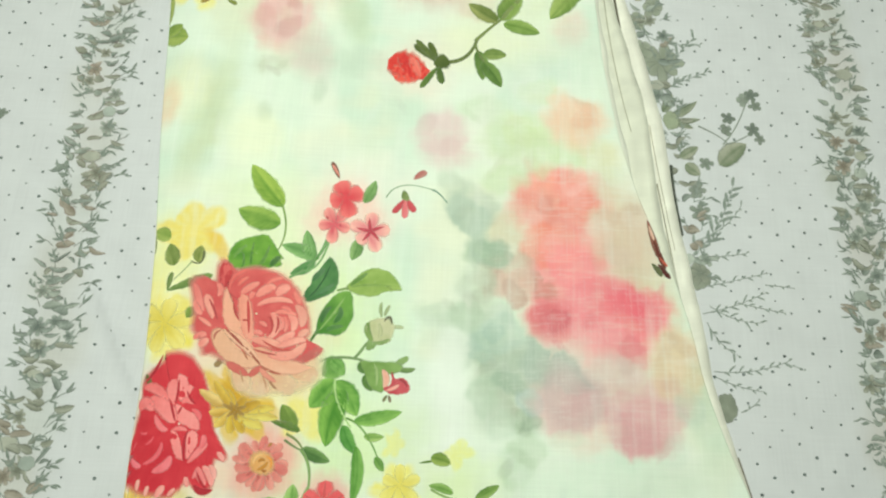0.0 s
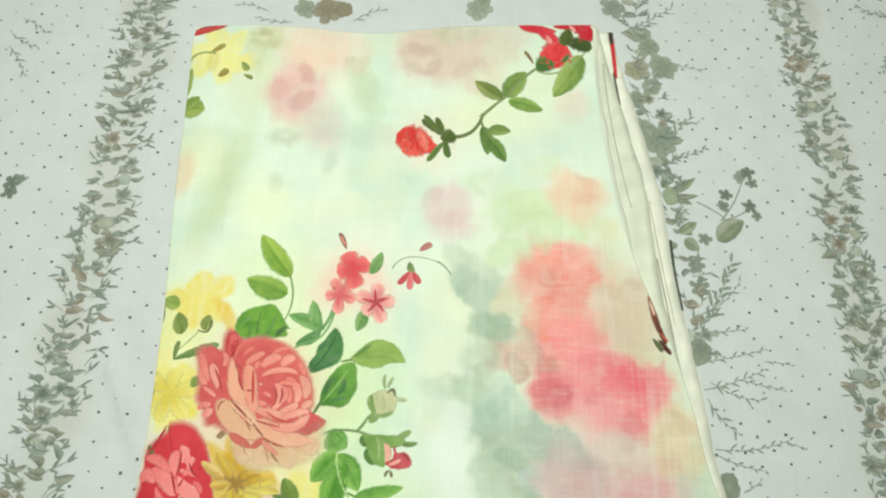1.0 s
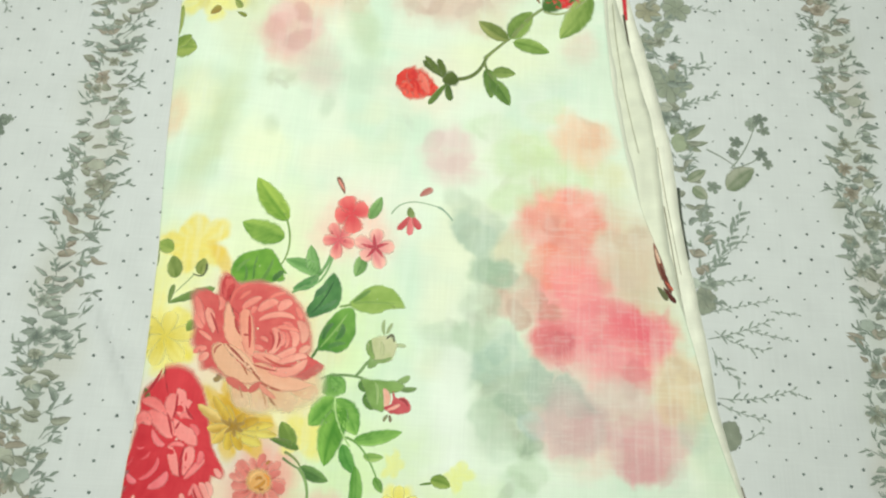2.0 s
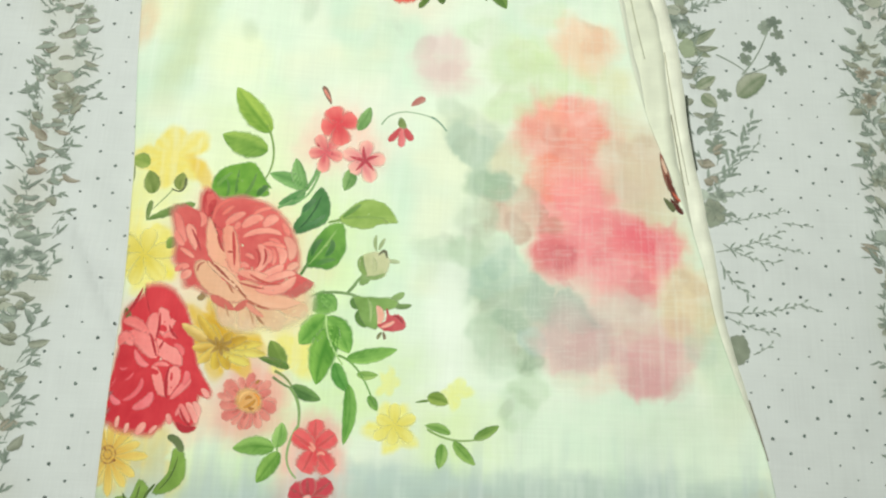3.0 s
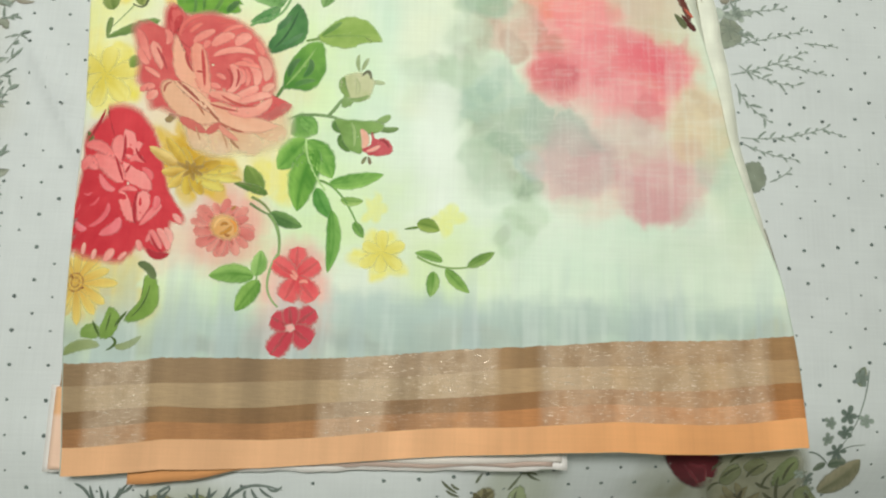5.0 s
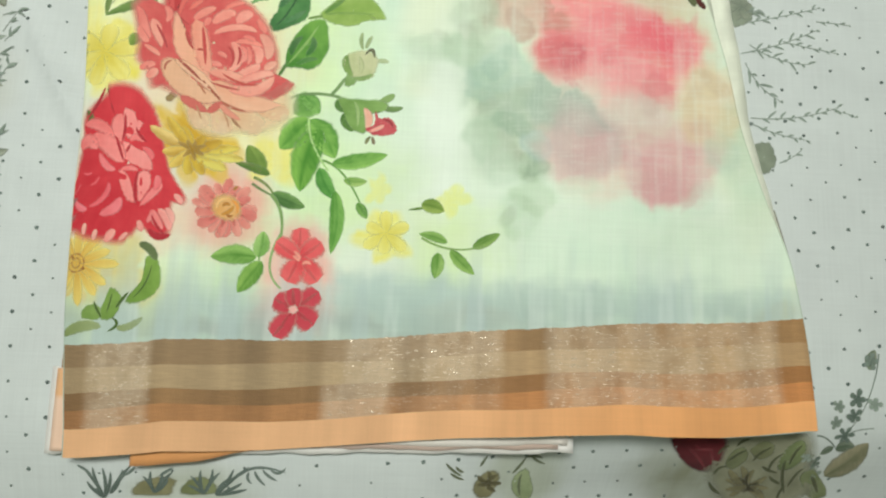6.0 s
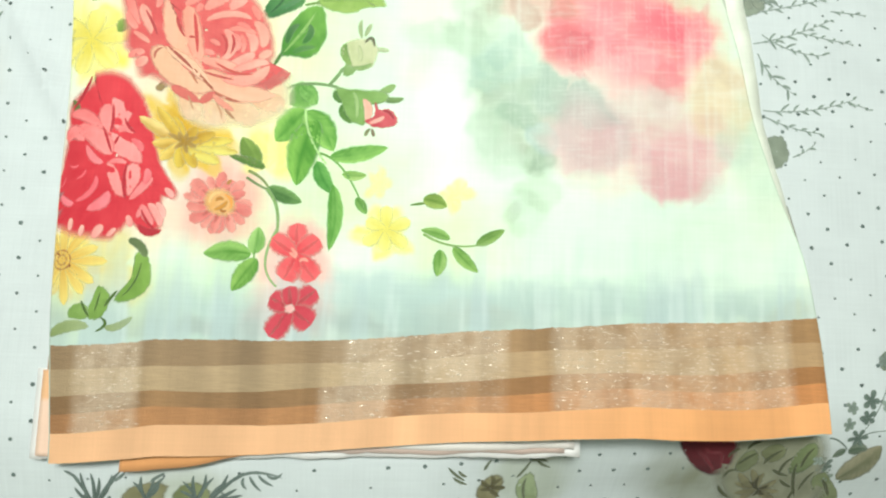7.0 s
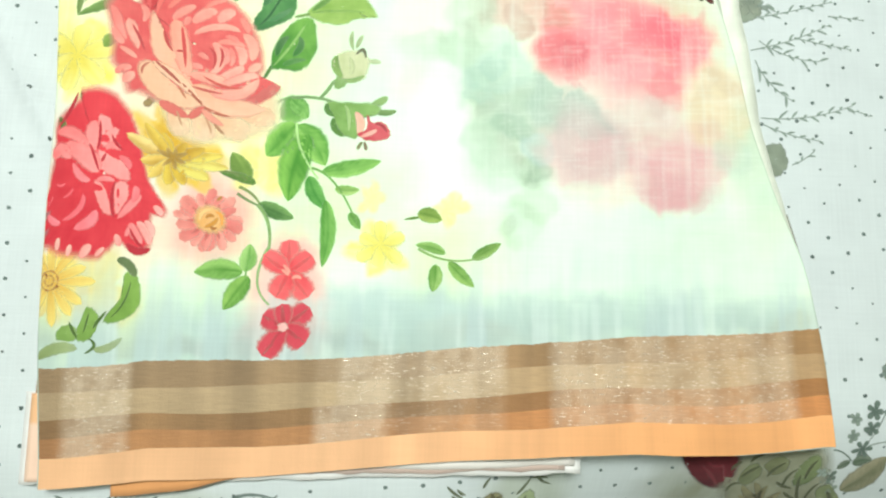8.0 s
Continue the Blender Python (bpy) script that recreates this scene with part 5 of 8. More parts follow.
ink.swath(((-0.2405, 0.111), (-0.2354, 0.1017), (-0.2322, 0.0919), (-0.2272, 0.0863)), 0.007, "ee8e84", "", 0.5, 0.5, 0.0)
ink.swath(((-0.2374, 0.0951), (-0.2334, 0.0869), (-0.2286, 0.0827)), 0.0057, "f09488", "", 0.5, 0.5, 0.0)
ink.swath(((-0.2321, 0.0801), (-0.2255, 0.0765), (-0.2194, 0.072)), 0.0038, "f5a292", "", 0.5, 0.5, 0.0)
ink.swath(((-0.2337, 0.06), (-0.2282, 0.0642), (-0.2222, 0.0645)), 0.0057, "f09488", "", 0.5, 0.5, 0.0)
ink.swath(((-0.2283, 0.0545), (-0.2241, 0.0576), (-0.2209, 0.0617)), 0.007, "f5a898", "", 0.5, 0.5, 0.0)
ink.swath(((-0.2197, 0.1123), (-0.2152, 0.1065), (-0.2172, 0.0994)), 0.0051, "f09286", "", 0.5, 0.5, 0.0)
ink.swath(((-0.2074, 0.105), (-0.2059, 0.1162), (-0.2, 0.1228), (-0.191, 0.1271)), 0.0038, "e5746c", "", 0.5, 0.5, 0.0)
ink.swath(((-0.2005, 0.1105), (-0.1968, 0.1154), (-0.1911, 0.1199)), 0.0038, "ee8478", "", 0.5, 0.5, 0.0)
ink.swath(((-0.1968, 0.1027), (-0.19, 0.1093), (-0.181, 0.1145)), 0.0064, "f49a8c", "", 0.5, 0.5, 0.0)
ink.swath(((-0.1884, 0.0988), (-0.1864, 0.103), (-0.1853, 0.1056)), 0.0051, "f09084", "", 0.5, 0.5, 0.0)
ink.swath(((-0.1815, 0.0923), (-0.1717, 0.098), (-0.1595, 0.0998), (-0.1485, 0.0965)), 0.0051, "f8a898", "", 0.5, 0.5, 0.0)
ink.swath(((-0.1825, 0.1008), (-0.1774, 0.1067), (-0.171, 0.1102), (-0.167, 0.1085)), 0.0083, "f7a394", "", 0.5, 0.5, 0.0)
ink.swath(((-0.1645, 0.1025), (-0.1595, 0.1095), (-0.1527, 0.1104)), 0.0089, "f8a698", "", 0.5, 0.5, 0.0)
ink.swath(((-0.1751, 0.1129), (-0.1685, 0.118), (-0.1595, 0.1202)), 0.0038, "f08c80", "", 0.5, 0.5, 0.0)
ink.swath(((-0.1686, 0.0862), (-0.1629, 0.0815), (-0.1619, 0.0717), (-0.1696, 0.0629)), 0.007, "f8a898", "", 0.5, 0.5, 0.0)
ink.swath(((-0.1612, 0.0841), (-0.1568, 0.0784), (-0.1585, 0.0709)), 0.0051, "f59c90", "", 0.5, 0.5, 0.0)
ink.swath(((-0.156, 0.0844), (-0.1529, 0.0771), (-0.1545, 0.0696)), 0.0038, "f39488", "", 0.5, 0.5, 0.0)
ink.swath(((-0.1528, 0.0861), (-0.1464, 0.08), (-0.1474, 0.07)), 0.007, "f9ab9b", "", 0.5, 0.5, 0.0)
ink.swath(((-0.1653, 0.0869), (-0.1549, 0.0885), (-0.144, 0.0851)), 0.0045, "f39688", "", 0.5, 0.5, 0.0)
ink.swath(((-0.1781, 0.0776), (-0.1743, 0.0769), (-0.1702, 0.0741)), 0.0038, "f09084", "", 0.5, 0.5, 0.0)
ink.swath(((-0.1828, 0.0684), (-0.1781, 0.0687), (-0.1737, 0.067)), 0.0045, "f29488", "", 0.5, 0.5, 0.0)
ink.swath(((-0.1631, 0.0598), (-0.153, 0.0638), (-0.1451, 0.0706)), 0.0083, "f9ac9c", "", 0.5, 0.5, 0.0)
ink.swath(((-0.1469, 0.095), (-0.1393, 0.0864), (-0.1396, 0.0744)), 0.0083, "edaa98", "", 0.5, 0.5, 0.0)
ink.swath(((-0.1418, 0.0664), (-0.1373, 0.0696), (-0.1327, 0.0728)), 0.0064, "f0b09c", "", 0.5, 0.5, 0.0)
ink.swath(((-0.1596, 0.0922), (-0.1538, 0.0916), (-0.1497, 0.0888)), 0.0038, "f08c82", "", 0.5, 0.5, 0.0)
ink.swath(((-0.1495, 0.1076), (-0.1451, 0.1013), (-0.1427, 0.0963)), 0.0051, "ec8c80", "", 0.5, 0.5, 0.0)
ink.swath(((-0.1798, 0.1207), (-0.1728, 0.1228), (-0.1656, 0.1234)), 0.0025, "dc6a64", "", 0.5, 0.5, 0.0)
ink.blob(((-0.2106, 0.1078), (-0.2064, 0.101), (-0.2023, 0.0938), (-0.2004, 0.0854), (-0.1959, 0.0788), (-0.1913, 0.0698), (-0.1844, 0.058), (-0.1769, 0.0488), (-0.1729, 0.0413), (-0.1812, 0.0456), (-0.1889, 0.0529), (-0.1959, 0.0622), (-0.2022, 0.0691), (-0.2082, 0.0761), (-0.2111, 0.0883), (-0.212, 0.0997)), "f0b092", "f5ab98", 0.07, 1.0)
ink.swath(((-0.1958, 0.1028), (-0.1916, 0.0896), (-0.1881, 0.075), (-0.1824, 0.0611)), 0.0121, "f4a48f", "ec9580", 0.35, 0.4, 0.0)
ink.swath(((-0.183, 0.062), (-0.1726, 0.0607), (-0.162, 0.0584), (-0.1531, 0.0545)), 0.0083, "f6ac98", "", 0.55, 0.55, 0.0)
ink.swath(((-0.1803, 0.0544), (-0.1672, 0.0445), (-0.1516, 0.039), (-0.1268, 0.0388)), 0.0165, "f2bb9e", "e6a184", 0.45, 0.6, 0.0)
ink.swath(((-0.1717, 0.052), (-0.1543, 0.0481), (-0.1419, 0.0521), (-0.1336, 0.0614)), 0.0089, "f8ad9b", "", 0.55, 0.55, 0.0)
ink.swath(((-0.1599, 0.057), (-0.1507, 0.0595), (-0.1415, 0.0629), (-0.1337, 0.0624)), 0.0064, "f9b09f", "", 0.55, 0.55, 0.0)
ink.blob(((-0.218, 0.0647), (-0.2154, 0.0698), (-0.2093, 0.0701), (-0.204, 0.0641), (-0.1963, 0.0573), (-0.1881, 0.05), (-0.1764, 0.044), (-0.1731, 0.0393), (-0.1825, 0.0364), (-0.1918, 0.0378), (-0.2015, 0.042), (-0.21, 0.0487), (-0.2156, 0.0566)), "e7b08e", "f0bd9e", 0.07, 1.0)
ink.swath(((-0.2084, 0.0702), (-0.1979, 0.0635), (-0.1874, 0.0559), (-0.1749, 0.0436)), 0.0076, "f4c3a5", "eab18f", 0.55, 0.55, 0.0)
ink.swath(((-0.2071, 0.0707), (-0.1964, 0.0621), (-0.1877, 0.0539)), 0.0022, "a8554a", "a8554a", 0.5, 0.6, 0.0)
ink.swath(((-0.1878, 0.0554), (-0.1789, 0.0462), (-0.1721, 0.0389)), 0.0019, "a8604c", "a8604c", 0.5, 0.6, 0.0)
ink.swath(((-0.1727, 0.0393), (-0.1638, 0.0345), (-0.1528, 0.0322)), 0.0022, "b06450", "b06450", 0.5, 0.6, 0.0)
ink.swath(((-0.2022, 0.0406), (-0.1924, 0.0354), (-0.1813, 0.0298)), 0.007, "d26c62", "d26c62", 0.5, 0.6, 0.0)
ink.swath(((-0.1817, 0.0293), (-0.1762, 0.0339), (-0.1712, 0.0385)), 0.0057, "cf6a60", "cf6a60", 0.5, 0.6, 0.0)
ink.swath(((-0.1728, 0.0365), (-0.1657, 0.0301), (-0.1567, 0.0249)), 0.0045, "e39480", "e39480", 0.5, 0.6, 0.0)
ink.swath(((-0.1639, 0.0264), (-0.1602, 0.0223), (-0.1561, 0.0187)), 0.0019, "a87a5c", "a87a5c", 0.5, 0.6, 0.0)
ink.swath(((-0.2151, 0.06), (-0.2145, 0.0659), (-0.2097, 0.0691)), 0.0019, "b86a58", "b86a58", 0.5, 0.6, 0.0)
ink.swath(((-0.2023, 0.0943), (-0.1995, 0.0855), (-0.195, 0.0784)), 0.0022, "b84a48", "b84a48", 0.5, 0.6, 0.0)
ink.swath(((-0.1902, 0.0982), (-0.1876, 0.0824), (-0.1858, 0.0667)), 0.0025, "c64c4a", "c64c4a", 0.5, 0.6, 0.0)
ink.swath(((-0.1927, 0.0786), (-0.1905, 0.0792), (-0.1876, 0.0785)), 0.0019, "b85048", "b85048", 0.5, 0.6, 0.0)
ink.swath(((-0.1894, 0.0529), (-0.187, 0.0482), (-0.1837, 0.0435)), 0.0016, "b87458", "b87458", 0.5, 0.6, 0.0)
ink.swath(((-0.1811, 0.0534), (-0.1701, 0.0506), (-0.1582, 0.0488)), 0.0019, "bd5e54", "bd5e54", 0.5, 0.6, 0.0)
ink.swath(((-0.1736, 0.0616), (-0.1588, 0.0546), (-0.1445, 0.054)), 0.0019, "c4564e", "c4564e", 0.5, 0.6, 0.0)
ink.swath(((-0.2118, 0.0405), (-0.2098, 0.0392), (-0.2078, 0.0417)), 0.0057, "9a8258", "9a8258", 0.5, 0.6, 0.0)
ink.swath(((-0.2245, 0.0974), (-0.219, 0.0878), (-0.2146, 0.0782)), 0.0019, "b4484a", "b4484a", 0.5, 0.6, 0.0)
ink.swath(((-0.1703, 0.0836), (-0.1657, 0.0764), (-0.1671, 0.0664)), 0.0019, "c04a4a", "c04a4a", 0.5, 0.6, 0.0)
ink.swath(((-0.1626, 0.084), (-0.1605, 0.0767), (-0.1625, 0.0682)), 0.0019, "b84446", "b84446", 0.5, 0.6, 0.0)
ink.swath(((-0.1901, 0.0346), (-0.1876, 0.029), (-0.1856, 0.0234)), 0.0013, "c09070", "c09070", 0.5, 0.6, 0.0)
ink.swath(((-0.1704, 0.0308), (-0.1669, 0.0244), (-0.1654, 0.0183)), 0.0013, "c09070", "c09070", 0.5, 0.6, 0.0)
ink.finish()
ink = Print("rose_print", saree_top, "deep crimson rose printed with pink petals", bare=1)
ink.blob(((-0.2545, 0.047), (-0.2366, 0.0469), (-0.2235, 0.0342), (-0.2175, 0.0227), (-0.2141, 0.0135), (-0.2098, -0.0025), (-0.2058, -0.0161), (-0.199, -0.0272), (-0.1925, -0.0368), (-0.1944, -0.0427), (-0.2018, -0.0416), (-0.2014, -0.0518), (-0.2012, -0.0606), (-0.2041, -0.0664), (-0.2105, -0.0684), (-0.2177, -0.0643), (-0.2227, -0.0601), (-0.2286, -0.066), (-0.2365, -0.0728), (-0.2496, -0.0714), (-0.2641, -0.0695), (-0.2726, -0.0658), (-0.2778, -0.0643), (-0.279, -0.0484), (-0.2777, -0.0304), (-0.2738, -0.012), (-0.2728, 0.0065), (-0.2737, 0.0205), (-0.2682, 0.0301), (-0.2568, 0.0398)), "cb2c3a", "de444c", 0.06, 1.0)
ink.blob(((-0.2425, 0.0286), (-0.2349, 0.0266), (-0.2324, 0.0211), (-0.2279, 0.0185), (-0.2299, 0.0128), (-0.2315, 0.0076), (-0.2383, 0.0068), (-0.2401, 0.017)), "f68c8a", "f99e9a", 0.08, 1.0)
ink.blob(((-0.2446, 0.0029), (-0.2377, 0.0027), (-0.2303, -0.002), (-0.2226, -0.0054), (-0.218, -0.017), (-0.2262, -0.0165), (-0.2358, -0.0119), (-0.2426, -0.0053)), "f68a88", "f99c98", 0.07, 1.0)
ink.blob(((-0.2417, -0.0185), (-0.2359, -0.0219), (-0.2327, -0.0285), (-0.2298, -0.0373), (-0.2282, -0.0422), (-0.2333, -0.0415), (-0.2365, -0.0376), (-0.2403, -0.0288)), "f68a88", "f89894", 0.08, 1.0)
ink.blob(((-0.2286, -0.022), (-0.2237, -0.0182), (-0.2192, -0.0212), (-0.2185, -0.0302), (-0.2221, -0.037), (-0.2261, -0.0417), (-0.2279, -0.0306)), "f78e8c", "f99c98", 0.07, 1.0)
ink.swath(((-0.2439, 0.0248), (-0.2456, 0.0144), (-0.2414, 0.003)), 0.0095, "f7918e", "", 0.5, 0.5, 0.0)
ink.swath(((-0.2723, 0.0158), (-0.2606, 0.0157), (-0.2478, 0.0064)), 0.0083, "f58886", "", 0.5, 0.5, 0.0)
ink.swath(((-0.2721, -0.0037), (-0.2679, 0.0034), (-0.2596, -0.0033)), 0.0102, "f58a88", "", 0.5, 0.5, 0.0)
ink.swath(((-0.2664, 0.0071), (-0.2537, 0.0025), (-0.2459, -0.0041), (-0.2393, -0.0125)), 0.0134, "f8928f", "", 0.5, 0.5, 0.0)
ink.swath(((-0.2356, 0.0037), (-0.2315, 0.0072), (-0.2256, 0.0037)), 0.0051, "f58a88", "", 0.5, 0.5, 0.0)
ink.swath(((-0.2269, -0.0005), (-0.2209, -0.0044), (-0.2189, -0.0098)), 0.0045, "f0787c", "", 0.5, 0.5, 0.0)
ink.swath(((-0.2577, -0.0059), (-0.2515, -0.0157), (-0.2444, -0.0181)), 0.0051, "f4868a", "", 0.5, 0.5, 0.0)
ink.swath(((-0.2247, -0.0452), (-0.2176, -0.0369), (-0.2129, -0.0313), (-0.2097, -0.028)), 0.0057, "f78e8e", "", 0.5, 0.5, 0.0)
ink.swath(((-0.2154, -0.0332), (-0.2131, -0.0264), (-0.2151, -0.0219)), 0.0051, "f48488", "", 0.5, 0.5, 0.0)
ink.swath(((-0.2625, -0.0471), (-0.2539, -0.0427), (-0.2489, -0.0358), (-0.2487, -0.0282)), 0.0038, "ee6f78", "", 0.5, 0.5, 0.0)
ink.swath(((-0.2532, -0.0533), (-0.2452, -0.0494), (-0.2414, -0.0458), (-0.2393, -0.039)), 0.0076, "f4838a", "", 0.5, 0.5, 0.0)
ink.swath(((-0.269, -0.021), (-0.2656, -0.0226), (-0.2618, -0.0207)), 0.0019, "ec6670", "", 0.5, 0.5, 0.0)
ink.swath(((-0.2631, -0.0311), (-0.2585, -0.0286), (-0.2558, -0.024)), 0.0019, "ec6670", "", 0.5, 0.5, 0.0)
ink.swath(((-0.2735, -0.0428), (-0.2689, -0.0479), (-0.2632, -0.0485)), 0.0051, "f2808a", "", 0.5, 0.5, 0.0)
ink.swath(((-0.2407, -0.0189), (-0.2351, -0.0168), (-0.2282, -0.0184)), 0.0038, "f58a8a", "", 0.5, 0.5, 0.0)
ink.swath(((-0.2638, -0.0682), (-0.2641, -0.0639), (-0.2634, -0.059)), 0.0038, "f6b8aa", "", 0.5, 0.5, 0.0)
ink.swath(((-0.2559, -0.0721), (-0.2552, -0.0678), (-0.2544, -0.0638)), 0.0038, "f6b8aa", "", 0.5, 0.5, 0.0)
ink.swath(((-0.2468, -0.0731), (-0.2441, -0.0678), (-0.2412, -0.0633)), 0.0057, "f7a89e", "", 0.5, 0.5, 0.0)
ink.swath(((-0.2375, -0.0715), (-0.2349, -0.0684), (-0.2318, -0.0652)), 0.0032, "f6b0a4", "", 0.5, 0.5, 0.0)
ink.swath(((-0.2216, -0.0644), (-0.2231, -0.0601), (-0.2251, -0.0558)), 0.0045, "f4a49c", "", 0.5, 0.5, 0.0)
ink.swath(((-0.2154, -0.0475), (-0.2127, -0.0545), (-0.2064, -0.0621)), 0.0064, "f5908e", "", 0.5, 0.5, 0.0)
ink.swath(((-0.2114, -0.0469), (-0.2043, -0.0541), (-0.2018, -0.0629)), 0.0064, "f8aaa2", "", 0.5, 0.5, 0.0)
ink.swath(((-0.2181, -0.0577), (-0.2168, -0.0537), (-0.215, -0.0501)), 0.0032, "f29090", "", 0.5, 0.5, 0.0)
ink.swath(((-0.2007, -0.0353), (-0.1967, -0.0388), (-0.1945, -0.0423)), 0.0045, "f6aaa2", "", 0.5, 0.5, 0.0)
ink.swath(((-0.2061, -0.0462), (-0.2016, -0.0505), (-0.1998, -0.0575)), 0.0045, "f6b4aa", "", 0.5, 0.5, 0.0)
ink.swath(((-0.2772, -0.0394), (-0.2729, -0.0347), (-0.2712, -0.0292)), 0.0016, "e25862", "", 0.5, 0.5, 0.0)
ink.swath(((-0.2471, 0.0083), (-0.2431, -0.0017), (-0.2394, -0.0116)), 0.0019, "b22c38", "b22c38", 0.55, 0.55, 0.0)
ink.swath(((-0.2278, -0.0175), (-0.2294, -0.0329), (-0.2271, -0.0444)), 0.0022, "b22c38", "b22c38", 0.55, 0.55, 0.0)
ink.swath(((-0.2412, 0.0254), (-0.2405, 0.0132), (-0.2419, 0.003)), 0.0019, "b22c38", "b22c38", 0.55, 0.55, 0.0)
ink.swath(((-0.2353, 0.0014), (-0.237, -0.0023), (-0.238, -0.0051)), 0.0019, "b22c38", "b22c38", 0.55, 0.55, 0.0)
ink.swath(((-0.2171, -0.0621), (-0.2101, -0.0675), (-0.2006, -0.0654)), 0.0051, "b22c38", "b22c38", 0.55, 0.55, 0.0)
ink.swath(((-0.2158, -0.051), (-0.2111, -0.0597), (-0.2051, -0.0656)), 0.0019, "b22c38", "b22c38", 0.55, 0.55, 0.0)
ink.swath(((-0.2582, 0.0455), (-0.2634, 0.0325), (-0.2709, 0.0206)), 0.0025, "b22c38", "b22c38", 0.55, 0.55, 0.0)
ink.swath(((-0.2325, 0.015), (-0.2289, 0.0082), (-0.2238, 0.0038)), 0.0019, "b22c38", "b22c38", 0.55, 0.55, 0.0)
ink.finish()
ink = Print("rosebud_print", saree_top, "pale green rosebud on a curved stem")
ink.swath(((-0.1102, 0.0478), (-0.0959, 0.049), (-0.0788, 0.0464)), 0.0023, "7e9a66", "6c8a58", 0.15, 0.15, 0.0)
ink.swath(((-0.09, 0.0478), (-0.0842, 0.0545), (-0.0786, 0.0637)), 0.0026, "7f9c66", "6c8a58", 0.2, 0.2, 0.0)
ink.swath(((-0.0659, 0.0869), (-0.0678, 0.0944), (-0.0668, 0.1016)), 0.0031, "a9b98a", "8ea070", 0.55, 0.55, 0.0)
ink.swath(((-0.064, 0.088), (-0.0619, 0.0937), (-0.0592, 0.0989)), 0.0031, "b0bd92", "8ea070", 0.55, 0.55, 0.0)
ink.swath(((-0.056, 0.0784), (-0.0506, 0.0786), (-0.0451, 0.0779)), 0.0036, "b8c49c", "9aaa7c", 0.55, 0.55, 0.0)
ink.blob(((-0.0792, 0.0587), (-0.0777, 0.0657), (-0.073, 0.068), (-0.0693, 0.0642), (-0.0719, 0.0586), (-0.0771, 0.0563)), "7e9c5c", "98b478", 0.1, 1.0)
ink.blob(((-0.0797, 0.0736), (-0.0788, 0.0812), (-0.0741, 0.0845), (-0.0668, 0.0863), (-0.0594, 0.0852), (-0.054, 0.079), (-0.056, 0.0699), (-0.0595, 0.0642), (-0.0703, 0.0636), (-0.0759, 0.0673)), "b9c08e", "d3d2ac", 0.1, 1.0)
ink.swath(((-0.0779, 0.0822), (-0.0788, 0.0736), (-0.0728, 0.0645)), 0.0057, "86a25c", "6e8a4c", 0.55, 0.55, 0.0)
ink.swath(((-0.0727, 0.064), (-0.0654, 0.0634), (-0.0573, 0.0678)), 0.0036, "92aa6c", "7c985c", 0.55, 0.55, 0.0)
ink.swath(((-0.0642, 0.083), (-0.059, 0.0873), (-0.0566, 0.0804)), 0.0026, "6b6a52", "5c5c46", 0.55, 0.55, 0.0)
ink.swath(((-0.069, 0.0817), (-0.0666, 0.0743), (-0.0681, 0.0672)), 0.0031, "c4c89c", "a8b482", 0.55, 0.55, 0.0)
ink.finish()
ink = Print("rosebud_print", saree_top, "half open red rosebud with green sepals")
ink.swath(((-0.052, 0.0448), (-0.0453, 0.0476), (-0.0397, 0.0518)), 0.0057, "93b070", "7c9a58", 0.55, 0.55, 0.0)
ink.swath(((-0.0518, 0.0414), (-0.0419, 0.0394), (-0.0328, 0.0413)), 0.0047, "7f9c60", "5f7c48", 0.55, 0.55, 0.0)
ink.blob(((-0.0846, 0.0403), (-0.0831, 0.0462), (-0.0715, 0.0463), (-0.0521, 0.0463), (-0.0451, 0.0437), (-0.0467, 0.0382), (-0.0563, 0.0359), (-0.0599, 0.0304), (-0.0616, 0.0197), (-0.0722, 0.0216), (-0.0794, 0.0284), (-0.079, 0.0352)), "6f9448", "90b268", 0.07, 1.0)
ink.swath(((-0.083, 0.0447), (-0.0836, 0.0398), (-0.0785, 0.0353)), 0.0041, "5c8240", "4f7438", 0.55, 0.55, 0.0)
ink.swath(((-0.0784, 0.0343), (-0.0779, 0.0266), (-0.0707, 0.0202)), 0.0047, "5f843e", "4e7436", 0.55, 0.55, 0.0)
ink.swath(((-0.0714, 0.0444), (-0.068, 0.0372), (-0.0676, 0.0242)), 0.0026, "a2bc7c", "88a860", 0.55, 0.55, 0.0)
ink.swath(((-0.0633, 0.0394), (-0.059, 0.0314), (-0.0608, 0.0226)), 0.0062, "f2c0aa", "e6a490", 0.55, 0.55, 0.0)
ink.blob(((-0.0545, 0.0384), (-0.0512, 0.0317), (-0.044, 0.0325), (-0.0384, 0.0275), (-0.0376, 0.0217), (-0.0432, 0.0186), (-0.0543, 0.0181), (-0.0613, 0.0226), (-0.0557, 0.0252), (-0.0541, 0.0306)), "bf4650", "d4646a", 0.06, 1.0)
ink.swath(((-0.0592, 0.0207), (-0.0517, 0.0235), (-0.047, 0.0266)), 0.0031, "f6b2a4", "ee9a90", 0.55, 0.55, 0.0)
ink.swath(((-0.0487, 0.0309), (-0.0433, 0.0297), (-0.0397, 0.0245)), 0.0021, "a03640", "a03640", 0.55, 0.55, 0.0)
ink.swath(((-0.0571, 0.017), (-0.0597, 0.0135), (-0.0605, 0.0106)), 0.0026, "8a8a60", "6c7048", 0.55, 0.55, 0.0)
ink.swath(((-0.0561, 0.017), (-0.0549, 0.0133), (-0.0543, 0.0104)), 0.0026, "8a7a60", "6c6448", 0.55, 0.55, 0.0)
ink.finish()
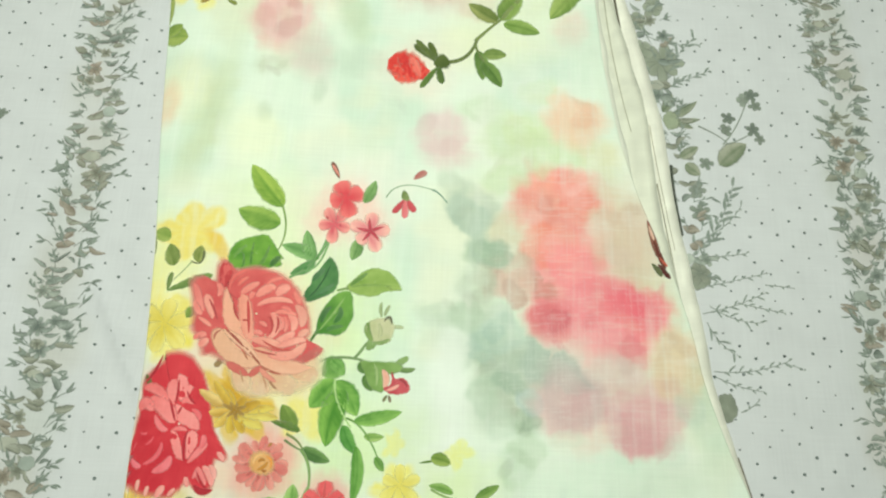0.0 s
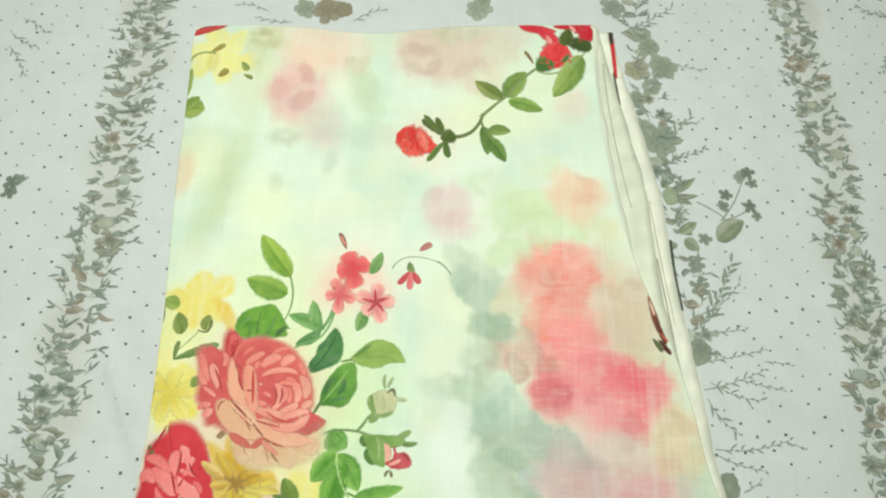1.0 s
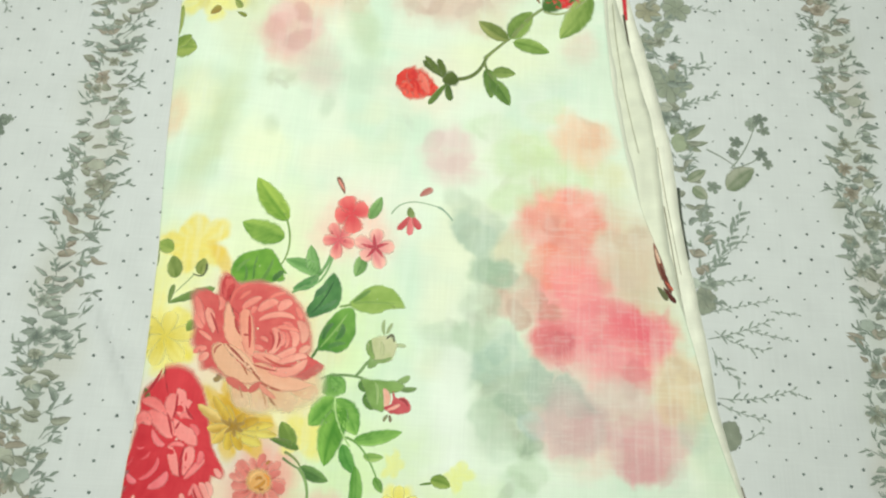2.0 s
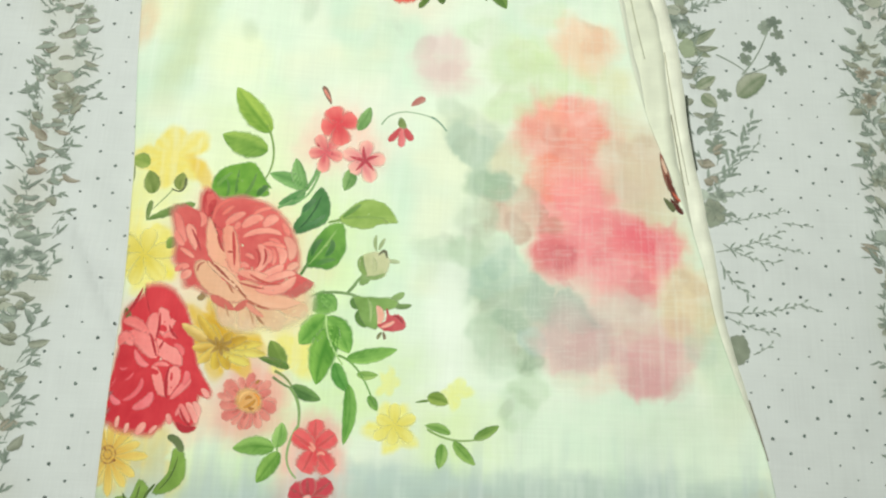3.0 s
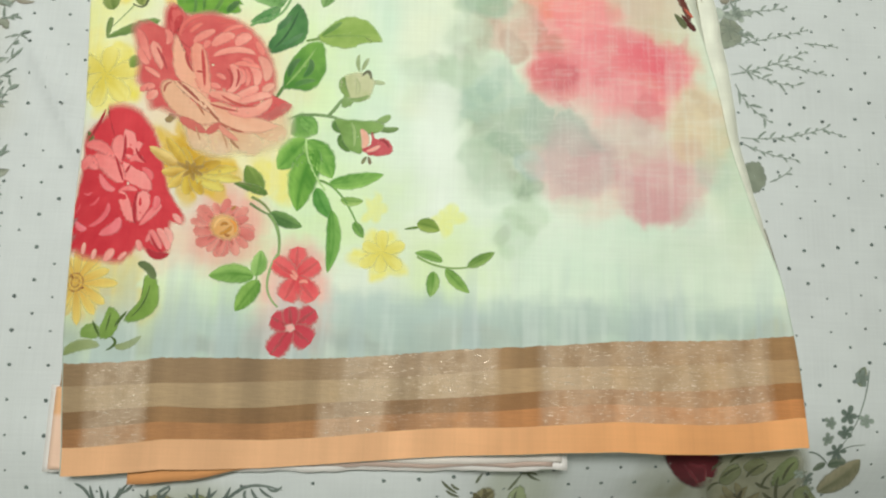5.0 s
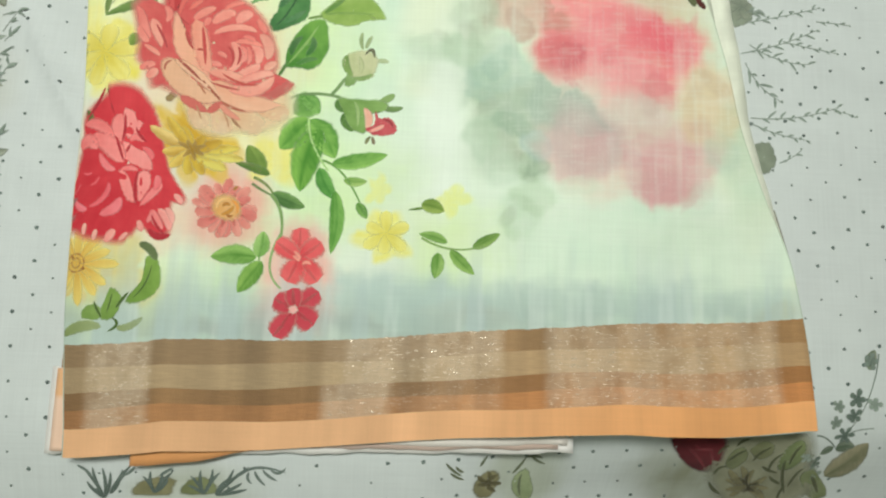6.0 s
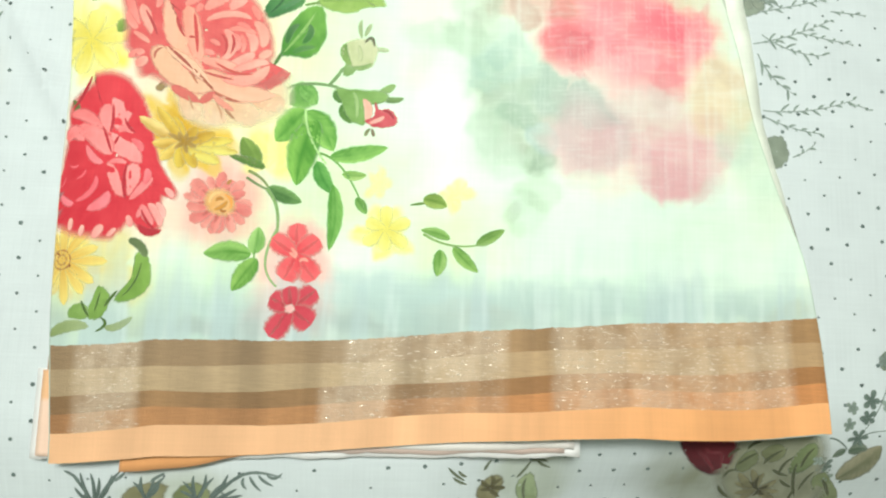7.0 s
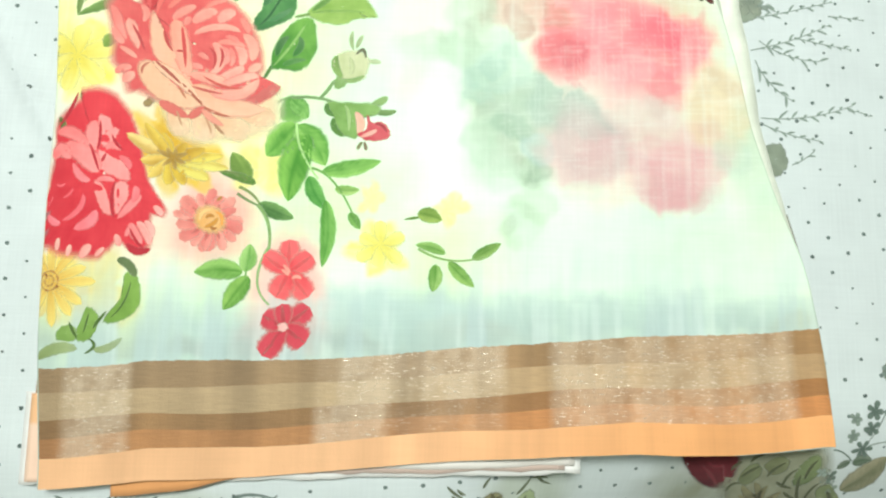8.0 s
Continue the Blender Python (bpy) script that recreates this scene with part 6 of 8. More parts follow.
ink = Print("blossom_print", saree_top, "pink daisy with a golden centre")
ink.swath(((-0.1631, -0.0448), (-0.1512, -0.0444), (-0.1393, -0.044)), 0.0083, "f09a8e", "cc5450", 0.75, 0.4, 0.22)
ink.swath(((-0.1631, -0.0448), (-0.1507, -0.0474), (-0.1394, -0.0501)), 0.0102, "e57c76", "cc5450", 0.75, 0.4, 0.22)
ink.swath(((-0.1631, -0.0448), (-0.1544, -0.0515), (-0.1435, -0.0581)), 0.007, "ec8c82", "cc5450", 0.75, 0.4, 0.22)
ink.swath(((-0.1631, -0.0448), (-0.156, -0.0551), (-0.1516, -0.0654)), 0.0071, "f09a8e", "cc5450", 0.75, 0.4, 0.22)
ink.swath(((-0.1631, -0.0448), (-0.1632, -0.0556), (-0.1607, -0.0663)), 0.0103, "e57c76", "cc5450", 0.75, 0.4, 0.22)
ink.swath(((-0.1631, -0.0448), (-0.164, -0.0559), (-0.167, -0.067)), 0.0081, "ec8c82", "cc5450", 0.75, 0.4, 0.22)
ink.swath(((-0.1631, -0.0448), (-0.1686, -0.0541), (-0.1728, -0.0633)), 0.0064, "f09a8e", "cc5450", 0.75, 0.4, 0.22)
ink.swath(((-0.1631, -0.0448), (-0.1724, -0.0516), (-0.1818, -0.0584)), 0.0097, "e57c76", "cc5450", 0.75, 0.4, 0.22)
ink.swath(((-0.1631, -0.0448), (-0.1735, -0.0463), (-0.185, -0.0478)), 0.0093, "ec8c82", "cc5450", 0.75, 0.4, 0.22)
ink.swath(((-0.1631, -0.0448), (-0.1764, -0.0421), (-0.1877, -0.0393)), 0.0062, "f09a8e", "cc5450", 0.75, 0.4, 0.22)
ink.swath(((-0.1631, -0.0448), (-0.1719, -0.0398), (-0.1833, -0.0349)), 0.0086, "e57c76", "cc5450", 0.75, 0.4, 0.22)
ink.swath(((-0.1631, -0.0448), (-0.1739, -0.0363), (-0.1821, -0.0278)), 0.0101, "ec8c82", "cc5450", 0.75, 0.4, 0.22)
ink.swath(((-0.1631, -0.0448), (-0.1663, -0.035), (-0.1719, -0.0252)), 0.0068, "f09a8e", "cc5450", 0.75, 0.4, 0.22)
ink.swath(((-0.1631, -0.0448), (-0.1628, -0.0328), (-0.1612, -0.0207)), 0.0074, "e57c76", "cc5450", 0.75, 0.4, 0.22)
ink.swath(((-0.1631, -0.0448), (-0.1583, -0.0358), (-0.1538, -0.0267)), 0.0103, "ec8c82", "cc5450", 0.75, 0.4, 0.22)
ink.swath(((-0.1631, -0.0448), (-0.1543, -0.0359), (-0.1464, -0.0269)), 0.0078, "f09a8e", "cc5450", 0.75, 0.4, 0.22)
ink.swath(((-0.1631, -0.0448), (-0.155, -0.0399), (-0.1448, -0.035)), 0.0065, "e57c76", "cc5450", 0.75, 0.4, 0.22)
ink.swath(((-0.1631, -0.0448), (-0.1549, -0.0474), (-0.1485, -0.0501)), 0.0026, "c8544e", "b84844", 0.6, 0.7, 0.3)
ink.swath(((-0.1631, -0.0448), (-0.1581, -0.0512), (-0.1548, -0.0577)), 0.0026, "c8544e", "b84844", 0.6, 0.7, 0.3)
ink.swath(((-0.1631, -0.0448), (-0.1631, -0.052), (-0.1649, -0.0592)), 0.0026, "c8544e", "b84844", 0.6, 0.7, 0.3)
ink.swath(((-0.1631, -0.0448), (-0.1677, -0.0494), (-0.1741, -0.054)), 0.0026, "c8544e", "b84844", 0.6, 0.7, 0.3)
ink.swath(((-0.1631, -0.0448), (-0.1697, -0.0446), (-0.1782, -0.0445)), 0.0026, "c8544e", "b84844", 0.6, 0.7, 0.3)
ink.swath(((-0.1631, -0.0448), (-0.1683, -0.0399), (-0.1752, -0.0351)), 0.0026, "c8544e", "b84844", 0.6, 0.7, 0.3)
ink.swath(((-0.1631, -0.0448), (-0.1639, -0.0374), (-0.1665, -0.0301)), 0.0026, "c8544e", "b84844", 0.6, 0.7, 0.3)
ink.swath(((-0.1631, -0.0448), (-0.1587, -0.0384), (-0.1561, -0.032)), 0.0026, "c8544e", "b84844", 0.6, 0.7, 0.3)
ink.swath(((-0.1631, -0.0448), (-0.1552, -0.0423), (-0.149, -0.04)), 0.0026, "c8544e", "b84844", 0.6, 0.7, 0.3)
ink.blob(((-0.1723, -0.0419), (-0.1698, -0.036), (-0.1633, -0.034), (-0.1563, -0.0365), (-0.1526, -0.0426), (-0.1528, -0.0489), (-0.1578, -0.0527), (-0.1659, -0.0516), (-0.1707, -0.0477)), "e2a050", "efb878", 0.2, 0.9)
ink.swath(((-0.1693, -0.045), (-0.1673, -0.0386), (-0.1613, -0.0366)), 0.0026, "f0bc7c", "f0bc7c", 0.55, 0.55, 0.0)
ink.swath(((-0.1594, -0.0375), (-0.1544, -0.0418), (-0.1547, -0.0481)), 0.0026, "e89a4a", "e89a4a", 0.55, 0.55, 0.0)
ink.swath(((-0.1661, -0.0493), (-0.1602, -0.0465), (-0.1571, -0.0419)), 0.0031, "c88a3a", "c88a3a", 0.55, 0.55, 0.0)
ink.swath(((-0.165, -0.0431), (-0.1626, -0.0407), (-0.1594, -0.042)), 0.0026, "b87c34", "b87c34", 0.55, 0.55, 0.0)
ink.swath(((-0.1618, -0.0483), (-0.1598, -0.0501), (-0.1573, -0.0491)), 0.0021, "a86a30", "a86a30", 0.55, 0.55, 0.0)
ink.swath(((-0.1584, -0.0302), (-0.1567, -0.0283), (-0.1551, -0.0264)), 0.0021, "b07a40", "b07a40", 0.55, 0.55, 0.0)
ink.finish()
ink = Print("blossom_print", saree_top, "coral blossom with rounded petals")
ink.swath(((-0.1064, -0.0797), (-0.106, -0.068), (-0.1065, -0.0563)), 0.0142, "ee6a6c", "dc464e", 0.55, 0.3, 0.0)
ink.swath(((-0.1064, -0.0797), (-0.1065, -0.0685), (-0.1065, -0.0563)), 0.0024, "d8424c", "d8424c", 0.5, 0.7, 0.4)
ink.swath(((-0.1064, -0.0797), (-0.0978, -0.0735), (-0.09, -0.0673)), 0.0151, "ee6a6c", "dc464e", 0.55, 0.3, 0.0)
ink.swath(((-0.1064, -0.0797), (-0.0982, -0.074), (-0.09, -0.0673)), 0.0024, "d8424c", "d8424c", 0.5, 0.7, 0.4)
ink.swath(((-0.1064, -0.0797), (-0.0986, -0.0885), (-0.0917, -0.0972)), 0.0161, "ee6a6c", "dc464e", 0.55, 0.3, 0.0)
ink.swath(((-0.1064, -0.0797), (-0.099, -0.0889), (-0.0917, -0.0972)), 0.0024, "d8424c", "d8424c", 0.5, 0.7, 0.4)
ink.swath(((-0.1064, -0.0797), (-0.11, -0.0888), (-0.1145, -0.0979)), 0.017, "ee6a6c", "dc464e", 0.55, 0.3, 0.0)
ink.swath(((-0.1064, -0.0797), (-0.1105, -0.0893), (-0.1145, -0.0979)), 0.0024, "d8424c", "d8424c", 0.5, 0.7, 0.4)
ink.swath(((-0.1064, -0.0797), (-0.1149, -0.0736), (-0.1243, -0.0676)), 0.0142, "ee6a6c", "dc464e", 0.55, 0.3, 0.0)
ink.swath(((-0.1064, -0.0797), (-0.1153, -0.0741), (-0.1243, -0.0676)), 0.0024, "d8424c", "d8424c", 0.5, 0.7, 0.4)
ink.swath(((-0.1114, -0.0777), (-0.1077, -0.0802), (-0.1059, -0.0819)), 0.0024, "f8a494", "f29084", 0.55, 0.55, 0.0)
ink.swath(((-0.1103, -0.0741), (-0.107, -0.078), (-0.1051, -0.0801)), 0.0024, "f8a494", "f29084", 0.55, 0.55, 0.0)
ink.swath(((-0.1039, -0.0845), (-0.1005, -0.0826), (-0.0969, -0.0843)), 0.0024, "f8a494", "f29084", 0.55, 0.55, 0.0)
ink.finish()
ink = Print("blossom_print", saree_top, "crimson blossom with a pale centre")
ink.swath(((-0.108, -0.118), (-0.0988, -0.1111), (-0.0904, -0.1041)), 0.0151, "d04a58", "c03444", 0.55, 0.3, 0.0)
ink.swath(((-0.108, -0.118), (-0.0992, -0.1115), (-0.0904, -0.1041)), 0.0024, "b42c3e", "b42c3e", 0.5, 0.7, 0.4)
ink.swath(((-0.108, -0.118), (-0.0998, -0.1236), (-0.0924, -0.1291)), 0.018, "d04a58", "c03444", 0.55, 0.3, 0.0)
ink.swath(((-0.108, -0.118), (-0.1002, -0.124), (-0.0924, -0.1291)), 0.0024, "b42c3e", "b42c3e", 0.5, 0.7, 0.4)
ink.swath(((-0.108, -0.118), (-0.1147, -0.1283), (-0.1221, -0.1385)), 0.0161, "d04a58", "c03444", 0.55, 0.3, 0.0)
ink.swath(((-0.108, -0.118), (-0.1151, -0.1288), (-0.1221, -0.1385)), 0.0024, "b42c3e", "b42c3e", 0.5, 0.7, 0.4)
ink.swath(((-0.108, -0.118), (-0.1152, -0.1142), (-0.1232, -0.1103)), 0.0151, "d04a58", "c03444", 0.55, 0.3, 0.0)
ink.swath(((-0.108, -0.118), (-0.1156, -0.1146), (-0.1232, -0.1103)), 0.0024, "b42c3e", "b42c3e", 0.5, 0.7, 0.4)
ink.swath(((-0.108, -0.118), (-0.1085, -0.1101), (-0.1099, -0.1021)), 0.0123, "d04a58", "c03444", 0.55, 0.3, 0.0)
ink.swath(((-0.108, -0.118), (-0.1089, -0.1105), (-0.1099, -0.1021)), 0.0024, "b42c3e", "b42c3e", 0.5, 0.7, 0.4)
ink.blob(((-0.1119, -0.1177), (-0.1099, -0.1155), (-0.1064, -0.1158), (-0.1053, -0.1188), (-0.1073, -0.121), (-0.1109, -0.1207)), "f0a8a4", "f6bcb4", 0.2, 1.0)
ink.finish()
ink = Print("leaf_print", saree_top, "")
ink.swath(((-0.2743, -0.1426), (-0.2597, -0.1351), (-0.2438, -0.1346)), 0.008, "98a66c", "84945c", 0.5, 0.5, 0.3)
ink.swath(((-0.2337, -0.1344), (-0.2256, -0.1342), (-0.2155, -0.1268)), 0.0052, "9aa878", "8a9868", 0.5, 0.5, 0.4)
ink.blob(((-0.229, -0.115), (-0.2201, -0.1028), (-0.2171, -0.09), (-0.2165, -0.0827), (-0.2102, -0.0824), (-0.206, -0.0917), (-0.2061, -0.105), (-0.2117, -0.1123), (-0.2218, -0.1169)), "6c8f3a", "8cae52", 0.06, 1.0)
ink.swath(((-0.2228, -0.0738), (-0.215, -0.0766), (-0.2091, -0.0854)), 0.0061, "6c7c50", "566440", 0.35, 0.35, 0.0)
ink.blob(((-0.2461, -0.128), (-0.2442, -0.1183), (-0.2405, -0.1069), (-0.2346, -0.1092), (-0.2314, -0.1159), (-0.2347, -0.1248), (-0.2391, -0.1295)), "68883a", "86a650", 0.07, 1.0)
ink.blob(((-0.259, -0.1284), (-0.2567, -0.1204), (-0.2482, -0.1193), (-0.2452, -0.1246), (-0.248, -0.1297)), "6e8e40", "88a458", 0.08, 1.0)
ink.swath(((-0.2351, -0.121), (-0.2315, -0.115), (-0.2271, -0.109)), 0.0021, "50692e", "465e28", 0.55, 0.55, 0.0)
ink.swath(((-0.251, -0.1164), (-0.2479, -0.1226), (-0.2445, -0.128)), 0.0019, "50692e", "465e28", 0.55, 0.55, 0.0)
ink.swath(((-0.2376, -0.1278), (-0.2335, -0.1327), (-0.2398, -0.1382)), 0.0021, "50692e", "465e28", 0.55, 0.55, 0.0)
ink.swath(((-0.2242, -0.1136), (-0.216, -0.1027), (-0.2122, -0.0881)), 0.0012, "50692e", "465e28", 0.55, 0.55, 0.0)
ink.swath(((-0.2412, -0.1245), (-0.2396, -0.1169), (-0.2386, -0.1102)), 0.0012, "50692e", "465e28", 0.55, 0.55, 0.0)
ink.finish()
ink = Print("leaf_print", saree_top, "large olive green leaf with a toothed tip")
ink.blob(((-0.2124, 0.1389), (-0.2096, 0.1479), (-0.2027, 0.1547), (-0.1911, 0.1589), (-0.1801, 0.1609), (-0.1725, 0.1535), (-0.1678, 0.146), (-0.1623, 0.1391), (-0.1651, 0.1379), (-0.1635, 0.1318), (-0.1734, 0.1294), (-0.1877, 0.1273), (-0.2018, 0.1262), (-0.2103, 0.1287)), "4f8a2c", "84b446", 0.05, 1.0)
ink.swath(((-0.191, 0.1276), (-0.1915, 0.1405), (-0.1906, 0.1547)), 0.0021, "487c2a", "487c2a", 0.5, 0.7, 0.3)
ink.swath(((-0.1853, 0.128), (-0.1793, 0.1388), (-0.1758, 0.1522)), 0.0026, "5a8a34", "5a8a34", 0.5, 0.7, 0.3)
ink.swath(((-0.2099, 0.1339), (-0.2038, 0.1432), (-0.1964, 0.1505)), 0.0031, "6a9c3c", "6a9c3c", 0.5, 0.7, 0.3)
ink.swath(((-0.1735, 0.13), (-0.1689, 0.1371), (-0.1643, 0.14)), 0.0052, "3c6c2c", "3c6c2c", 0.5, 0.7, 0.3)
ink.swath(((-0.1995, 0.1269), (-0.198, 0.1348), (-0.2005, 0.1434)), 0.0021, "508430", "508430", 0.5, 0.7, 0.3)
ink.finish()
ink = Print("leaf_print", saree_top, "deep green pointed leaf")
ink.blob(((-0.1392, 0.1006), (-0.1394, 0.1082), (-0.1346, 0.1151), (-0.1333, 0.1225), (-0.1262, 0.1321), (-0.119, 0.1419), (-0.1125, 0.1355), (-0.1092, 0.1253), (-0.1099, 0.1149), (-0.1142, 0.108), (-0.1256, 0.1023), (-0.1341, 0.0988)), "35683a", "5c9152", 0.05, 1.0)
ink.swath(((-0.1363, 0.1018), (-0.1249, 0.1167), (-0.1174, 0.1352)), 0.0018, "2e5c34", "2e5c34", 0.55, 0.55, 0.0)
ink.swath(((-0.1299, 0.1062), (-0.1204, 0.1107), (-0.112, 0.1174)), 0.0036, "4f8650", "447a48", 0.5, 0.6, 0.3)
ink.swath(((-0.1329, 0.1183), (-0.1276, 0.1258), (-0.1221, 0.1313)), 0.0047, "467a48", "3a6c40", 0.5, 0.6, 0.3)
ink.finish()
ink = Print("leaf_print", saree_top, "light green leaf with a pale tip")
ink.blob(((-0.1009, 0.1139), (-0.0927, 0.1238), (-0.0823, 0.1317), (-0.0724, 0.1334), (-0.0611, 0.1297), (-0.0536, 0.1219), (-0.0496, 0.1138), (-0.056, 0.1124), (-0.0659, 0.1108), (-0.0731, 0.1068), (-0.0855, 0.1067), (-0.0946, 0.1092)), "7da045", "a8c26c", 0.06, 1.0)
ink.swath(((-0.1105, 0.1103), (-0.1027, 0.1123), (-0.096, 0.1143)), 0.0021, "7f9c58", "6c8a4c", 0.2, 0.2, 0.0)
ink.swath(((-0.0979, 0.1141), (-0.0813, 0.1167), (-0.0543, 0.1166)), 0.0016, "8fae5a", "6c9044", 0.55, 0.55, 0.0)
ink.swath(((-0.098, 0.1152), (-0.0892, 0.123), (-0.0821, 0.1286)), 0.0036, "66923c", "5c8638", 0.5, 0.6, 0.3)
ink.finish()
ink = Print("leaf_print", saree_top, "mid green leaf on a short stalk")
ink.swath(((-0.1303, 0.062), (-0.1266, 0.0691), (-0.1232, 0.0752)), 0.0026, "5a8040", "4c7038", 0.2, 0.3, 0.0)
ink.blob(((-0.1252, 0.0702), (-0.1253, 0.0821), (-0.1208, 0.0924), (-0.1125, 0.1045), (-0.1045, 0.1096), (-0.0966, 0.1091), (-0.0938, 0.098), (-0.0933, 0.0859), (-0.0979, 0.0751), (-0.1061, 0.0687), (-0.1169, 0.0696)), "47822f", "7aac4c", 0.05, 1.0)
ink.swath(((-0.1243, 0.0712), (-0.1125, 0.0868), (-0.1012, 0.1057)), 0.0018, "9cc070", "7aa650", 0.55, 0.55, 0.0)
ink.swath(((-0.1215, 0.0788), (-0.1195, 0.0889), (-0.1131, 0.0948)), 0.0047, "3c7030", "356830", 0.5, 0.6, 0.3)
ink.swath(((-0.1104, 0.0794), (-0.1048, 0.0882), (-0.1063, 0.0952)), 0.0047, "3f7632", "3a7030", 0.5, 0.6, 0.3)
ink.swath(((-0.117, 0.0716), (-0.1101, 0.0759), (-0.1005, 0.0774)), 0.0036, "4c8438", "447c34", 0.5, 0.6, 0.3)
ink.finish()

# printed edges and drawn-in gap shade on the side folds
def pleat(a, b, c, width, code, height, name="edge_print_and_shade"):
    ink = Print(name, saree_top, "", SAREE_INK, lambda x, y: height + 0.0 * x)
    ink.stem(a, b, c, width, code)
    return ink.finish()


# dark lines draw the shade in the gaps between folds, over their printed edge
pleat((0.1455, 0.478), (0.1475, 0.428), (0.1535, 0.368), 0.0020, "4c4c38", 0.0072)
pleat((0.1535, 0.368), (0.1590, 0.330), (0.1650, 0.290), 0.0012, "87886f", 0.0072)
pleat((0.1690, 0.459), (0.1760, 0.405), (0.1830, 0.350), 0.0022, "46402f", 0.0042)
pleat((0.1830, 0.350), (0.1905, 0.300), (0.2000, 0.235), 0.0013, "86826a", 0.0042)
pleat((0.2050, 0.235), (0.2165, 0.150), (0.2290, 0.060), 0.0010, "8c866e", 0.0042)
pleat((0.2010, 0.300), (0.2080, 0.240), (0.2190, 0.165), 0.0008, "b4b09a", 0.0042)
pleat((0.1560, 0.470), (0.1640, 0.380), (0.1800, 0.290), 0.0009, "a9a890", 0.0070)
# red print on the fold edge
pleat((0.1685, 0.508), (0.1700, 0.488), (0.1715, 0.452), 0.0055, "cc2a38", 0.0041)
# shade beside the outer edge, drawn as dark strips on the sheet
pleat((0.2225, 0.258), (0.2240, 0.225), (0.2295, 0.182), 0.0032, "3d443a", 0.0006)
pleat((0.2650, -0.028), (0.2715, -0.050), (0.2790, -0.078), 0.0030, "6a6454", 0.0006)
# dark print above the red
pleat((0.1680, 0.516), (0.1682, 0.508), (0.1688, 0.499), 0.0055, "2c2c1e", 0.0043)


# ---- printed vines and dots of the bedsheet ----
GREYS = (("6c776f", "a6b0a7"), ("788379", "b0b9ae"), ("74796a", "a9ad9f"), ("636e66", "9ca79e"), ("7e7869", "b0ab9e"))


def vine(line, y0, y1, wide, seed, step=0.0070):
    """A climbing stripe of leaves, small blooms and ferny tips round line(y)."""
    rng = random.Random(seed)
    ink = Print("vine_print", bedsheet, "stripe of grey-green leaves and small blooms")
    thin = EDGE7[:, 1::2] * 1.1
    y = y0
    while y < y1:
        c = line(y)
        mood = 0.5 + 0.5 * math.sin(y * 31 + seed)
        low, high = GREYS[int(rng.random() * 2.99) + (2 if mood > 0.80 else 0)]
        for k in range(2):
            px = c + rng.uniform(-0.5, 0.5) * wide
            a = rng.choice((0.35, 2.8)) + rng.uniform(-0.7, 0.7)
            q = rng.uniform(0.009, 0.021)
            ink.blade((px, y), (px + q * math.cos(a), y + 0.8 * q * math.sin(a)), rng.uniform(0.003, 0.0085), low, high, rng.uniform(-0.003, 0.003), 0.6, 0.95, 9, EDGE7, 0.6, 0.8, 0.10, 0.5)
        if rng.random() < 0.26:
            ink.flower((c + rng.uniform(-0.45, 0.45) * wide, y), rng.uniform(0.005, 0.010), rng.choice((5, 6, 7)), low, high, rng.uniform(0, 90), 0.6)
        if rng.random() < 0.10:
            ink.fill((c + rng.uniform(-0.4, 0.4) * wide, y), rng.uniform(0.006, 0.010), rng.uniform(0.004, 0.007), high)
        for side in (-1, 1):
            for _ in range(rng.choice((0, 1, 1, 2))):
                px = c + side * wide * rng.uniform(0.05, 0.5)
                a = rng.uniform(0.1, 1.3)
                q = rng.uniform(0.007, 0.020)
                tip = (px + side * q * math.cos(a), y + q * math.sin(a))
                ink.stem((px, y), ((px + tip[0]) / 2, (y + tip[1]) / 2 + 0.001), tip, 0.0007, "87938a")
                for j in range(rng.choice((3, 4, 5))):
                    s = rng.uniform(0.25, 1.0)
                    root = (px + (tip[0] - px) * s, y + (tip[1] - y) * s)
                    b = a + rng.choice((-0.7, 0.7, 0.1))
                    g = rng.uniform(0.005, 0.011)
                    ink.blade(root, (root[0] + side * g * math.cos(b), root[1] + g * math.sin(b)), rng.uniform(0.0016, 0.0034), "6c786f", "9aa59b", 0.0005, 0.5, 0.8, 6, thin)
        y += step * rng.uniform(0.7, 1.25)
    return tagged(ink.finish(), kind="stuff")


vine(lambda y: -0.372 + 0.004 * math.sin(y * 9), -0.42, 0.75, 0.040, 3)
vine(lambda y: 0.418 - 0.00 * y - 0.12 * max(0.0, y - 0.25) ** 1.5, -0.10, 0.75, 0.036, 5)
vine(lambda y: 0.262 - 0.115 * y, 0.14, 0.72, 0.024, 8, 0.016)
vine(lambda y: -0.80 + 0.01 * math.sin(y * 8), -0.5, 0.8, 0.04, 11)
vine(lambda y: 0.78 + 0.01 * math.sin(y * 8), -0.5, 0.8, 0.04, 12)

dot_v, dot_f, dot_c = [], [], []


def dot(px, py, r):
    n = len(dot_v)
    turn = px * 900
    for k in range(7):
        dot_v.append((px + r * math.cos(turn + k * 0.898), py + r * (0.9 + 0.2 * math.sin(k * 3 + py * 700)) * math.sin(turn + k * 0.898), 0.00009))
        dot_c.append(lin("616c69") * (0.8 + 0.5 * abs(math.sin(px * 700 + py * 300))))
    dot_f.append(tuple(range(n, n + 7)))


def dots(rows, columns, place, inside):
    for row in rows:
        for k in columns:
            px, py = place(row, k)
            if inside(px, py) and math.sin(px * 5100 + py * 3700) > -0.93:
                dot(px, py, 0.0014 + 0.0004 * math.sin(px * 2300 + py * 900))


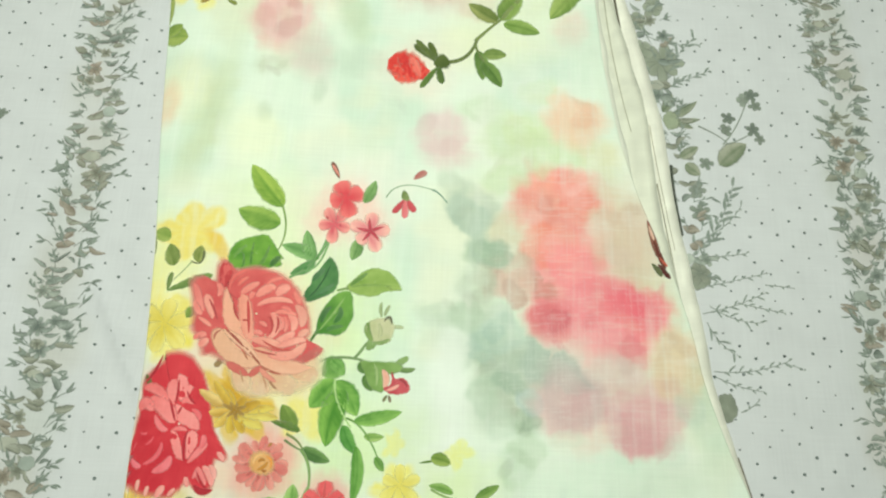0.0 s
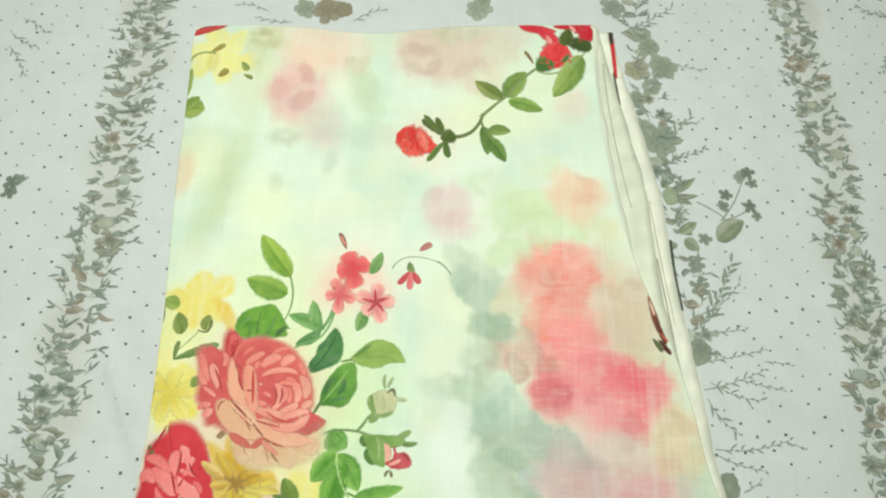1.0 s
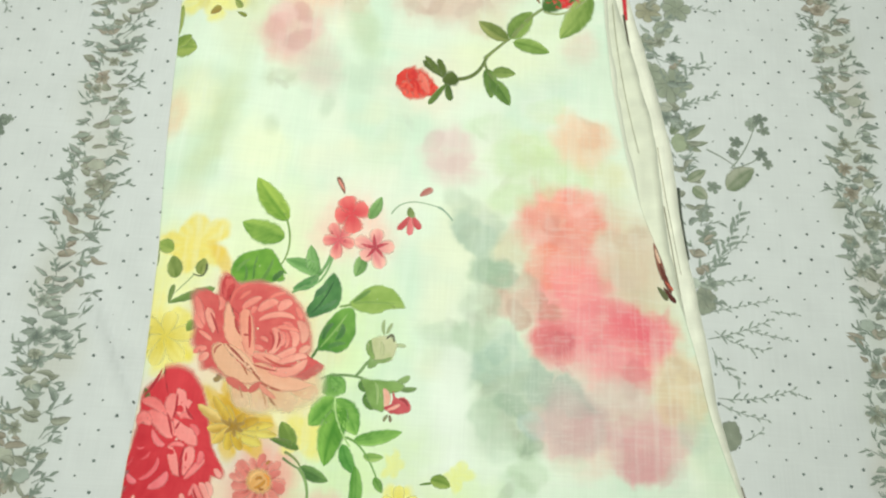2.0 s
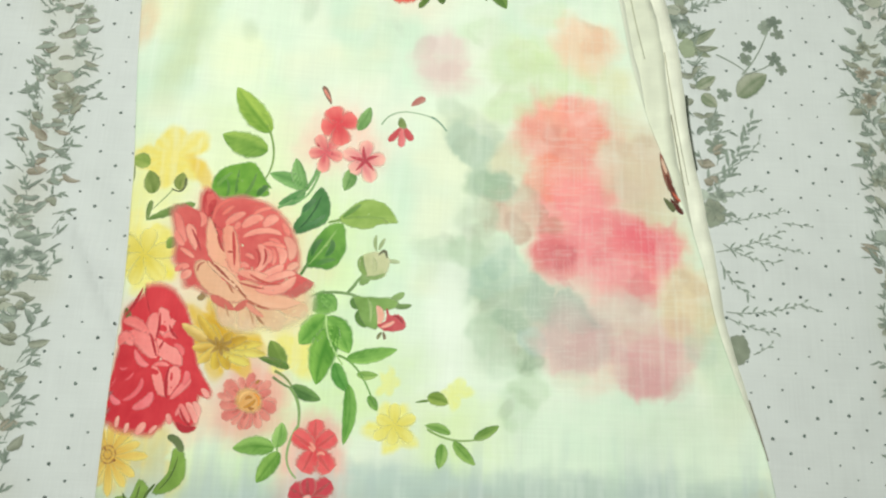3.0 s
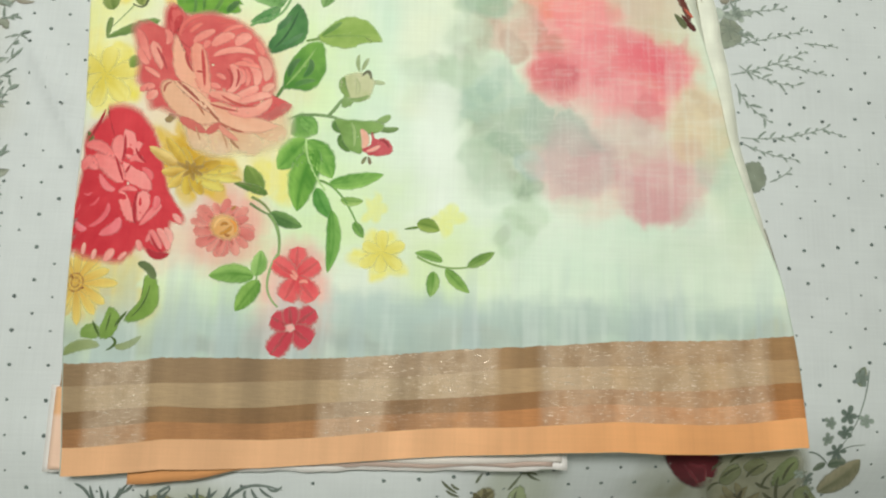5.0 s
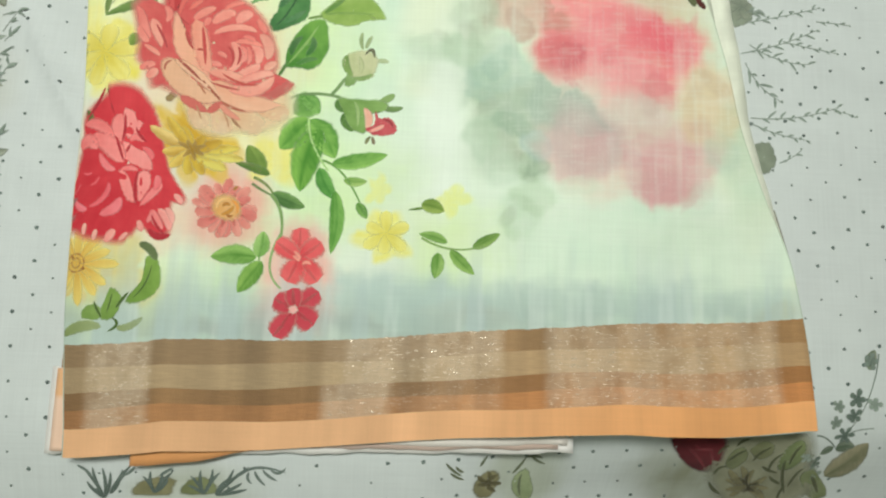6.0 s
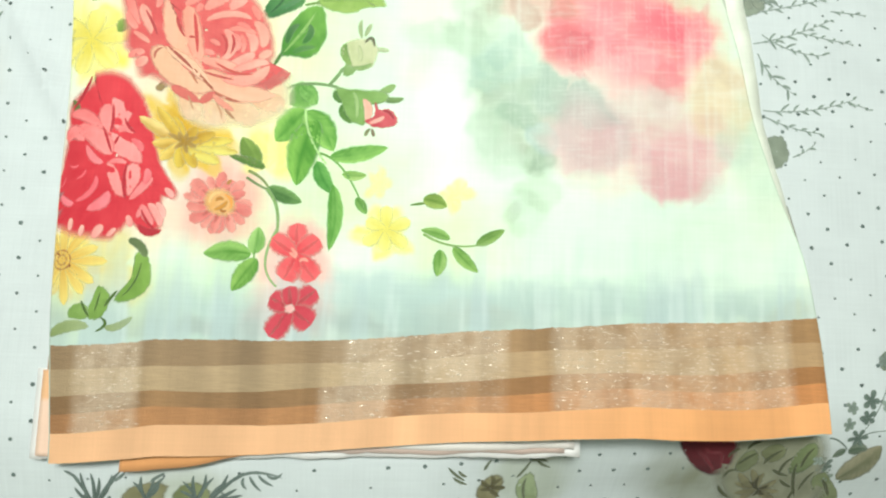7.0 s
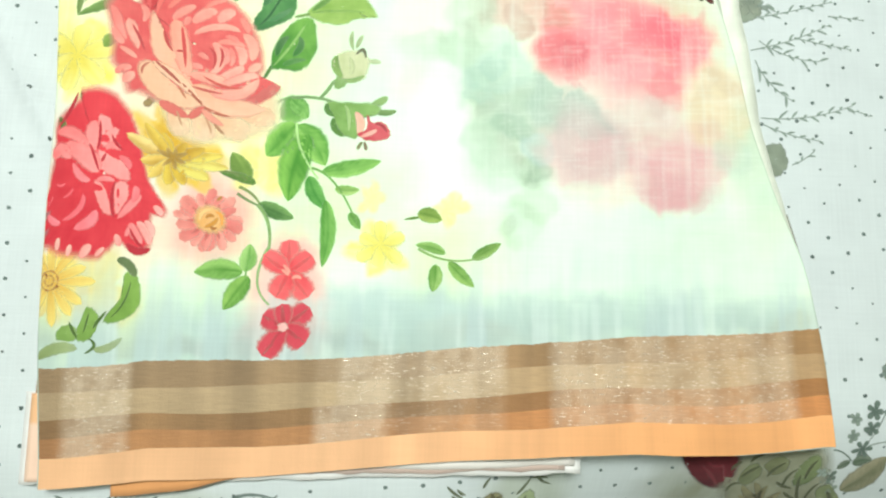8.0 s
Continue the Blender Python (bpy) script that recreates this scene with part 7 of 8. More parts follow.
dots(range(-75, 60), range(-8, 18), lambda r, k: (0.2997 + 0.0285 * k + 0.0142 * (r % 2) + 0.0008 * r, -0.0445 - 0.01337 * r + 0.0034 * k + 0.0017 * (r % 2)),
     lambda px, py: 0.20 < px < 0.80 and -0.9 < py < 0.95 and abs(px - 0.418) > 0.030 and (px - 0.262 + 0.115 * py > 0.025 or py < 0.1) and not (px < 0.31 and py < -0.2))
dots(range(-64, 75), range(-20, 30), lambda r, k: (-0.3185 + 0.0285 * k + 0.0143 * (r % 2) + 0.00072 * r, 0.1171 - 0.01278 * r),
     lambda px, py: -0.85 < px < 0.20 and -0.9 < py < 0.95 and abs(px + 0.372) > 0.032 and not (py > 0.5 and px > -0.3) and not (px > -0.285 and py < -0.19))
dots(range(-2, 40), range(-20, 10), lambda r, k: (-0.0078 + 0.0266 * k + 0.0143 * (r % 2), -0.2293 + 0.0015 * k + 0.0008 * (r % 2) - 0.0145 * r),
     lambda px, py: -0.285 < px < 0.20 and -0.9 < py < -0.19)
dv = np.array(dot_v)
dv[:, 2] += sheet_z(dv[:, 0], dv[:, 1])
tagged(part("dot_print", mesh_of("dot_print", dv, dot_f, SHEET, np.array(dot_c)), bedsheet, "tiny dark grey printed dots"), kind="stuff")

one("fern", bedsheet, (0.23, 0.154), (0.287, 0.238), 0.0204)
one("fern", bedsheet, (0.251, 0.162), (0.295, 0.167), 0.011)
one("fern", bedsheet, (0.245, 0.13), (0.312, 0.147), 0.009)
one("fern", bedsheet, (0.31, 0.135), (0.338, 0.133), 0.0066)
one("fern", bedsheet, (0.245, 0.104), (0.309, 0.127), 0.011)
one("fern", bedsheet, (0.281, 0.116), (0.326, 0.108), 0.0084)
one("fern", bedsheet, (0.252, 0.112), (0.301, 0.097), 0.011)
one("fern", bedsheet, (0.248, 0.096), (0.276, 0.064), 0.0132)
one("fern", bedsheet, (0.251, 0.049), (0.325, 0.061), 0.011)
one("fern", bedsheet, (0.322, 0.057), (0.339, 0.053), 0.0044)
one("fern", bedsheet, (0.252, 0.044), (0.296, 0.032), 0.009)
one("fern", bedsheet, (0.244, 0.178), (0.294, 0.217), 0.0096)
one("flower", bedsheet, (0.22, 0.379), 0.0238, 9, "8b9483", "9aa292", 0, .75)
one("fill", bedsheet, (0.218, 0.371), 0.014, 0.0084, "7f8877")
one("fern", bedsheet, (0.211, 0.343), (0.272, 0.371), 0.0143)
one("fern", bedsheet, (0.211, 0.343), (0.259, 0.411), 0.0169)
one("fern", bedsheet, (0.206, 0.411), (0.266, 0.404), 0.009)
one("fern", bedsheet, (0.193, 0.476), (0.276, 0.476), 0.0105)
one("fern", bedsheet, (0.189, 0.525), (0.248, 0.564), 0.0135)
one("leaf", bedsheet, (0.223, 0.313), (0.257, 0.334), 0.0091, "78857a", "98a498")
one("leaf", bedsheet, (0.224, 0.309), (0.259, 0.313), 0.0072, "78857a", "98a498")
one("leaf", bedsheet, (0.224, 0.308), (0.251, 0.302), 0.0078, "78857a", "98a498")
one("leaf", bedsheet, (0.219, 0.319), (0.229, 0.344), 0.0104, "78857a", "98a498")
one("fill", bedsheet, (0.227, 0.31), 0.0084, 0.0108, "9aa58c")
one("stem", bedsheet, (0.256, 0.305), (0.274, 0.296), (0.286, 0.287), 0.0014, "8c968a")
one("stem", bedsheet, (0.281, 0.285), (0.298, 0.308), (0.311, 0.337), 0.0014, "8c968a")
one("stem", bedsheet, (0.283, 0.285), (0.299, 0.291), (0.315, 0.301), 0.0014, "8c968a")
one("flower", bedsheet, (0.317, 0.344), 0.0085, 5, "6f7a70", "7d887c", 10, .6)
one("flower", bedsheet, (0.32, 0.332), 0.0072, 5, "7a8478", "8a9488", 40, .6)
one("flower", bedsheet, (0.307, 0.338), 0.0077, 4, "8a9488", "9aa498", 0, .7)
one("flower", bedsheet, (0.289, 0.316), 0.0078, 5, "6f7a70", "7d887c", 0, .6)
one("flower", bedsheet, (0.286, 0.302), 0.0071, 4, "7a8478", "8a9488", 30, .7)
one("flower", bedsheet, (0.315, 0.303), 0.0084, 5, "6f7a70", "7d887c", 20, .6)
one("flower", bedsheet, (0.321, 0.293), 0.0065, 5, "7a8478", "8a9488", 50, .6)
one("leaf", bedsheet, (0.275, 0.261), (0.306, 0.287), 0.0204, "8a9688", "a0aaa0")
one("leaf", bedsheet, (0.234, 0.267), (0.254, 0.281), 0.0108, "8a9688", "a0aaa0")
one("leaf", bedsheet, (0.239, 0.261), (0.254, 0.249), 0.0132, "8a9688", "a0aaa0")
one("flower", bedsheet, (0.261, 0.262), 0.0078, 5, "7d887c", "8d988c", 0, .6)
one("flower", bedsheet, (0.249, 0.233), 0.0104, 6, "818b80", "949c90", 0, .6)
one("flower", bedsheet, (0.25, 0.208), 0.0108, 6, "7d887c", "8f998c", 30, .6)
one("fill", bedsheet, (0.242, 0.14), 0.0132, 0.012, "8b9384")
one("flower", bedsheet, (0.245, 0.144), 0.011, 6, "7d8578", "949a8a", 0, .8)
one("fill", bedsheet, (0.261, 0.016), 0.0096, 0.013, "8a9282")
one("fern", bedsheet, (0.274, 0.012), (0.292, 0.023), 0.0077)
one("fill", bedsheet, (0.204, 0.521), 0.0154, 0.0112, "97a090")
one("flower", bedsheet, (0.215, 0.502), 0.015, 6, "8c9584", "9da595", 0, .7)
one("flower", bedsheet, (0.199, 0.469), 0.0154, 6, "95957f", "a5a590", 30, .8)
one("flower", bedsheet, (0.231, 0.476), 0.018, 6, "8c9584", "9da595", 0, .8)
one("flower", bedsheet, (0.215, 0.447), 0.0126, 6, "8c9584", "9da595", 0, .8)
one("flower", bedsheet, (0.196, 0.43), 0.0117, 6, "8c9584", "9da595", 40, .8)
one("flower", bedsheet, (0.2, 0.394), 0.0126, 5, "8c9584", "9da595", 40, .8)
one("flower", bedsheet, (-0.169, 0.522), 0.0195, 7, "8a8470", "9a9482", 0, .8)
one("flower", bedsheet, (-0.197, 0.523), 0.014, 6, "8f9888", "a0a898", 0, .8)
one("fill", bedsheet, (-0.154, 0.525), 0.0126, 0.0112, "8d8673")
one("fern", bedsheet, (-0.24, 0.515), (-0.274, 0.522), 0.0098)
one("fern", bedsheet, (-0.211, 0.502), (-0.251, 0.506), 0.0098)
one("fern", bedsheet, (-0.139, 0.509), (-0.101, 0.529), 0.0105)
one("flower", bedsheet, (0.009, 0.54), 0.0168, 7, "969e90", "a6ae9f", 0, .8)
one("flower", bedsheet, (0.015, 0.553), 0.0098, 5, "8d957f", "a0a898", 0, .8)
one("flower", bedsheet, (0.173, 0.557), 0.016, 5, "8a9286", "9aa296", 0, .7)
one("fern", bedsheet, (-0.515, 0.48), (-0.485, 0.463), 0.0112)
one("fern", bedsheet, (-0.521, 0.459), (-0.489, 0.443), 0.0112)
one("fern", bedsheet, (-0.519, 0.441), (-0.494, 0.406), 0.0108)
one("flower", bedsheet, (-0.47, 0.276), 0.0099, 5, "6f7a70", "7d887c", 0, .6)
one("flower", bedsheet, (-0.47, 0.265), 0.0083, 5, "6f7a70", "7d887c", 0, .6)
one("flower", bedsheet, (-0.463, 0.281), 0.006, 5, "7d887c", "8d988c", 0, .6)
one("fern", bedsheet, (0.529, 0.575), (0.487, 0.588), 0.0144)
one("fern", bedsheet, (0.526, 0.532), (0.502, 0.496), 0.0144)
one("stem", bedsheet, (0.347, -0.139), (0.339, -0.169), (0.321, -0.203), 0.0009, "78847a")
one("flower", bedsheet, (0.328, -0.174), 0.0075, 5, "5d6a62", "6f7c72", 0, .55)
one("flower", bedsheet, (0.326, -0.187), 0.0064, 5, "5d6a62", "6f7c72", 40, .55)
one("flower", bedsheet, (0.321, -0.203), 0.0076, 6, "5d6a62", "6f7c72", 10, .5)
one("flower", bedsheet, (0.313, -0.18), 0.0052, 5, "78847a", "8c968c", 0, .6)
one("flower", bedsheet, (0.312, -0.193), 0.0052, 5, "78847a", "8c968c", 30, .6)
one("leaf", bedsheet, (0.317, -0.214), (0.332, -0.212), 0.0096, "64726a", "7c8880")
one("leaf", bedsheet, (0.315, -0.213), (0.307, -0.22), 0.0063, "64726a", "7c8880")
one("stem", bedsheet, (0.299, -0.204), (0.307, -0.206), (0.316, -0.213), 0.0012, "6c786e")
one("stem", bedsheet, (0.323, -0.203), (0.33, -0.199), (0.343, -0.197), 0.0009, "78847a")
one("leaf", bedsheet, (0.321, -0.241), (0.342, -0.209), 0.0232, "7c7a66", "989682")
one("flower", bedsheet, (0.305, -0.228), 0.0063, 5, "5f6c62", "727e74", 0, .55)
one("flower", bedsheet, (0.31, -0.239), 0.0064, 5, "808c80", "949e92", 20, .6)
one("flower", bedsheet, (0.298, -0.223), 0.0054, 5, "8c968c", "9ca69c", 20, .6)
one("leaf", bedsheet, (0.339, -0.152), (0.344, -0.136), 0.0088, "7c8880", "909a90")
one("flower", bedsheet, (0.341, -0.145), 0.0064, 5, "707c72", "84908a", 0, .6)
one("flower", bedsheet, (0.342, -0.178), 0.0059, 5, "8a968c", "98a49a", 0, .6)
ink = Print("blossom_print", bedsheet, "spray of dark slate leaves half under the fabric")
ink.blob(((-0.2231, -0.2584), (-0.2193, -0.25), (-0.2114, -0.2465), (-0.2009, -0.2447), (-0.1917, -0.2471), (-0.1942, -0.2529), (-0.1975, -0.2584)), "7a7656", "94906e", 0.12, 1.0)
ink.blob(((-0.1873, -0.257), (-0.1831, -0.2477), (-0.1737, -0.2442), (-0.1644, -0.2474), (-0.163, -0.2558)), "747a54", "8e946c", 0.12, 1.0)
ink.swath(((-0.2442, -0.2621), (-0.2495, -0.2511), (-0.2578, -0.2403)), 0.0025, "6a7670", "56625c", 0.5, 0.6, 0.0)
ink.swath(((-0.2442, -0.2621), (-0.2496, -0.2498), (-0.252, -0.2377)), 0.0025, "6a7670", "56625c", 0.5, 0.6, 0.0)
ink.swath(((-0.2442, -0.2621), (-0.2431, -0.25), (-0.2452, -0.238)), 0.0025, "6a7670", "56625c", 0.5, 0.6, 0.0)
ink.swath(((-0.2442, -0.2621), (-0.2519, -0.2555), (-0.2565, -0.2489)), 0.0025, "6a7670", "56625c", 0.5, 0.6, 0.0)
ink.swath(((-0.2442, -0.2621), (-0.2402, -0.2516), (-0.2393, -0.2412)), 0.0025, "6a7670", "56625c", 0.5, 0.6, 0.0)
ink.swath(((-0.2442, -0.2621), (-0.2486, -0.258), (-0.2499, -0.2538)), 0.0025, "6a7670", "56625c", 0.5, 0.6, 0.0)
ink.swath(((-0.2402, -0.2587), (-0.2335, -0.2488), (-0.2299, -0.239)), 0.0025, "6a7670", "56625c", 0.5, 0.6, 0.0)
ink.swath(((-0.2402, -0.2587), (-0.233, -0.2469), (-0.2229, -0.2352)), 0.0025, "6a7670", "56625c", 0.5, 0.6, 0.0)
ink.swath(((-0.2402, -0.2587), (-0.2348, -0.2519), (-0.2325, -0.2452)), 0.0025, "6a7670", "56625c", 0.5, 0.6, 0.0)
ink.swath(((-0.2402, -0.2587), (-0.2351, -0.2502), (-0.227, -0.2418)), 0.0025, "6a7670", "56625c", 0.5, 0.6, 0.0)
ink.swath(((-0.2075, -0.2573), (-0.2102, -0.2506), (-0.2159, -0.2441)), 0.0025, "6a7670", "56625c", 0.5, 0.6, 0.0)
ink.swath(((-0.2075, -0.2573), (-0.2101, -0.2486), (-0.2096, -0.2399)), 0.0025, "6a7670", "56625c", 0.5, 0.6, 0.0)
ink.swath(((-0.2075, -0.2573), (-0.2028, -0.2489), (-0.2012, -0.2406)), 0.0025, "6a7670", "56625c", 0.5, 0.6, 0.0)
ink.swath(((-0.2075, -0.2573), (-0.2018, -0.2487), (-0.1931, -0.2401)), 0.0025, "6a7670", "56625c", 0.5, 0.6, 0.0)
ink.swath(((-0.2075, -0.2573), (-0.2007, -0.2513), (-0.1971, -0.2455)), 0.0025, "6a7670", "56625c", 0.5, 0.6, 0.0)
ink.swath(((-0.1709, -0.2576), (-0.1744, -0.2503), (-0.1811, -0.2431)), 0.0025, "6a7670", "56625c", 0.5, 0.6, 0.0)
ink.swath(((-0.1709, -0.2576), (-0.1734, -0.248), (-0.1728, -0.2384)), 0.0025, "6a7670", "56625c", 0.5, 0.6, 0.0)
ink.swath(((-0.1709, -0.2576), (-0.1659, -0.2474), (-0.1642, -0.2374)), 0.0025, "6a7670", "56625c", 0.5, 0.6, 0.0)
ink.swath(((-0.1709, -0.2576), (-0.1662, -0.2487), (-0.1584, -0.2398)), 0.0025, "6a7670", "56625c", 0.5, 0.6, 0.0)
ink.swath(((-0.1709, -0.2576), (-0.1755, -0.2539), (-0.1832, -0.2502)), 0.0025, "6a7670", "56625c", 0.5, 0.6, 0.0)
ink.swath(((-0.1623, -0.2583), (-0.1538, -0.2476), (-0.1486, -0.2372)), 0.0025, "6a7670", "56625c", 0.5, 0.6, 0.0)
ink.swath(((-0.1623, -0.2583), (-0.155, -0.2502), (-0.1447, -0.2421)), 0.0025, "6a7670", "56625c", 0.5, 0.6, 0.0)
ink.swath(((-0.1623, -0.2583), (-0.1508, -0.2531), (-0.1424, -0.2479)), 0.0025, "6a7670", "56625c", 0.5, 0.6, 0.0)
ink.swath(((-0.1623, -0.2583), (-0.1511, -0.2468), (-0.1369, -0.2353)), 0.0025, "6a7670", "56625c", 0.5, 0.6, 0.0)
ink.swath(((-0.1623, -0.2583), (-0.1489, -0.2556), (-0.1386, -0.2529)), 0.0025, "6a7670", "56625c", 0.5, 0.6, 0.0)
ink.swath(((-0.1623, -0.2583), (-0.159, -0.2515), (-0.1526, -0.2447)), 0.0025, "6a7670", "56625c", 0.5, 0.6, 0.0)
ink.swath(((-0.144, -0.2429), (-0.1314, -0.2361), (-0.1093, -0.2398)), 0.0021, "78847e", "626e68", 0.5, 0.6, 0.0)
ink.swath(((-0.1334, -0.2386), (-0.1306, -0.2444), (-0.1251, -0.2501)), 0.0021, "78847e", "626e68", 0.5, 0.6, 0.0)
ink.swath(((-0.1275, -0.2377), (-0.1227, -0.2426), (-0.1164, -0.2458)), 0.0021, "78847e", "626e68", 0.5, 0.6, 0.0)
ink.swath(((-0.1216, -0.2376), (-0.1156, -0.2399), (-0.1101, -0.2357)), 0.0021, "78847e", "626e68", 0.5, 0.6, 0.0)
ink.swath(((-0.1373, -0.2395), (-0.1385, -0.2445), (-0.1354, -0.2486)), 0.0021, "78847e", "626e68", 0.5, 0.6, 0.0)
ink.swath(((-0.2207, -0.2368), (-0.2246, -0.241), (-0.2294, -0.2443)), 0.0021, "78847e", "626e68", 0.5, 0.6, 0.0)
ink.swath(((-0.2036, -0.2439), (-0.1985, -0.2405), (-0.193, -0.2372)), 0.0021, "78847e", "626e68", 0.5, 0.6, 0.0)
ink.swath(((-0.2633, -0.2367), (-0.2574, -0.2399), (-0.2524, -0.2447)), 0.0021, "78847e", "626e68", 0.5, 0.6, 0.0)
ink.finish()
ink = Print("blossom_print", bedsheet, "dark crimson bloom half under the fabric")
ink.blob(((0.1839, -0.2081), (0.2063, -0.2052), (0.226, -0.2075), (0.2295, -0.2181), (0.2286, -0.2305), (0.2229, -0.2377), (0.2126, -0.2368), (0.2022, -0.231), (0.1922, -0.2218)), "480a14", "6c1a24", 0.1, 1.0)
ink.swath(((0.1984, -0.2158), (0.2105, -0.2256), (0.2187, -0.235)), 0.0025, "7c2630", "5c141e", 0.5, 0.6, 0.0)
ink.swath(((0.2145, -0.2154), (0.2206, -0.2228), (0.2223, -0.2317)), 0.0025, "7c2630", "5c141e", 0.5, 0.6, 0.0)
ink.swath(((0.2041, -0.2132), (0.2109, -0.218), (0.2193, -0.2168)), 0.0025, "7c2630", "5c141e", 0.5, 0.6, 0.0)
ink.finish()
ink = Print("blossom_print", bedsheet, "olive bloom with dark toothed leaves")
ink.blob(((0.2201, -0.2153), (0.2453, -0.2043), (0.2884, -0.2007), (0.3033, -0.2289), (0.3156, -0.2595), (0.2869, -0.2713), (0.2529, -0.2691), (0.2299, -0.2481)), "807f66", "a09f88", 0.16, 0.9)
ink.blob(((0.2785, -0.2338), (0.277, -0.2171), (0.286, -0.2081), (0.2931, -0.2128), (0.2948, -0.2264), (0.288, -0.2346)), "5c6844", "828c60", 0.08, 1.0)
ink.blob(((0.3017, -0.2432), (0.3071, -0.2342), (0.3199, -0.244), (0.3315, -0.2587), (0.3203, -0.2634)), "6c7450", "8e946c", 0.08, 1.0)
ink.blob(((0.2348, -0.2315), (0.2356, -0.22), (0.2434, -0.2149), (0.25, -0.2227), (0.2473, -0.2312), (0.242, -0.2356)), "5e6244", "7e8260", 0.08, 1.0)
ink.blob(((0.2497, -0.2177), (0.2566, -0.2097), (0.2672, -0.2124), (0.2681, -0.2213), (0.2601, -0.2256)), "666848", "868866", 0.08, 1.0)
ink.swath(((0.2609, -0.2532), (0.2523, -0.2494), (0.24, -0.2456)), 0.0059, "8c8564", "5c563e", 0.5, 0.6, 0.0)
ink.swath(((0.2609, -0.2532), (0.2482, -0.2444), (0.2393, -0.2357)), 0.0059, "8c8564", "5c563e", 0.5, 0.6, 0.0)
ink.swath(((0.2609, -0.2532), (0.2561, -0.2425), (0.2478, -0.2323)), 0.0059, "8c8564", "5c563e", 0.5, 0.6, 0.0)
ink.swath(((0.2609, -0.2532), (0.2587, -0.2442), (0.26, -0.2352)), 0.0059, "8c8564", "5c563e", 0.5, 0.6, 0.0)
ink.swath(((0.2609, -0.2532), (0.2689, -0.2473), (0.2731, -0.2416)), 0.0059, "8c8564", "5c563e", 0.5, 0.6, 0.0)
ink.swath(((0.2609, -0.2532), (0.269, -0.2536), (0.2809, -0.2539)), 0.0059, "8c8564", "5c563e", 0.5, 0.6, 0.0)
ink.swath(((0.2609, -0.2532), (0.2729, -0.2592), (0.281, -0.2653)), 0.0059, "8c8564", "5c563e", 0.5, 0.6, 0.0)
ink.swath(((0.2609, -0.2532), (0.2542, -0.2584), (0.251, -0.2636)), 0.0059, "8c8564", "5c563e", 0.5, 0.6, 0.0)
ink.swath(((0.2609, -0.2532), (0.254, -0.2545), (0.2433, -0.2558)), 0.0059, "8c8564", "5c563e", 0.5, 0.6, 0.0)
ink.swath(((0.2613, -0.252), (0.2577, -0.2481), (0.2505, -0.2443)), 0.0025, "4c4732", "403c2a", 0.5, 0.6, 0.0)
ink.swath(((0.2613, -0.252), (0.2576, -0.2459), (0.2576, -0.2397)), 0.0025, "4c4732", "403c2a", 0.5, 0.6, 0.0)
ink.swath(((0.2613, -0.252), (0.2668, -0.2496), (0.2684, -0.2473)), 0.0025, "4c4732", "403c2a", 0.5, 0.6, 0.0)
ink.swath(((0.2613, -0.252), (0.264, -0.2548), (0.2703, -0.2576)), 0.0025, "4c4732", "403c2a", 0.5, 0.6, 0.0)
ink.swath(((0.2613, -0.252), (0.2624, -0.2554), (0.2596, -0.2589)), 0.0025, "4c4732", "403c2a", 0.5, 0.6, 0.0)
ink.swath(((0.229, -0.2414), (0.2308, -0.2348), (0.2366, -0.2336)), 0.0025, "56583e", "484a34", 0.5, 0.6, 0.0)
ink.swath(((0.2353, -0.2283), (0.2408, -0.2219), (0.2471, -0.2177)), 0.0025, "56583e", "484a34", 0.5, 0.6, 0.0)
ink.swath(((0.2557, -0.2278), (0.2588, -0.2205), (0.2662, -0.2143)), 0.0025, "56583e", "484a34", 0.5, 0.6, 0.0)
ink.swath(((0.2724, -0.2383), (0.2718, -0.2275), (0.2774, -0.2201)), 0.0025, "56583e", "484a34", 0.5, 0.6, 0.0)
ink.swath(((0.2955, -0.2593), (0.2854, -0.2402), (0.2815, -0.2251)), 0.0025, "56583e", "484a34", 0.5, 0.6, 0.0)
ink.swath(((0.2952, -0.2525), (0.2963, -0.24), (0.3002, -0.2333)), 0.0025, "56583e", "484a34", 0.5, 0.6, 0.0)
ink.swath(((0.2648, -0.2319), (0.2722, -0.2361), (0.2806, -0.2381)), 0.0025, "56583e", "484a34", 0.5, 0.6, 0.0)
ink.swath(((0.288, -0.2492), (0.2808, -0.246), (0.2749, -0.2415)), 0.0025, "56583e", "484a34", 0.5, 0.6, 0.0)
ink.swath(((0.2868, -0.2303), (0.2863, -0.2199), (0.2901, -0.2119)), 0.0025, "56583e", "484a34", 0.5, 0.6, 0.0)
ink.swath(((0.3097, -0.2408), (0.3167, -0.2486), (0.3234, -0.2577)), 0.0025, "56583e", "484a34", 0.5, 0.6, 0.0)
ink.swath(((0.2257, -0.2222), (0.2274, -0.2171), (0.2325, -0.2141)), 0.0025, "56583e", "484a34", 0.5, 0.6, 0.0)
ink.swath(((0.2914, -0.2651), (0.2908, -0.2571), (0.2922, -0.2502)), 0.0025, "56583e", "484a34", 0.5, 0.6, 0.0)
ink.swath(((0.2382, -0.215), (0.2409, -0.2101), (0.2472, -0.208)), 0.0025, "56583e", "484a34", 0.5, 0.6, 0.0)
ink.swath(((0.2272, -0.2481), (0.234, -0.256), (0.2423, -0.2604)), 0.0025, "56583e", "484a34", 0.5, 0.6, 0.0)
ink.finish()
ink = Print("blossom_print", bedsheet, "olive bloom beside a sage leaf")
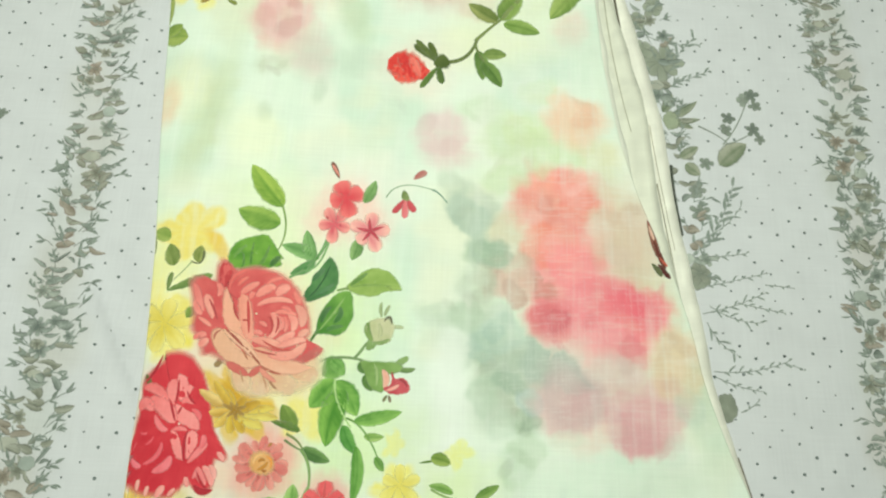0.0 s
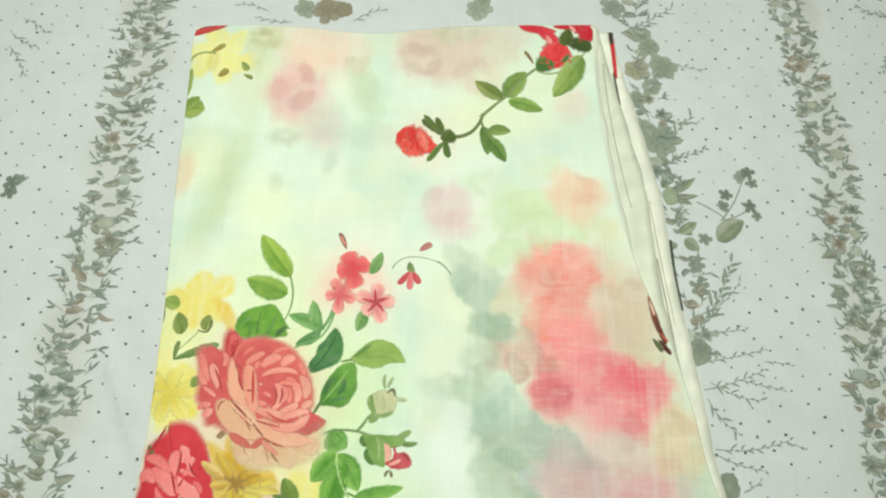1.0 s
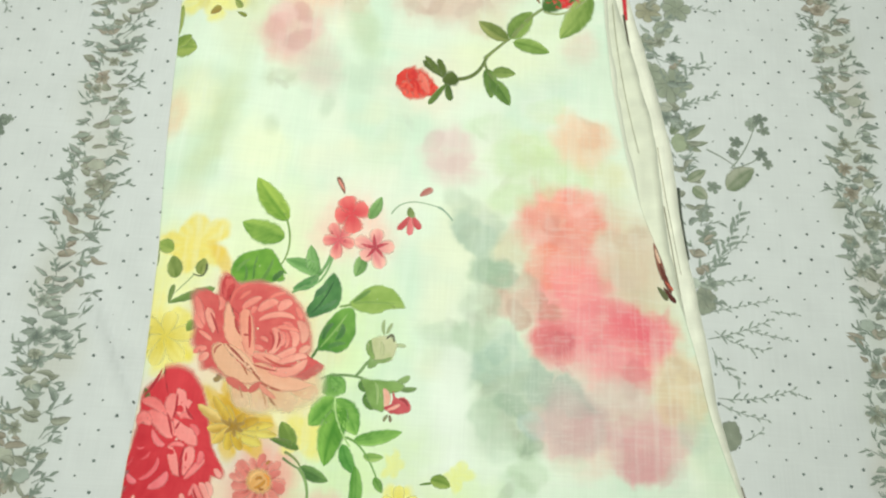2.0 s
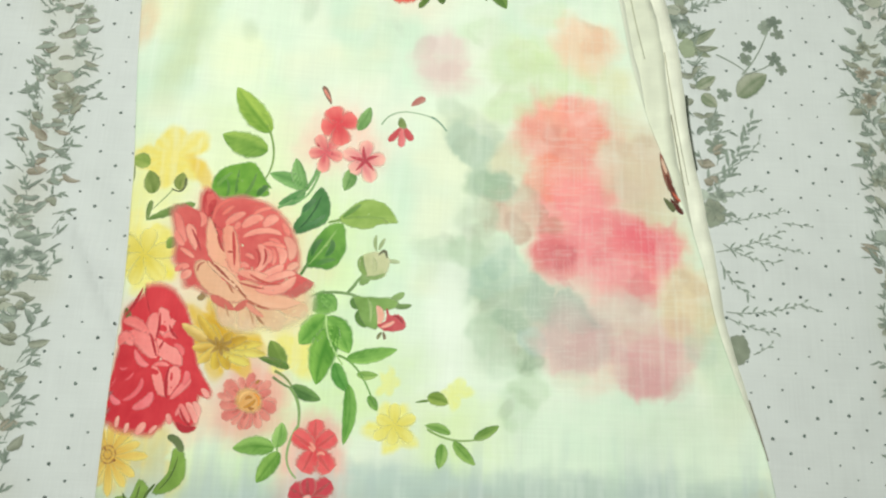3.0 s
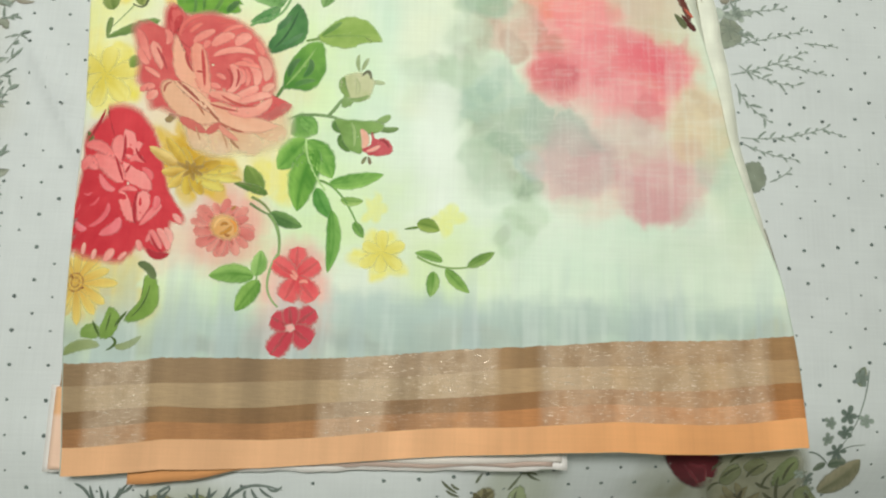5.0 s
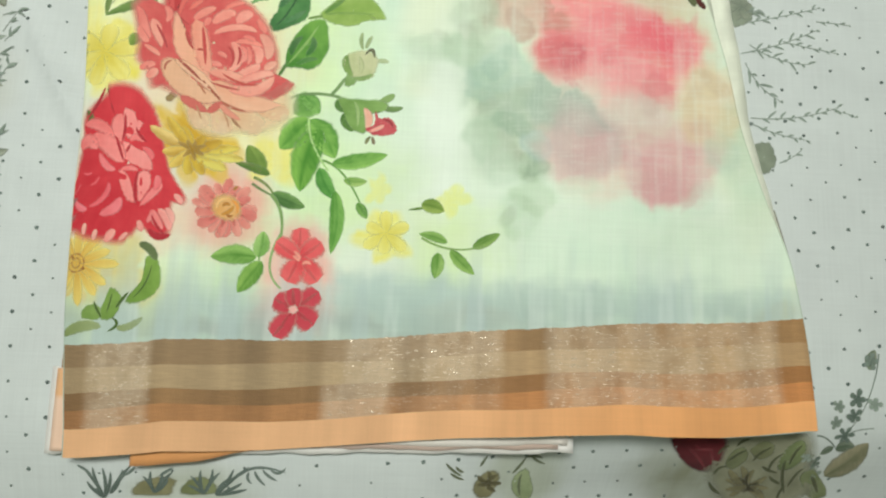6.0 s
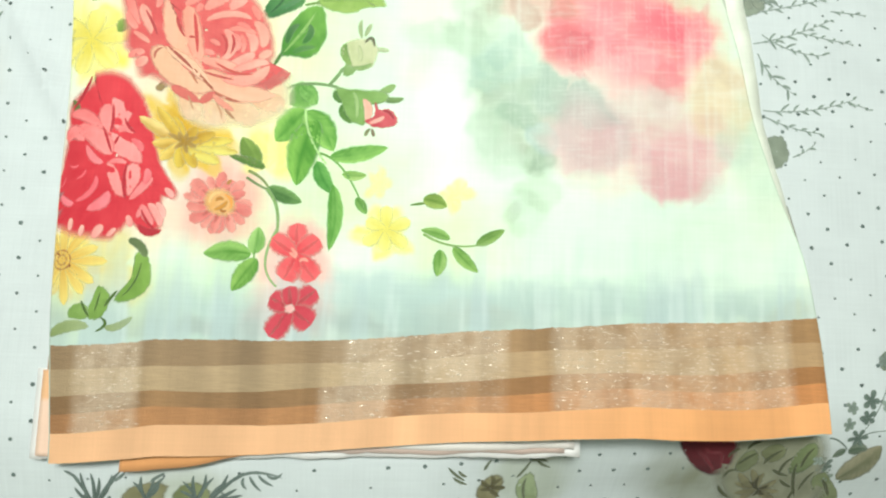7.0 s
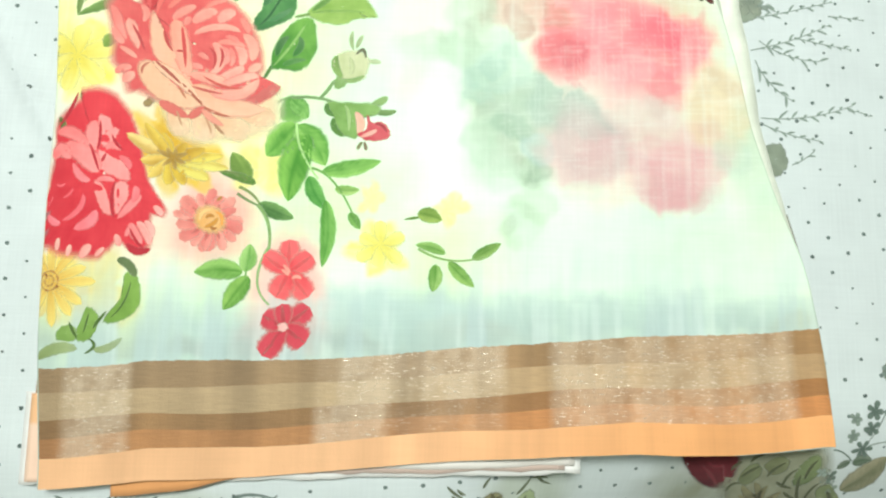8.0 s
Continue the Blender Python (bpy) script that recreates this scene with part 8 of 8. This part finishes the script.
ink.blob(((0.0317, -0.2529), (0.0346, -0.2448), (0.0411, -0.2388), (0.0489, -0.2384), (0.0522, -0.2444), (0.0495, -0.2529), (0.0456, -0.2602), (0.0366, -0.2601)), "7c7658", "98926e", 0.12, 1.0)
ink.blob(((0.0658, -0.2592), (0.0634, -0.2474), (0.0684, -0.2393), (0.0739, -0.2369), (0.078, -0.2462), (0.0812, -0.26), (0.0745, -0.265)), "8c9872", "a8b28c", 0.1, 1.0)
ink.swath(((0.0428, -0.2484), (0.0402, -0.2491), (0.0341, -0.2494)), 0.0034, "6c664a", "544e38", 0.5, 0.6, 0.0)
ink.swath(((0.0428, -0.2484), (0.0372, -0.2446), (0.0352, -0.2412)), 0.0034, "6c664a", "544e38", 0.5, 0.6, 0.0)
ink.swath(((0.0428, -0.2484), (0.0445, -0.2433), (0.0427, -0.238)), 0.0034, "6c664a", "544e38", 0.5, 0.6, 0.0)
ink.swath(((0.0428, -0.2484), (0.0451, -0.2448), (0.051, -0.2414)), 0.0034, "6c664a", "544e38", 0.5, 0.6, 0.0)
ink.swath(((0.0428, -0.2484), (0.0504, -0.2491), (0.0545, -0.2495)), 0.0034, "6c664a", "544e38", 0.5, 0.6, 0.0)
ink.swath(((0.0428, -0.2484), (0.0449, -0.2524), (0.0508, -0.257)), 0.0034, "6c664a", "544e38", 0.5, 0.6, 0.0)
ink.swath(((0.0716, -0.262), (0.0691, -0.2506), (0.0704, -0.2412)), 0.0021, "747a60", "5e6450", 0.5, 0.6, 0.0)
ink.swath(((0.0626, -0.2413), (0.067, -0.2354), (0.0723, -0.2253)), 0.0021, "747a60", "5e6450", 0.5, 0.6, 0.0)
ink.swath(((0.0092, -0.2302), (0.0154, -0.2365), (0.0224, -0.2412)), 0.0021, "747a60", "5e6450", 0.5, 0.6, 0.0)
ink.swath(((0.0129, -0.2381), (0.0182, -0.2419), (0.0242, -0.2441)), 0.0021, "747a60", "5e6450", 0.5, 0.6, 0.0)
ink.swath(((0.0168, -0.233), (0.0204, -0.2367), (0.0238, -0.2377)), 0.0021, "747a60", "5e6450", 0.5, 0.6, 0.0)
ink.swath(((0.0363, -0.2339), (0.0386, -0.2295), (0.0416, -0.2251)), 0.0021, "747a60", "5e6450", 0.5, 0.6, 0.0)
ink.swath(((0.0757, -0.2245), (0.0812, -0.2299), (0.0893, -0.2335)), 0.0021, "747a60", "5e6450", 0.5, 0.6, 0.0)
ink.swath(((0.0716, -0.2263), (0.0787, -0.2257), (0.0865, -0.2283)), 0.0021, "747a60", "5e6450", 0.5, 0.6, 0.0)
ink.finish()
